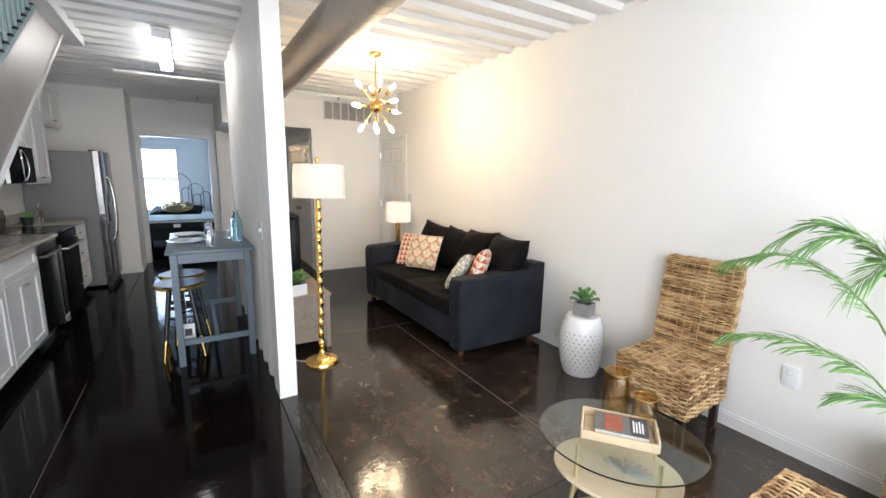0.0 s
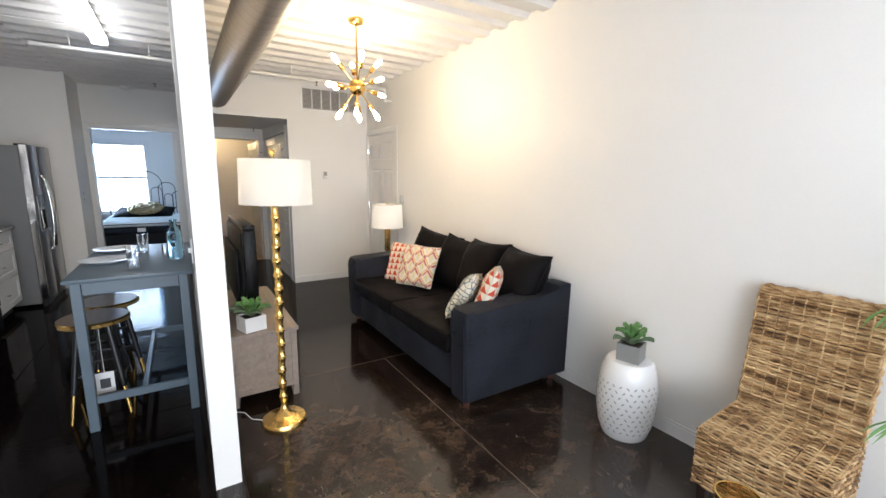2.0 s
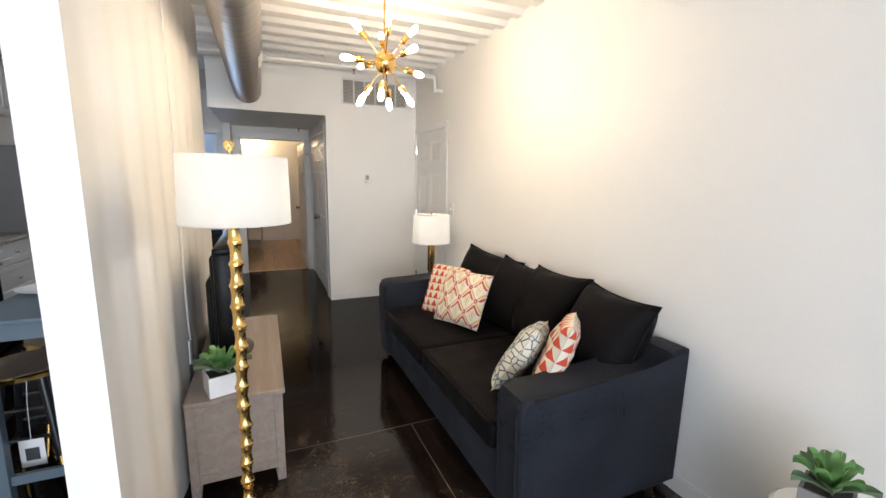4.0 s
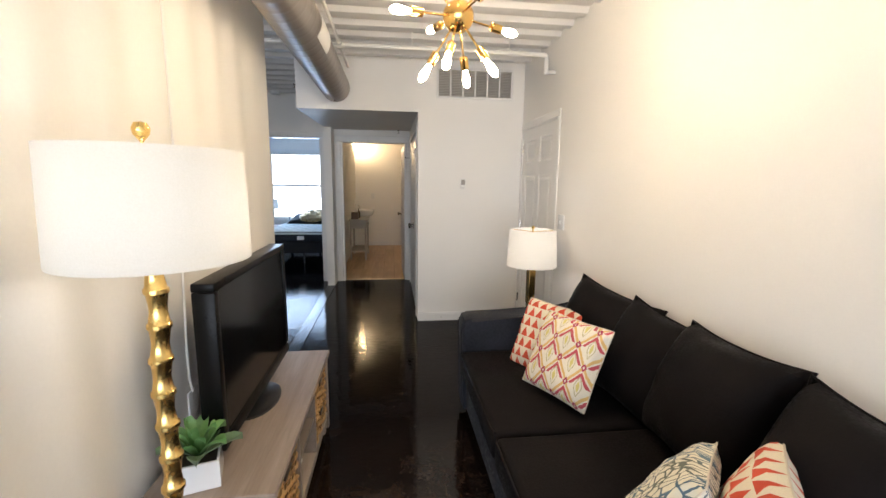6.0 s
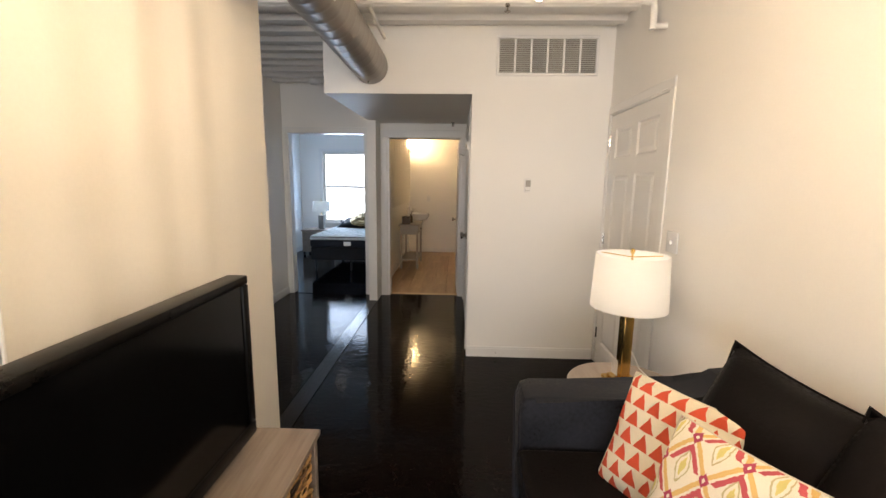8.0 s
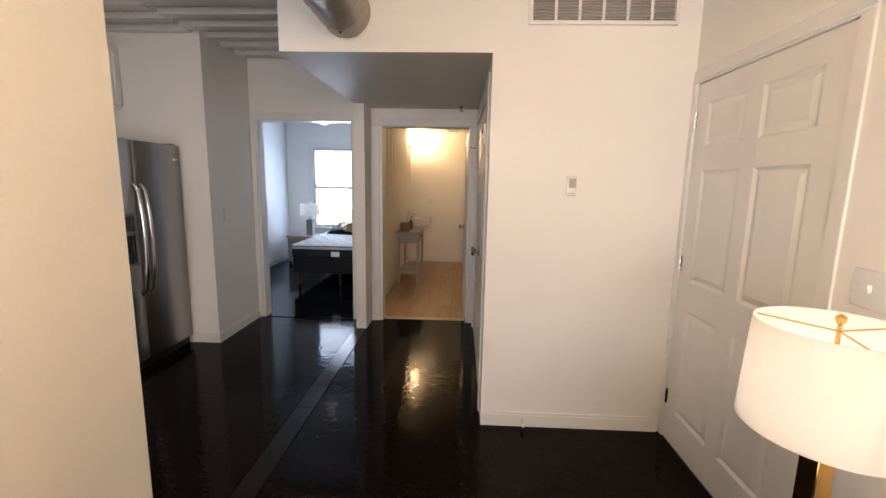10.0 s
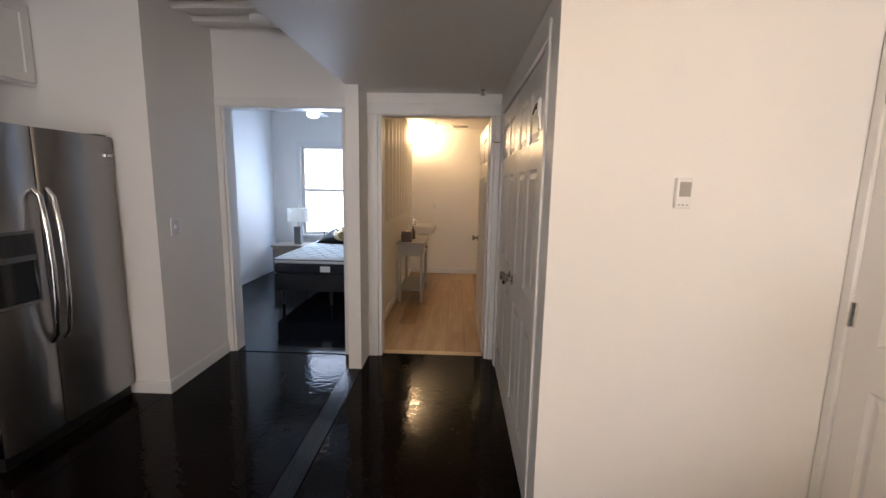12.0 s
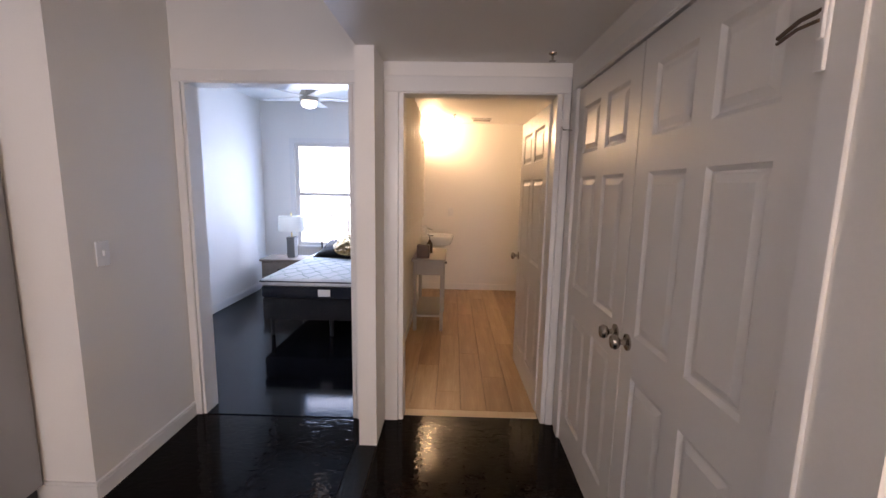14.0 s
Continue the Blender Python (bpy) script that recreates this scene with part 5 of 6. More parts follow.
plate("wall_outlet", (0.745, 3.866, 0.57), 90, 0.085, 0.13, "white outlet box on the corrugated partition", "outlet", "outlet")
plate("light_switch", (0.631, 3.10, 1.10), -90, 0.075, 0.118, "white outlet plate on the kitchen side of the partition", "outlet")
cb = thing("wall_cable", Matrix(), "white cable clipped down the corrugated partition", "cable")
part("cable", tube(bmesh.new(), [(0.750, 3.892, ZC - 0.02), (0.750, 3.885, 1.6), (0.750, 3.868, 1.1), (0.750, 3.848, 0.85), (0.752, 3.842, 0.70), (0.754, 3.858, 0.63)], 0.005, 8), M_PIPE, cb)

th = thing("thermostat", pose(2.32, 6.5, 1.488), "white wall thermostat with a grey screen", "thermostat")
part("body", cube(-0.028, -0.022, -0.055, 0.028, 0, 0.055, 0.005, 2), M_TRIM, th)
part("display", cube(-0.018, -0.0235, -0.012, 0.022, -0.021, 0.040), M_GREYPAINT, th, "grey display")
for k in range(3):
    part("mark", cube(-0.020 + k * 0.014, -0.0228, -0.044, -0.011 + k * 0.014, -0.0215, -0.040), M_GREYPAINT, th)
ds = thing("door_stop", pose(2.105, 6.486, 0.045), "small spring door stop on the baseboard", "door stop")
part("spring", tube(bmesh.new(), [(0, 0, 0), (0, -0.05, -0.006)], 0.005, 8), M_CHROME, ds)
part("tip", tube(bmesh.new(), [(0, -0.05, -0.006), (0, -0.062, -0.008)], 0.008, 8), M_PAPER, ds)
lt = thing("swing_latch", pose(1.834, 6.748, 1.805), "silver flip latch on the closet door casing", "latch")
part("plate", box(cube(-0.006, -0.056, -0.075, 0.002, -0.034, 0.05, 0.002), -0.012, -0.052, -0.02, -0.004, -0.038, 0.045, 0.002), M_TRIM, lt)
part("arm", tube(bmesh.new(), [(-0.010, -0.045, 0.03), (-0.012, 0.0, 0.028), (-0.010, 0.055, 0.014)], 0.0045, 8), M_BRONZE, lt)
part("arm", tube(bmesh.new(), [(-0.014, -0.045, 0.012), (-0.016, 0.0, 0.012), (-0.014, 0.050, 0.002)], 0.0035, 8), M_BRONZE, lt)
hk = thing("wall_hook", pose(1.834, 8.31, 1.84), "small chrome hook on the closet casing", "hook")
part("hook", tube(bmesh.new(), [(0.0, 0, 0), (-0.05, 0, 0.003), (-0.06, 0, 0.018)], 0.005, 8), M_CHROME, hk)

# ---- stair at the kitchen side ----


def stair():
    s = thing("staircase", Matrix(), "steel staircase with grey stringer and painted railing", "stairs")
    slope = 0.642
    def zl(y):
        return 1.48 + (y - 2.915) * slope
    y0 = 2.915 - 1.48 / slope + 0.28
    y1 = 4.93
    up = 0.40
    bm = prism(bmesh.new(), [(y0, max(0.0, zl(y0))), (y1, zl(y1)), (y1, zl(y1) + up), (y0, zl(y0) + up)], "x", -0.612, -0.600)
    part("stringer", bm, M_STAIR, s, "grey steel stringer plate")
    bm = prism(bmesh.new(), [(y0, zl(y0)), (y1, zl(y1)), (y1, zl(y1) - 0.03), (y0, max(0, zl(y0) - 0.03))], "x", -0.64, -0.585)
    part("edge_flange", bm, M_TRIM, s, "white painted edge")
    bm = prism(bmesh.new(), [(y0, max(0.0, zl(y0))), (y1, zl(y1)), (y1, zl(y1) + up), (y0, zl(y0) + up)], "x", -1.47, -1.46)
    part("stringer", bm, M_STAIR, s)
    n = 13
    for i in range(n):
        z = 0.185 * (i + 1)
        y = y0 + (z - 0.34) / slope
        if y0 < y - 0.1 and y + 0.25 < y1:
            part("tread", cube(-1.458, y - 0.10, z - 0.03, -0.615, y + 0.16, z, 0.003), M_DARKWOOD, s)
    zr = lambda y: zl(y) + up
    part("bottom_rail", tube(bmesh.new(), [(-0.606, y0 + 0.1, zr(y0 + 0.1) + 0.03), (-0.606, y1, zr(y1) + 0.03)], 0.020, 8), M_RAIL, s)
    part("handrail", tube(bmesh.new(), [(-0.606, y0 + 0.1, zr(y0 + 0.1) + 0.80), (-0.606, y1, zr(y1) + 0.80)], 0.024, 10), M_RAIL, s)
    y = y0 + 0.12
    while y < y1:
        b = part("baluster", tube(bmesh.new(), [(-0.606, y, zr(y) + 0.03), (-0.606, y, zr(y) + 0.80)], 0.011, 8), M_RAIL, s)
        part("bolt", lathe(bmesh.new(), [(0.016, 0), (0.016, 0.012), (0.008, 0.022)], (-0.606, y, zr(y) + 0.045), 8), M_BLACK, b, "black bolt cap")
        y += 0.105
    return s


stair()
setting("trim_stair_opening", box(box(bmesh.new(), -0.62, YF, 2.60, -0.50, 4.90, ZC + 0.02), XL, 4.88, 2.60, -0.50, 5.00, ZC + 0.02), M_TRIM, "white painted edge of the stair opening", "trim")

# ---- kitchen ----


def shaker_front(parent, name, y0, y1, z0, z1, x, pull=None):
    """A recessed-panel front in the plane x, facing +x: one moulded leaf."""
    bm = bmesh.new()
    r = min(0.055, (z1 - z0) * 0.28)
    rings = []
    for k, d in ((0.0, -0.016), (0.0, 0.0005), (0.0015, 0.002), (r - 0.0015, 0.002), (r, 0.0005), (r + 0.002, -0.008)):
        rings.append([bm.verts.new((x + d, y, z)) for y, z in ((y0 + k, z0 + k), (y1 - k, z0 + k), (y1 - k, z1 - k), (y0 + k, z1 - k))])
    for a, b in zip(rings, rings[1:]):
        for n in range(4):
            bm.faces.new((a[n], a[(n + 1) % 4], b[(n + 1) % 4], b[n]))
    bm.faces.new(rings[-1])
    bm.faces.new(rings[0][::-1])
    f = part(name, bm, M_CAB, parent)
    if pull:
        py, pz = pull
        bm = tube(bmesh.new(), [(x, py, pz), (x + 0.014, py, pz)], 0.005, 8)
        box(bm, x + 0.012, py - 0.022, pz - 0.007, x + 0.024, py + 0.022, pz + 0.007, 0.004, 2)
        part("pull", bm, M_NICKEL, f, "aged nickel pull")
    return f


XF = -0.915
XD = -0.955
WALLX = XL + 0.002
for y0, y1 in ((2.95, 3.79), (3.795, 4.535)):
    c = thing("base_cabinet", Matrix(), "white shaker base cabinet under the stone worktop", "cabinet", "kitchen base cabinets")
    part("body", cube(WALLX, y0 + 0.001, 0.10, XF - 0.017, y1 - 0.001, 0.885), M_CAB, c)
    part("toe_kick", cube(WALLX, y0 + 0.001, 0, XF - 0.085, y1 - 0.001, 0.10), M_VENTDARK, c)
    mid = (y0 + y1) / 2
    for a, b, py in ((y0 + 0.004, mid - 0.002, mid - 0.035), (mid + 0.002, y1 - 0.004, mid + 0.035)):
        shaker_front(c, "door", a, b, 0.115, 0.70, XF, (py, 0.64))
    shaker_front(c, "drawer_front", y0 + 0.004, y1 - 0.004, 0.715, 0.875, XF)
c = thing("base_cabinet", Matrix(), "white three-drawer base cabinet beside the refrigerator", "cabinet", "kitchen base cabinets")
part("body", cube(WALLX, 5.925, 0.10, XD - 0.017, 6.745, 0.885), M_CAB, c)
part("toe_kick", cube(WALLX, 5.925, 0, XD - 0.085, 6.745, 0.10), M_VENTDARK, c)
for z0, z1 in ((0.115, 0.40), (0.41, 0.68), (0.69, 0.875)):
    shaker_front(c, "drawer_front", 5.93, 6.74, z0, z1, XD, (6.335, (z0 + z1) / 2))
solo("worktop", box(cube(WALLX, 2.93, 0.887, -0.888, 5.145, 0.92, 0.004, 2), WALLX, 2.93, 0.921, WALLX + 0.02, 5.145, 1.02, 0.002), M_STONE, Matrix(), "speckled grey stone worktop on white cabinets", "worktop")
solo("worktop", box(cube(WALLX, 5.92, 0.887, -0.928, 6.765, 0.92, 0.004, 2), WALLX, 5.92, 0.921, WALLX + 0.02, 6.765, 1.02, 0.002), M_STONE, Matrix(), "short speckled stone worktop beside the range", "worktop")

sk = thing("kitchen_sink", Matrix(), "stainless sink with curved tap in the worktop", "sink")
part("rim", box(box(box(cube(-1.33, 3.86, 0.921, -1.00, 3.885, 0.927), -1.33, 4.435, 0.921, -1.00, 4.46, 0.927), -1.33, 3.885, 0.921, -1.305, 4.435, 0.927), -1.025, 3.885, 0.921, -1.00, 4.435, 0.927), M_STEEL, sk)
part("bowl", cube(-1.304, 3.886, 0.9215, -1.026, 4.434, 0.9225), M_STEELDK, sk)
part("tap", tube(bmesh.new(), [(-1.38, 4.16, 0.921), (-1.38, 4.16, 1.12), (-1.36, 4.16, 1.18), (-1.30, 4.16, 1.20), (-1.24, 4.16, 1.17), (-1.22, 4.16, 1.12)], 0.012, 10), M_CHROME, sk)

dw = thing("dishwasher", Matrix(), "stainless and black dishwasher under the worktop", "dishwasher")
part("body", cube(WALLX, 4.545, 0.09, XF - 0.03, 5.145, 0.884), M_BLACK, dw)
part("door", cube(XF - 0.028, 4.55, 0.11, XF + 0.004, 5.14, 0.80, 0.005, 2), M_APPLIANCE, dw)
part("control_panel", cube(XF - 0.028, 4.55, 0.805, XF + 0.010, 5.14, 0.882, 0.006, 2), M_BLACK, dw)
part("handle", tube(bmesh.new(), [(XF + 0.008, 4.59, 0.78), (XF + 0.045, 4.61, 0.78), (XF + 0.045, 5.08, 0.78), (XF + 0.008, 5.10, 0.78)], 0.011, 8), M_STEEL, dw)
# chrome strip added for the window light caught on the near door edge
part("edge_trim", cube(XF - 0.02, 4.543, 0.11, XF + 0.008, 4.548, 0.80, 0.001), M_CHROME, dw, "bright strip added on the door edge")
part("kick_plate", cube(XF - 0.09, 4.55, 0, XF - 0.07, 5.14, 0.09), M_BLACK, dw)


def kitchen_range():
    r = thing("range", Matrix(), "stainless electric range with black glass cooktop", "range")
    y0, y1 = 5.152, 5.912
    part("body", cube(WALLX, y0, 0.03, XF - 0.005, y1, 0.905), M_BLACK, r)
    part("cooktop", cube(WALLX + 0.06, y0 - 0.004, 0.906, XF + 0.012, y1 + 0.004, 0.924, 0.003), M_BLACKGLASS, r, "black glass cooktop")
    d = part("oven_door", cube(XF - 0.004, y0 + 0.01, 0.27, XF + 0.030, y1 - 0.01, 0.80, 0.006, 2), M_APPLIANCE, r)
    part("glass", cube(XF + 0.031, y0 + 0.09, 0.31, XF + 0.034, y1 - 0.09, 0.72), M_APPLIANCE, d)
    # added strip: gives the oven door's near edge its glint of window light
    part("edge_trim", cube(XF - 0.004, y0 + 0.004, 0.05, XF + 0.034, y0 + 0.009, 0.80, 0.001), M_CHROME, d, "bright strip added on the door edge")
    part("handle", tube(bmesh.new(), [(XF + 0.03, y0 + 0.06, 0.755), (XF + 0.075, y0 + 0.07, 0.76), (XF + 0.085, (y0 + y1) / 2, 0.762), (XF + 0.075, y1 - 0.07, 0.76), (XF + 0.03, y1 - 0.06, 0.755)], 0.012, 10), M_STEEL, d)
    part("drawer", cube(XF - 0.004, y0 + 0.01, 0.05, XF + 0.026, y1 - 0.01, 0.255, 0.006, 2), M_APPLIANCE, r)
    part("front_trim", cube(XF - 0.004, y0 + 0.005, 0.81, XF + 0.02, y1 - 0.005, 0.90, 0.005, 2), M_APPLIANCE, r)
    part("backsplash", cube(WALLX, y0, 0.925, WALLX + 0.06, y1, 1.10, 0.01, 2), M_STEELDK, r)
    for k in range(4):
        y = y0 + 0.09 + (k if k < 2 else k + 4.3) * 0.075
        part("knob", tube(bmesh.new(), [(WALLX + 0.06, y, 1.03), (WALLX + 0.10, y, 1.035)], 0.022, 14), M_STEEL, r)
    for x, y, rr in ((-1.29, y0 + 0.2, 0.08), (-1.29, y1 - 0.2, 0.10), (-1.05, y0 + 0.2, 0.10), (-1.05, y1 - 0.2, 0.08)):
        part("burner_ring", lathe(bmesh.new(), [(rr, 0.9242), (rr, 0.9248), (rr - 0.004, 0.9248), (rr - 0.004, 0.9242)], (x, y, 0), 32, caps=False), M_BEZEL, r)
    return r


kitchen_range()

mw = thing("microwave", Matrix(), "black and stainless over-the-range microwave with looped handle", "microwave")
part("body", cube(WALLX, 5.155, 1.375, -1.185, 5.912, 1.735, 0.006), M_STEELDK, mw)
part("door", cube(-1.185, 5.155, 1.380, -1.155, 5.912, 1.730, 0.006, 2), M_APPLIANCE, mw)
# same added glint strip on the microwave's near edge
part("edge_trim", cube(-1.183, 5.149, 1.380, -1.153, 5.154, 1.730, 0.001), M_CHROME, mw)
loop = [(-1.14 + 0.02 * math.cos(6.28318 * k / 24) ** 2, 5.47 + 0.085 * math.cos(6.28318 * k / 24), 1.545 + 0.142 * math.sin(6.28318 * k / 24)) for k in range(25)]
part("handle", tube(bmesh.new(), loop, 0.011, 8, ends=False), M_CHROME, mw, "chrome oval loop handle")
for s in (-1, 1):
    part("handle_stud", tube(bmesh.new(), [(-1.157, 5.47, 1.545 + s * 0.142), (-1.14, 5.47, 1.545 + s * 0.142)], 0.008, 8), M_CHROME, mw)

UX = -1.205
for y0, y1, z0, z1, lb in ((3.50, 4.32, 1.38, 2.12, "tall"), (4.325, 5.145, 1.38, 2.12, "tall"), (5.15, 5.912, 1.74, 2.12, "short"), (5.917, 6.72, 1.38, 2.12, "tall"), (5.15, 5.912, 2.125, 2.56, "top"), (5.917, 6.72, 2.125, 2.56, "top"), (6.725, 7.65, 2.09, 2.56, "top")):
    label = {"tall": "white shaker wall cabinet", "short": "short white wall cabinet above the microwave", "top": "white shaker top cabinet under the roof"}[lb]
    c = thing("wall_cabinet", Matrix(), label, "cabinet", "kitchen wall cabinets")
    part("body", cube(WALLX, y0 + 0.001, z0, UX - 0.017, y1 - 0.001, z1), M_CAB, c)
    part("light_rail", cube(UX - 0.03, y0 + 0.001, z0 - 0.02, UX - 0.012, y1 - 0.001, z0), M_CAB, c)
    mid = (y0 + y1) / 2
    for a, b, py in ((y0 + 0.003, mid - 0.002, mid - 0.04), (mid + 0.002, y1 - 0.003, mid + 0.04)):
        shaker_front(c, "door", a, b, z0 + 0.003, z1 - 0.003, UX, (py, z0 + 0.05))


def refrigerator():
    r = thing("refrigerator", Matrix(), "stainless side-by-side refrigerator with ice dispenser", "refrigerator")
    y0, y1, xf, h = 6.790, 7.645, -0.80, 1.765
    part("cabinet", cube(WALLX, y0, 0.03, xf - 0.012, y1, h - 0.012, 0.006), M_GREYSIDE, r, "grey side panels")
    mid = 7.122
    for a, b in ((y0 + 0.002, mid - 0.003), (mid + 0.003, y1 - 0.002)):
        bm = bmesh.new()
        prof = [(xf - 0.008, a), (xf + 0.052, a), (xf + 0.062, a + 0.012), (xf + 0.076, (a + b) / 2), (xf + 0.062, b - 0.012), (xf + 0.052, b), (xf - 0.008, b)]
        prism(bm, prof, "z", 0.085, h)
        part("door", bm, M_STEEL, r)
    # thin chrome sheet added over the near door edge to show it bright
    part("edge_trim", cube(xf - 0.006, y0 - 0.001, 0.085, xf + 0.050, y0 + 0.0015, h, 0.0005), M_CHROME, r, "bright strip added on the door edge")
    part("grille", cube(xf - 0.01, y0 + 0.01, 0.0, xf + 0.03, y1 - 0.01, 0.08, 0.004), M_BLACK, r)
    for y, s in ((mid - 0.036, -1), (mid + 0.036, 1)):
        part("handle", tube(bmesh.new(), [(xf + 0.066, y, 0.60), (xf + 0.100, y, 0.64), (xf + 0.120, y, 0.84), (xf + 0.126, y, 1.02), (xf + 0.120, y, 1.212), (xf + 0.100, y, 1.40), (xf + 0.066, y, 1.44)], 0.015, 10), M_CHROME, r)
    d = part("dispenser", cube(xf + 0.060, 6.822, 0.835, xf + 0.078, 7.062, 1.228, 0.004), M_STEELDK, r)
    part("recess", cube(xf + 0.0785, 6.840, 0.86, xf + 0.080, 7.046, 1.07), M_BLACKGLASS, d)
    part("control", cube(xf + 0.0785, 6.840, 1.10, xf + 0.082, 7.046, 1.212), M_BLACK, d)
    part("drip_tray", cube(xf + 0.078, 6.840, 0.845, xf + 0.098, 7.046, 0.857, 0.002), M_STEEL, d)
    for y in (y0 + 0.06, y1 - 0.06):
        part("hinge_cover", cube(xf - 0.05, y - 0.04, h - 0.010, xf + 0.04, y + 0.04, h + 0.012, 0.004), M_BLACK, r)
    part("badge", cube(xf + 0.066, 7.58, 1.64, xf + 0.070, 7.62, 1.655), M_CHROME, r)
    return r


refrigerator()

gp = thing("herb_pot", pose(-1.31, 6.05, 0.92), "dark pot of grass-like herbs on the worktop", "plant")
part("pot", lathe(bmesh.new(), [(0.045, 0), (0.055, 0.09), (0.050, 0.09), (0.044, 0.075)], segs=20), M_BLACK, gp)
bm = bmesh.new()
for k in range(140):
    a, r = random.uniform(0, 6.28), random.uniform(0, 0.045)
    x, y = r * math.cos(a), r * math.sin(a)
    ox, oy, hh = random.uniform(-0.03, 0.03), random.uniform(-0.03, 0.03), random.uniform(0.05, 0.10)
    bm.faces.new([bm.verts.new(p) for p in ((x - 0.002, y, 0.075), (x + 0.002, y, 0.075), (x + ox * 1.2, y + oy * 1.2, 0.075 + hh))])
tagged(part("grass", bm, M_PALM, gp), kind="stuff")
sb = thing("soap_bottle", pose(-1.26, 6.28, 0.92), "clear soap bottle with pump on the worktop", "bottle")
part("body", lathe(bmesh.new(), [(0.028, 0), (0.030, 0.01), (0.030, 0.13), (0.012, 0.155), (0.012, 0.175)], segs=18), M_GLASS, sb)
part("pump", tube(bmesh.new(), [(0, 0, 0.175), (0, 0, 0.215), (0.035, 0, 0.218)], 0.006, 8), M_CHROME, sb)


def bar_table():
    t = thing("bar_table", Matrix(), "slate-blue painted counter-height table against the partition", "table")
    x0, x1, y0, y1, h = 0.020, 0.628, 3.53, 4.76, 0.914
    part("tabletop", cube(x0, y0, h - 0.024, x1, y1, h, 0.005, 2), M_GREYTABLE, t)
    lx, ly = (x0 + 0.050, x1 - 0.055), (y0 + 0.055, y1 - 0.055)
    for x in lx:
        for y in ly:
            bm = bmesh.new()
            prism(bm, [(x - 0.024, y - 0.024), (x + 0.024, y - 0.024), (x + 0.024, y + 0.024), (x - 0.024, y + 0.024)], "z", 0, h - 0.024)
            bmesh.ops.bevel(bm, geom=list(bm.edges), offset=0.003, segments=1, affect="EDGES")
            part("leg", bm, M_GREYTABLE, t)
    for y in ly:
        part("apron", cube(lx[0] + 0.025, y - 0.014, h - 0.10, lx[1] - 0.025, y + 0.014, h - 0.0245, 0.002), M_GREYTABLE, t)
        part("stretcher", cube(lx[0] + 0.025, y - 0.012, 0.165, lx[1] - 0.025, y + 0.012, 0.210, 0.002), M_GREYTABLE, t)
    for x in lx:
        part("apron", cube(x - 0.014, ly[0] + 0.025, h - 0.10, x + 0.014, ly[1] - 0.025, h - 0.0245, 0.002), M_GREYTABLE, t)
    xm = (lx[0] + lx[1]) / 2
    part("stretcher", cube(xm - 0.014, ly[0] + 0.0125, 0.170, xm + 0.014, ly[1] - 0.0125, 0.205, 0.002), M_GREYTABLE, t)
    return t


bar_table()
TZ = 0.914


def bar_stool(m, tag=False):
    s = thing("bar_stool", m, "round wooden stool with black legs and gilt feet", "stool", "stools at the bar table")
    h = 0.61
    part("seat", lathe(bmesh.new(), [(0.165, h - 0.034), (0.182, h - 0.028), (0.184, h - 0.008), (0.176, h - 0.001)], segs=44), M_BRASS, s, "gilt-edged seat")
    part("seat_top", lathe(bmesh.new(), [(0.174, h - 0.001), (0.172, h + 0.002), (0.0, h + 0.001)], segs=44, caps=False), M_DARKOAK, s, "brown wooden seat top")
    feet = []
    for k in range(4):
        a = radians(45 + k * 90)
        top, bot = Vector((0.10 * math.cos(a), 0.10 * math.sin(a), h - 0.034)), Vector((0.20 * math.cos(a), 0.20 * math.sin(a), 0))
        mid = bot + (top - bot) * 0.30
        leg = part("leg", tube(bmesh.new(), [mid, top], [0.0165, 0.0185], 12), M_BLACK, s)
        part("gilt_foot", tube(bmesh.new(), [bot, mid], [0.0125, 0.0165], 12), M_BRASS, leg, "gilt foot")
        feet.append((top, bot))
    for f1, f2 in ((0.36, 0.48), (0.62, 0.72)):
        for k in range(4):
            f = f1 if k % 2 else f2
            (t0, b0), (t1, b1) = feet[k], feet[(k + 1) % 4]
            part("rung", tube(bmesh.new(), [b0 + (t0 - b0) * f, b1 + (t1 - b1) * f], 0.010, 8), M_BLACK, s)
    if tag:
        g = part("tag", cube(-0.005, -0.165, 0.17, 0.085, -0.163, 0.30), M_PAPER, s, "white paper tag")
        part("print", cube(0.015, -0.1665, 0.20, 0.065, -0.1655, 0.26), M_PRINT, g)
        part("string", tube(bmesh.new(), [(0.04, -0.164, 0.30), (0.035, -0.14, 0.45), (0.03, -0.10, 0.575)], 0.0015, 5), M_PAPER, g)
    return s


M_DARKOAK = oak_material("brown_wood_seat", ((0.10, 0.06, 0.035), (0.17, 0.105, 0.06), (0.24, 0.16, 0.10)), 0.35)
bar_stool(pose(0.083, 3.865, 0, 0, 0, 0), True)
bar_stool(pose(0.103, 4.25, 0, 0, 0, 20))

for x, y in ((0.155, 4.03), (0.160, 4.50)):
    d = thing("dinner_plate", pose(x, y, TZ), "white dinner plate on the bar table", "plate", "plates on the bar table")
    part("rim", lathe(bmesh.new(), [(0.075, 0), (0.085, 0.004), (0.138, 0.020), (0.140, 0.022), (0.134, 0.022), (0.086, 0.009), (0.0, 0.008)], segs=44, caps=False), M_CERAMIC, d)
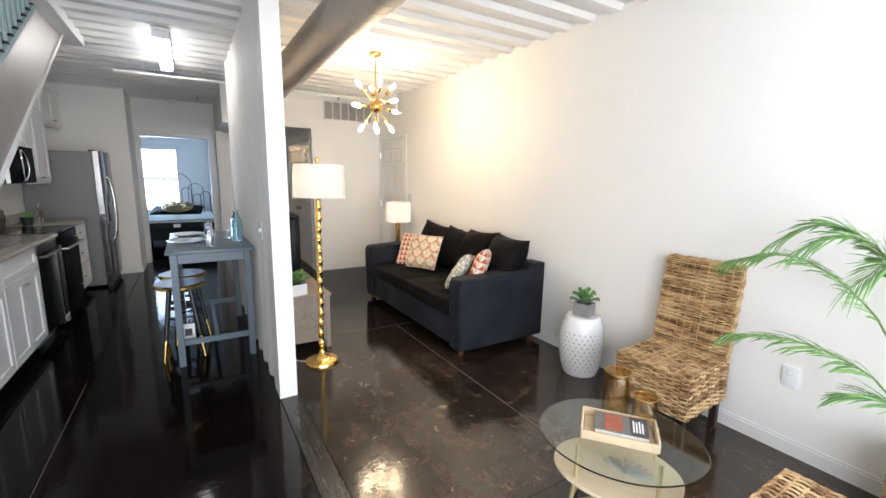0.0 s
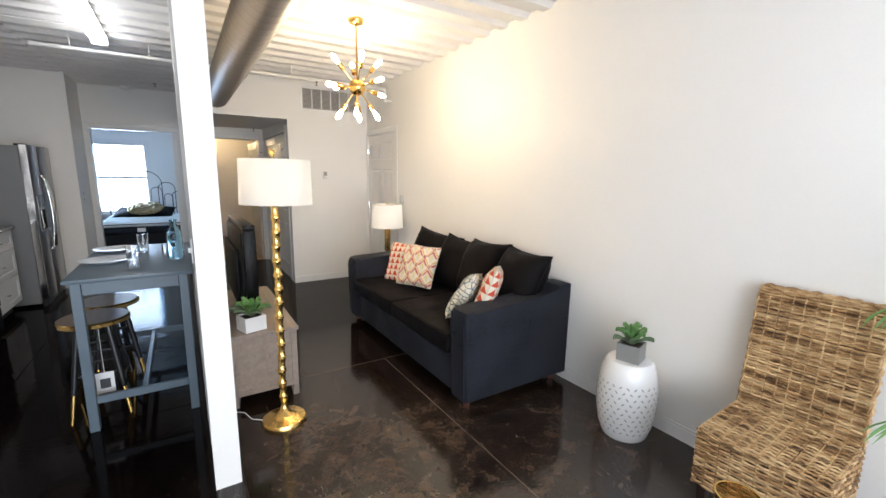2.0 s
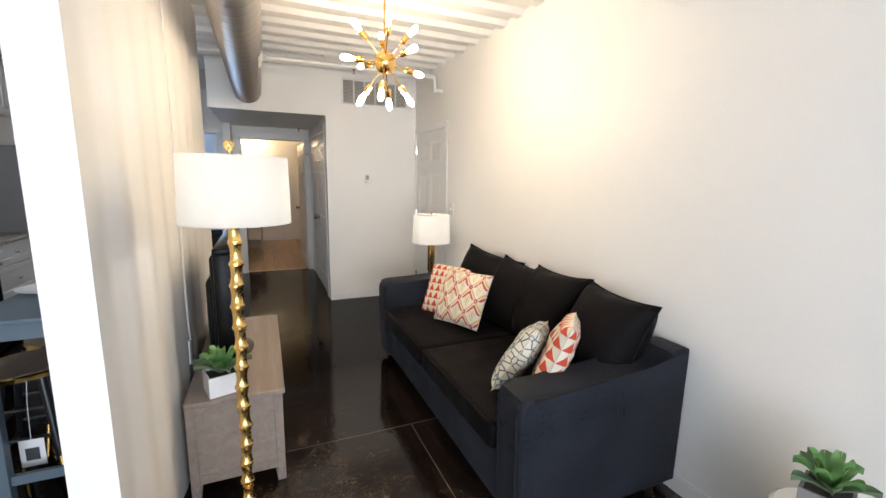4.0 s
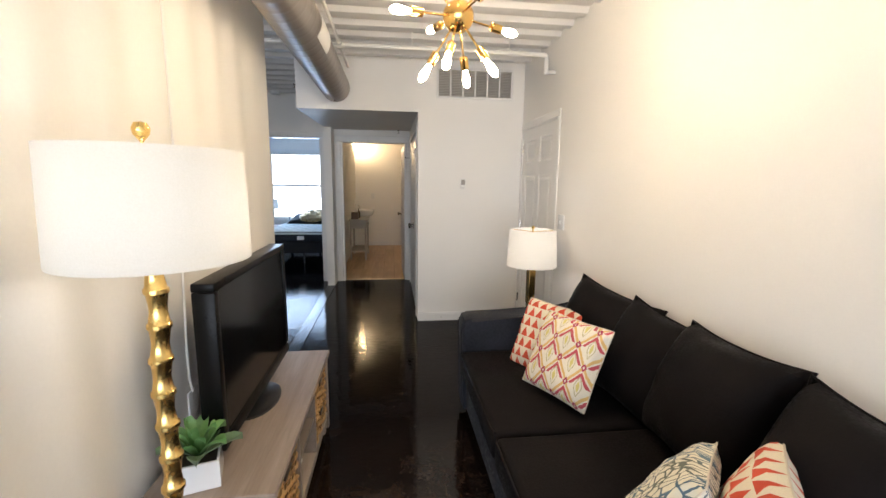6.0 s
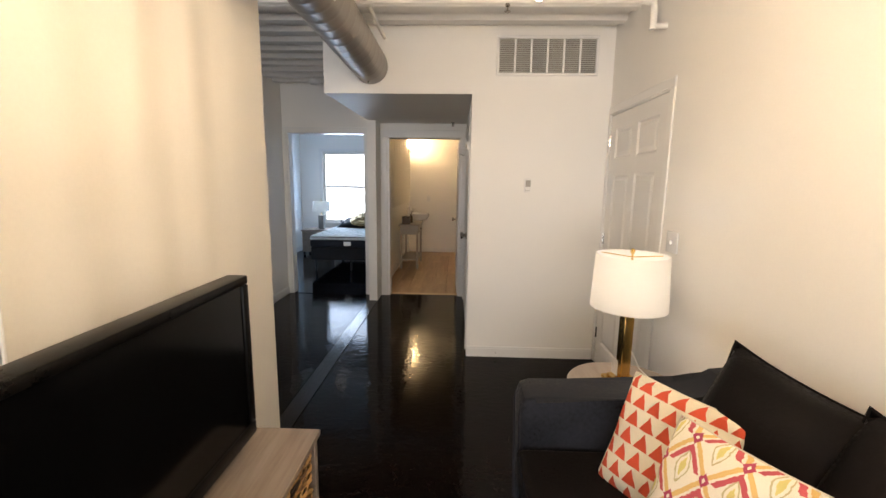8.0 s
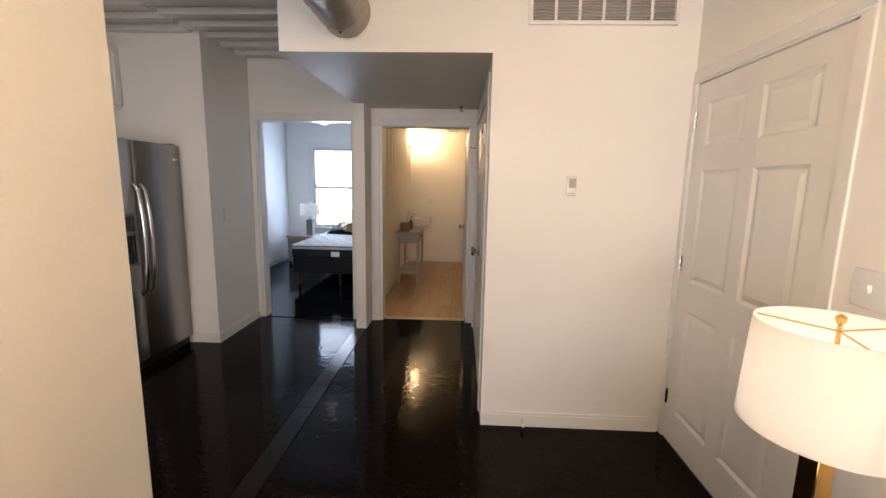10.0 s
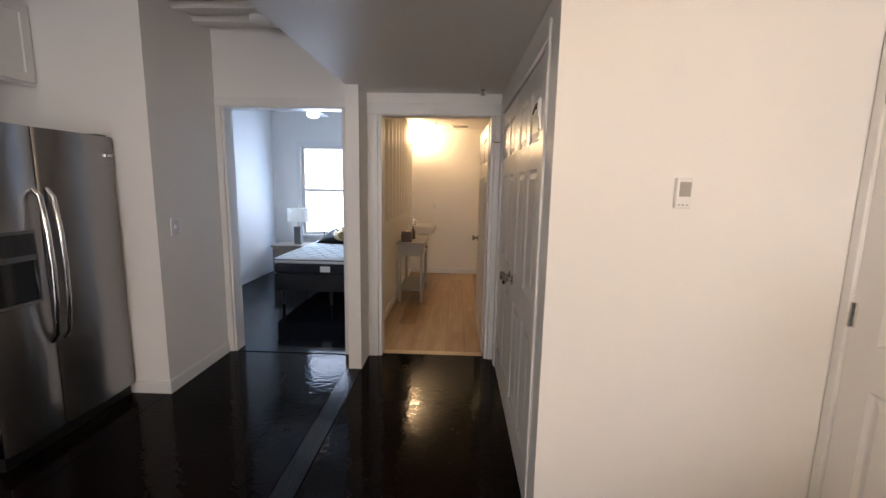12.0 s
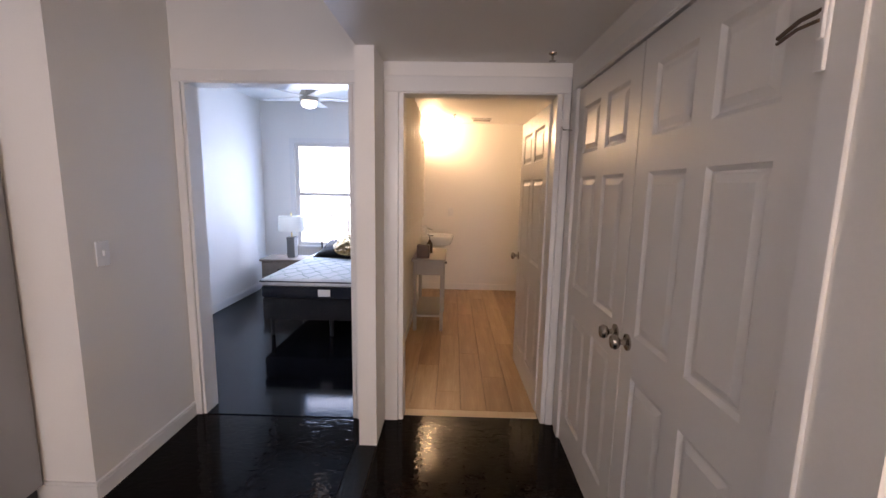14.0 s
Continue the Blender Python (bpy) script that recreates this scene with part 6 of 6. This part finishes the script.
for x, y in ((0.325, 3.74), (0.338, 4.34)):
    g = thing("drinking_glass", pose(x, y, TZ), "tall cut clear drinking glass on the bar table", "glass", "glasses on the bar table")
    part("wall", lathe(bmesh.new(), [(0.030, 0), (0.031, 0.004), (0.036, 0.135), (0.0335, 0.135), (0.029, 0.012), (0.0, 0.012)], segs=16, caps=False), M_GLASS, g)
b = thing("glass_bottle", pose(0.540, 3.965, TZ), "pale blue glass bottle on the bar table", "bottle")
part("body", lathe(bmesh.new(), [(0.044, 0), (0.048, 0.006), (0.048, 0.15), (0.042, 0.19), (0.022, 0.225), (0.019, 0.255), (0.023, 0.26), (0.023, 0.268), (0.016, 0.268), (0.015, 0.225), (0.037, 0.185), (0.043, 0.15), (0.043, 0.010), (0.0, 0.010)], segs=28, caps=False), M_BLUEGLASS, b)
g = thing("small_glass", pose(0.487, 4.17, TZ), "small clear tumbler beside the blue bottle", "glass")
part("wall", lathe(bmesh.new(), [(0.028, 0), (0.029, 0.004), (0.031, 0.075), (0.0285, 0.075), (0.026, 0.010), (0.0, 0.010)], segs=20, caps=False), M_GLASS, g)
# ---- coffee table and palm ----
CT = (1.773, 0.955)


def oval(bm, rx, ry, z0, z1, segs=64, bev=0.003):
    lathe(bm, [(1 - bev / rx, z0), (1, z0 + bev), (1, z1 - bev), (1 - bev / rx, z1)], segs=segs)
    for v in bm.verts:
        v.co.x *= rx
        v.co.y *= ry
    return bm


def coffee_table():
    t = thing("coffee_table", pose(CT[0], CT[1], 0, 0, 0, -55) @ Matrix.Diagonal((1.085, 1.085, 0.804, 1)), "oval glass coffee table with a pale wooden shelf", "table")
    part("glass_top", oval(bmesh.new(), 0.32, 0.285, 0.440, 0.450), M_TABLEGLASS, t, "clear glass oval top")
    part("shelf", oval(bmesh.new(), 0.25, 0.20, 0.225, 0.245), M_LIGHTWOOD, t, "pale wooden oval shelf")
    for k in range(4):
        a = radians(45 + k * 90)
        x, y = 0.212 * math.cos(a), 0.178 * math.sin(a)
        leg = part("leg", tube(bmesh.new(), [(x * 1.12, y * 1.12, 0), (x, y, 0.225), (x * 0.98, y * 0.98, 0.439)], 0.008, 8), M_CREAMROD, t, "cream-gold metal rod leg")
        a2 = radians(45 + (k + 1) * 90)
        x2, y2 = 0.212 * math.cos(a2), 0.178 * math.sin(a2)
        part("brace", tube(bmesh.new(), [(x * 1.08, y * 1.08, 0.10), ((x + x2) * 0.40, (y + y2) * 0.40, 0.19), (x2 * 1.08, y2 * 1.08, 0.10)], 0.005, 6), M_CREAMROD, leg)
    return t


coffee_table()
GZ = 0.362
tr = thing("serving_tray", pose(1.777, 0.963, GZ, 0, 0, -52) @ Matrix.Diagonal((0.93, 0.93, 1, 1)), "pale wooden tray on the glass table", "tray")
bm = cube(-0.155, -0.10, 0, 0.155, 0.10, 0.008)
part("bottom", bm, M_LIGHTWOOD, tr)
for q, w in ((((-0.165, -0.112), (0.165, -0.112)), (0, 0.010)), (((-0.165, 0.102), (0.165, 0.102)), (0, 0.010))):
    part("side", prism(bmesh.new(), [(q[0][1] + (0.012 if q[0][1] < 0 else -0.0), 0.0), (q[0][1] + (0.022 if q[0][1] < 0 else 0.010) - (0.01 if q[0][1] > 0 else 0), 0.0), (q[0][1] + 0.010, 0.045), (q[0][1], 0.045)], "x", -0.165, 0.165), M_LIGHTWOOD, tr)
for s in (-1, 1):
    part("end", cube(s * 0.165 - 0.005, -0.10, 0, s * 0.165 + 0.005, 0.10, 0.052, 0.003), M_LIGHTWOOD, tr)
bk = thing("book", pose(1.783, 0.955, GZ + 0.020, 4, 0, -52), "paperback book with a dark printed cover in the tray", "book")
part("pages", cube(-0.108, -0.066, 0.004, 0.106, 0.066, 0.028), M_PAPER, bk)
cv = part("cover", box(cube(-0.11, -0.068, 0.028, 0.108, 0.068, 0.031), -0.11, -0.068, 0.001, 0.108, 0.068, 0.0035), M_PRINTGREY, bk, "grey printed cover")
part("picture", cube(-0.07, -0.058, 0.0312, 0.005, 0.055, 0.0318), M_BOOKRED, cv)
part("band", cube(0.035, -0.066, 0.0312, 0.105, 0.066, 0.0320), M_PRINT, cv)
for k in range(4):
    part("lettering", cube(0.046 + k * 0.012, -0.045, 0.0322, 0.053 + k * 0.012, 0.040 - 0.01 * (k % 2), 0.0326), M_PAPER, cv)
ptb = thing("paper_fan", pose(1.757, 0.900, 0.197, 0, 0, 20), "small stack of dried palm stems on the lower shelf", "decor")
for k in range(9):
    a = radians(-70 + k * 17)
    bm = tube(bmesh.new(), [(0, 0, 0.006), (0.05 * math.cos(a), 0.05 * math.sin(a), 0.008), (0.12 * math.cos(a), 0.12 * math.sin(a), 0.007)], [0.003, 0.007, 0.005], 6, 0.4)
    part("stem", bm, M_GREYPAINT, ptb)
for x, y, r, h in ((1.935, 1.095, 0.063, 0.205), (1.960, 0.962, 0.056, 0.130)):
    v = thing("glass_vase", pose(x, y, GZ), "amber lustre glass cylinder vase on the coffee table", "vase", "amber vases")
    part("wall", lathe(bmesh.new(), [(r, 0), (r, h), (r - 0.004, h), (r - 0.004, 0.008), (0.0, 0.008)], segs=40, caps=False), M_LUSTRE, v, "silvery lustre glass wall")
    part("lining", lathe(bmesh.new(), [(r - 0.0055, 0.010), (r - 0.0055, h - 0.002)], segs=40, caps=False), M_LINING, v, "translucent amber lining")
    part("gilt_rim", lathe(bmesh.new(), [(r + 0.0006, h - 0.003), (r + 0.0006, h + 0.001), (r - 0.0046, h + 0.001), (r - 0.0046, h - 0.003)], segs=40, caps=False), M_BRASS, v)


def palm(m):
    p = thing("potted_palm", m, "green areca palm in a woven basket pot", "plant")
    pot = part("pot", lathe(bmesh.new(), [(0.115, 0), (0.135, 0.05), (0.145, 0.20), (0.140, 0.335), (0.132, 0.335), (0.134, 0.29)], segs=32), M_CORE, p)
    bm = bmesh.new()
    for k in range(24):
        z = 0.010 + k * 0.0135
        r = 0.118 + 0.028 * math.sin(min(1, z / 0.22) * 1.57) - max(0, z - 0.22) * 0.05
        tube(bm, [((r + 0.003 * (1 if (i + k) % 2 else -1)) * math.cos(i * 0.19635), (r + 0.003 * (1 if (i + k) % 2 else -1)) * math.sin(i * 0.19635), z) for i in range(33)], 0.007, 5)
    tagged(part("weave", bm, M_RATTAN, pot), kind="stuff")
    part("rim", lathe(bmesh.new(), [(0.140, 0.325), (0.150, 0.330), (0.150, 0.345), (0.138, 0.348), (0.132, 0.335)], segs=32), M_DARKWOOD, pot)
    part("soil", lathe(bmesh.new(), [(0.133, 0.285), (0.0, 0.295)], segs=24, caps=False), M_SOIL, pot)
    rnd = random.Random(11)
    fronds = [(100, 0.80, 0.72, 0.10), (112, 0.62, 0.92, 0.16), (128, 0.55, 0.86, 0.10), (104, 0.74, 0.30, 0.06), (150, 0.50, 0.80, 0.16), (108, 0.30, 0.10, 0.02), (190, 0.50, 0.66, 0.18), (215, 0.50, 0.75, 0.2),
              (240, 0.45, 0.62, 0.2), (265, 0.42, 0.85, 0.14), (170, 0.34, 0.95, 0.06), (290, 0.20, 0.80, 0.10)]
    for ang, reach, rise, droop in fronds:
        a = radians(ang)
        d = Vector((math.cos(a), math.sin(a), 0))
        pts = []
        for i in range(15):
            t = i / 14
            pts.append(d * (0.02 + reach * t ** 1.15) + Vector((0, 0, 0.30 + 0.17 * min(1.0, t * 3) + rise * math.sin(min(1.0, t * 1.05) * 1.75) - droop * t ** 3)))
        f = part("frond", tube(bmesh.new(), pts, [0.006 - 0.0045 * i / 14 for i in range(15)], 6), M_STALK, p)
        bm = bmesh.new()
        for i in range(30):
            t = 0.34 + 0.66 * i / 29
            k = min(13, int(t * 14))
            base = pts[k].lerp(pts[k + 1], t * 14 - k) if k < 14 else pts[14]
            ax = (pts[k + 1] - pts[k]).normalized()
            side = ax.cross(Vector((0, 0, 1))).normalized()
            for s in (-1, 1):
                ln = (0.21 - 0.13 * abs(t - 0.55) * 2) * rnd.uniform(0.75, 1.1)
                out = (side * s * (0.85 - 0.45 * t) + ax * (0.65 + 0.5 * t) + Vector((0, 0, 0.22 - 0.25 * rnd.random()))).normalized()
                wv = ax * 0.0075 * rnd.uniform(0.8, 1.2)
                hang = Vector((0, 0, -0.055 * rnd.uniform(0.4, 1.7)))
                fold = Vector((0, 0, 0.003))
                vs = []
                for q, wd in ((0.0, 0.35), (0.35, 1.0), (0.70, 0.8), (1.0, 0.08)):
                    c_ = base + out * ln * q + hang * q * q
                    vs.append((bm.verts.new(c_ - wv * wd), bm.verts.new(c_ + fold * wd), bm.verts.new(c_ + wv * wd)))
                for u, w in zip(vs, vs[1:]):
                    bm.faces.new((u[0], u[1], w[1], w[0]))
                    bm.faces.new((u[1], u[2], w[2], w[1]))
        tagged(part("blade", bm, M_PALM, f), kind="stuff")
    return p


palm(pose(2.76, 0.16, 0))

# ---- bedroom ----


def bed():
    b = thing("bed", Matrix(), "bare quilted mattress on a black box spring with arched metal headboard", "bed")
    x0, x1, y0, y1 = -0.69, 0.63, 9.80, 11.72
    part("box_spring", cube(x0 + 0.01, y0 + 0.01, 0.19, x1 - 0.01, y1, 0.41, 0.02, 2), M_BLACKCLOTH, b)
    m = part("mattress", cube(x0, y0, 0.412, x1, y1, 0.53, 0.03, 3), M_NAVYTICK, b, "dark blue mattress border")
    top = part("pillow_top", cube(x0, y0, 0.532, x1, y1, 0.605, 0.03, 4), M_MATTRESS, m, "white quilted pillow top")
    part("tape", tube(bmesh.new(), [(x0, y0 + 0.03, 0.580), (x0, y0, 0.580), (x1, y0, 0.580), (x1, y0 + 0.03, 0.580)], 0.006, 6), M_NAVYTICK, m)
    bm = bmesh.new()
    for k in range(-8, 16):
        for s in (1, -1):
            pts = []
            for i in range(40):
                y = y0 + 0.04 + i * (y1 - y0 - 0.08) / 39
                x = x0 + k * 0.19 + s * (y - y0) * 0.62 + 0.018 * math.sin(i * 1.3) + (0 if s > 0 else 0.3)
                if x0 + 0.03 < x < x1 - 0.03:
                    pts.append((x, y, 0.6055))
            if len(pts) > 2:
                tube(bm, pts, 0.0035, 4)
    tagged(part("stitching", bm, M_QUILT, m), kind="stuff")
    t = part("label", cube(-0.12, y0 - 0.004, 0.44, 0.0, y0 - 0.002, 0.51), M_PAPER, m, "white care label")
    for x in (x0 + 0.06, x1 - 0.06, (x0 + x1) / 2):
        for y in (y0 + 0.12, y1 - 0.12):
            part("leg", tube(bmesh.new(), [(x, y, 0), (x, y, 0.20)], [0.016, 0.024], 10), M_BLACK, b)
    hb = part("headboard", tube(bmesh.new(), [(x0, y1 + 0.03, 0.0), (x0, y1 + 0.03, 0.98)], 0.011, 8), M_BLACK, b, "black arched metal headboard")
    def arch(cx, r, z):
        pts = [(cx - r, y1 + 0.03, 0.55)] + [(cx - r * math.cos(i * 0.19635), y1 + 0.03, z + r * math.sin(i * 0.19635)) for i in range(17)] + [(cx + r, y1 + 0.03, 0.55)]
        part("arch", tube(bmesh.new(), pts, 0.007, 6), M_BLACK, hb)
    xm = (x0 + x1) / 2
    arch(xm, 0.28, 1.24)
    for s in (-1, 1):
        arch(xm + s * 0.36, 0.155, 1.13)
        arch(xm + s * 0.56, 0.10, 0.99)
        arch(xm + s * 0.17, 0.10, 1.08)
        arch(xm + s * 0.38, 0.075, 0.96)
    part("post", tube(bmesh.new(), [(x1, y1 + 0.03, 0.0), (x1, y1 + 0.03, 0.98)], 0.011, 8), M_BLACK, hb)
    part("rail", tube(bmesh.new(), [(x0, y1 + 0.03, 0.56), (x1, y1 + 0.03, 0.56)], 0.010, 8), M_BLACK, hb)


bed()
bp = thing("bed_pillow", facing((-0.07, 11.25, 0.672), (-0.05, -0.30, 0.95), 0), "black bed pillow propped on the mattress", "pillow")
part("cover", cushion_mesh(1.06, 0.56, 0.15, 0.06), M_CUSH, bp)
sp = thing("sequin_pillow", facing((-0.05, 11.22, 0.765), (-0.05, -0.34, 0.94), 0), "round gold sequinned cushion on the bed", "pillow")
bm = lathe(bmesh.new(), [(0.0, -0.045), (0.17, -0.040), (0.28, -0.020), (0.315, 0.0), (0.28, 0.020), (0.17, 0.040), (0.0, 0.045)], segs=40, caps=False)
bmesh.ops.transform(bm, matrix=pose(0, 0, 0, 90), verts=bm.verts)
part("cover", bm, M_SEQUIN, sp)
bm = bmesh.new()
for k in range(260):
    a, r = k * 2.39996, 0.30 * math.sqrt(k / 260)
    bmesh.ops.create_circle(bm, cap_ends=True, segments=8, radius=0.022, matrix=Matrix.Translation((r * math.cos(a), -0.052 + 0.36 * r * r, r * math.sin(a))) @ pose(0, 0, 0, 75 + random.uniform(-22, 22), random.uniform(-25, 25), 0))
tagged(part("sequins", bm, M_SEQUIN, sp), kind="stuff")

ns = thing("nightstand", Matrix(), "pale grey-brown wooden nightstand", "nightstand")
part("body", cube(-1.40, 11.36, 0.06, -0.86, 11.74, 0.485, 0.004), M_CONSOLE, ns)
part("top", cube(-1.42, 11.34, 0.487, -0.84, 11.76, 0.515, 0.004), M_CONSOLE, ns)
for z in (0.10, 0.295):
    d = part("drawer_front", cube(-1.385, 11.345, z, -0.875, 11.359, z + 0.175, 0.003), M_CONSOLE, ns)
    part("pull", cube(-1.17, 11.325, z + 0.08, -1.09, 11.345, z + 0.095, 0.003), M_BLACK, d)
for x in (-1.39, -0.91):
    for y in (11.37, 11.69):
        part("leg", cube(x, y, 0, x + 0.04, y + 0.04, 0.06), M_DARKWOOD, ns)
nl = thing("table_lamp", pose(-1.05, 11.56, 0.515), "grey column bedside lamp with pale shade", "lamp")
part("base", box(cube(-0.055, -0.055, 0, 0.055, 0.055, 0.26, 0.006), -0.06, -0.06, 0.26, 0.06, 0.06, 0.285, 0.004), M_CEMENT, nl)
part("stem", tube(bmesh.new(), [(0, 0, 0.285), (0, 0, 0.62)], 0.007, 8), M_BRASS, nl)
part("shade", lathe(bmesh.new(), [(0.175, 0.37), (0.165, 0.575), (0.162, 0.575), (0.172, 0.37)], segs=40, caps=False), M_SHADE, nl, "pale drum shade")


def ceiling_fan():
    f = thing("ceiling_fan", pose(-0.48, 10.75, ZC), "white ceiling fan with a light and pull chains", "fan")
    part("rod", tube(bmesh.new(), [(0, 0, 0), (0, 0, -0.12)], 0.012, 10), M_NICKEL, f)
    part("motor", lathe(bmesh.new(), [(0.05, -0.25), (0.10, -0.24), (0.105, -0.17), (0.08, -0.12), (0.03, -0.11)], segs=28), M_NICKEL, f)
    part("light", lathe(bmesh.new(), [(0.03, -0.315), (0.075, -0.30), (0.085, -0.27), (0.085, -0.25)], segs=28), M_FANLIGHT, f, "lit glass bowl")
    for k in range(5):
        a = radians(20 + k * 72)
        bm = cube(0.12, -0.055, -0.205, 0.60, 0.055, -0.197, 0.003)
        bmesh.ops.transform(bm, matrix=pose(0, 0, 0, 0, 0, math.degrees(a)), verts=bm.verts)
        part("blade", bm, M_TRIM, f)
    for x in (-0.07, 0.07):
        part("pull_chain", tube(bmesh.new(), [(x, -0.06, -0.25), (x, -0.06, -0.52)], 0.003, 6), M_PAPER, f)
    return f


ceiling_fan()

# ---- bathroom ----
bm = bmesh.new()
pts_out = []
y = YB + 0.12
while y < 11.95:
    for f_, d in ((0.0, 0), (0.25, 0), (0.42, 0.034), (0.75, 0.034), (0.92, 0)):
        if y + f_ * 0.27 < 11.98:
            pts_out.append((0.722 + d, y + f_ * 0.27))
    y += 0.27
prism(bm, pts_out + [(0.721, 11.98), (0.7205, YB + 0.12)], "z", 1.10, 2.42)
setting("wall_bathroom_ribs", bm, M_STEELWALL, "white painted corrugated steel on the bathroom wall", "wall")

vt = thing("console_table", Matrix(), "grey painted narrow bathroom table with a lower shelf", "table")
x0, x1, y0, y1, h = 0.775, 1.09, 10.13, 10.88, 0.775
part("top", cube(x0 - 0.02, y0 - 0.02, h - 0.025, x1 + 0.02, y1 + 0.02, h, 0.004), M_GREYPAINT, vt)
part("apron", cube(x0 + 0.01, y0 + 0.01, h - 0.17, x1 - 0.01, y1 - 0.01, h - 0.026), M_GREYPAINT, vt)
dr = part("drawer_front", cube(x1 - 0.009, y0 + 0.05, h - 0.155, x1 + 0.004, y1 - 0.05, h - 0.04, 0.003), M_GREYPAINT, vt)
part("knob", tube(bmesh.new(), [(x1 + 0.004, (y0 + y1) / 2, h - 0.10), (x1 + 0.03, (y0 + y1) / 2, h - 0.10)], 0.012, 10), M_BLACK, dr)
for x in (x0, x1 - 0.035):
    for y in (y0, y1 - 0.035):
        part("leg", cube(x, y, 0, x + 0.035, y + 0.035, h - 0.026, 0.003), M_GREYPAINT, vt)
part("shelf", cube(x0 + 0.005, y0 + 0.005, 0.155, x1 - 0.005, y1 - 0.005, 0.178, 0.003), M_GREYPAINT, vt)
tbx = thing("tissue_box", pose(0.87, 10.25, h), "dark brown square tissue box on the bathroom table", "box")
part("body", cube(-0.065, -0.065, 0, 0.065, 0.065, 0.135, 0.005), M_BRONZE, tbx)
part("slot", cube(-0.03, -0.008, 0.1352, 0.03, 0.008, 0.137), M_PAPER, tbx)
so = thing("soap_dispenser", pose(0.92, 10.55, h), "brown soap bottle with black pump", "bottle")
part("body", lathe(bmesh.new(), [(0.030, 0), (0.032, 0.01), (0.032, 0.11), (0.014, 0.135), (0.014, 0.15)], segs=18), M_BRONZE, so)
part("pump", tube(bmesh.new(), [(0, 0, 0.15), (0, 0, 0.195), (0.04, 0, 0.198)], 0.006, 8), M_BLACK, so)
bs = thing("wash_basin", pose(0.76, 11.42, -0.04), "white wall-hung oval basin with chrome tap", "basin")
bm = lathe(bmesh.new(), [(0.10, 0.78), (0.17, 0.80), (0.205, 0.86), (0.215, 0.915), (0.205, 0.925), (0.185, 0.915), (0.15, 0.85), (0.0, 0.83)], (0.215, 0, 0), 36, caps=False)
box(bm, 0.0, -0.14, 0.80, 0.10, 0.14, 0.92, 0.02, 2)
part("bowl", bm, M_CERAMIC, bs)
part("tap", tube(bmesh.new(), [(0.045, 0, 0.92), (0.045, 0, 0.99), (0.07, 0, 1.01), (0.14, 0, 0.985)], 0.012, 10), M_CHROME, bs)
part("lever", tube(bmesh.new(), [(0.045, 0, 1.0), (0.02, 0.0, 1.035), (0.05, 0, 1.045)], 0.008, 8), M_CHROME, bs)
tp = thing("paper_towel", pose(0.81, 11.32, 0.882), "white upright paper roll beside the basin", "paper")
part("roll", lathe(bmesh.new(), [(0.03, 0.0), (0.035, 0.005), (0.035, 0.13), (0.03, 0.135)], segs=18), M_PAPER, tp)
sc = thing("wall_sconce", pose(0.745, 11.66, 2.14), "lit bathroom wall light with a frosted shade", "sconce")
part("bracket", cube(0, -0.05, -0.05, 0.02, 0.05, 0.05, 0.006), M_NICKEL, sc)
part("shade", lathe(bmesh.new(), [(0.030, -0.05), (0.045, -0.045), (0.055, 0.06), (0.051, 0.06), (0.040, -0.04)], (0.115, 0, 0), 24, caps=False), M_SHADE, sc)
part("arm", tube(bmesh.new(), [(0.02, 0, 0), (0.07, 0, -0.02), (0.115, 0, -0.05)], 0.008, 8), M_NICKEL, sc)
part("bulb", tube(bmesh.new(), [(0.115, 0, -0.03), (0.115, 0, -0.01), (0.115, 0, 0.02), (0.115, 0, 0.055), (0.115, 0, 0.072)], [0.012, 0.018, 0.030, 0.026, 0.004], 14), M_SCONCE, sc, "lit warm bulb")
bv = thing("bath_vent", pose(1.52, 11.66, 2.42), "small white ceiling vent in the bathroom", "vent")
part("vent_frame", box(box(cube(-0.13, -0.13, -0.012, 0.13, -0.10, 0), -0.13, 0.10, -0.012, 0.13, 0.13, 0), -0.13, -0.10, -0.012, -0.10, 0.10, 0), M_TRIM, bv)
for k in range(5):
    part("slat", cube(-0.10, -0.095 + k * 0.042, -0.010, 0.13, -0.070 + k * 0.042, -0.004), M_GREYPAINT, bv)
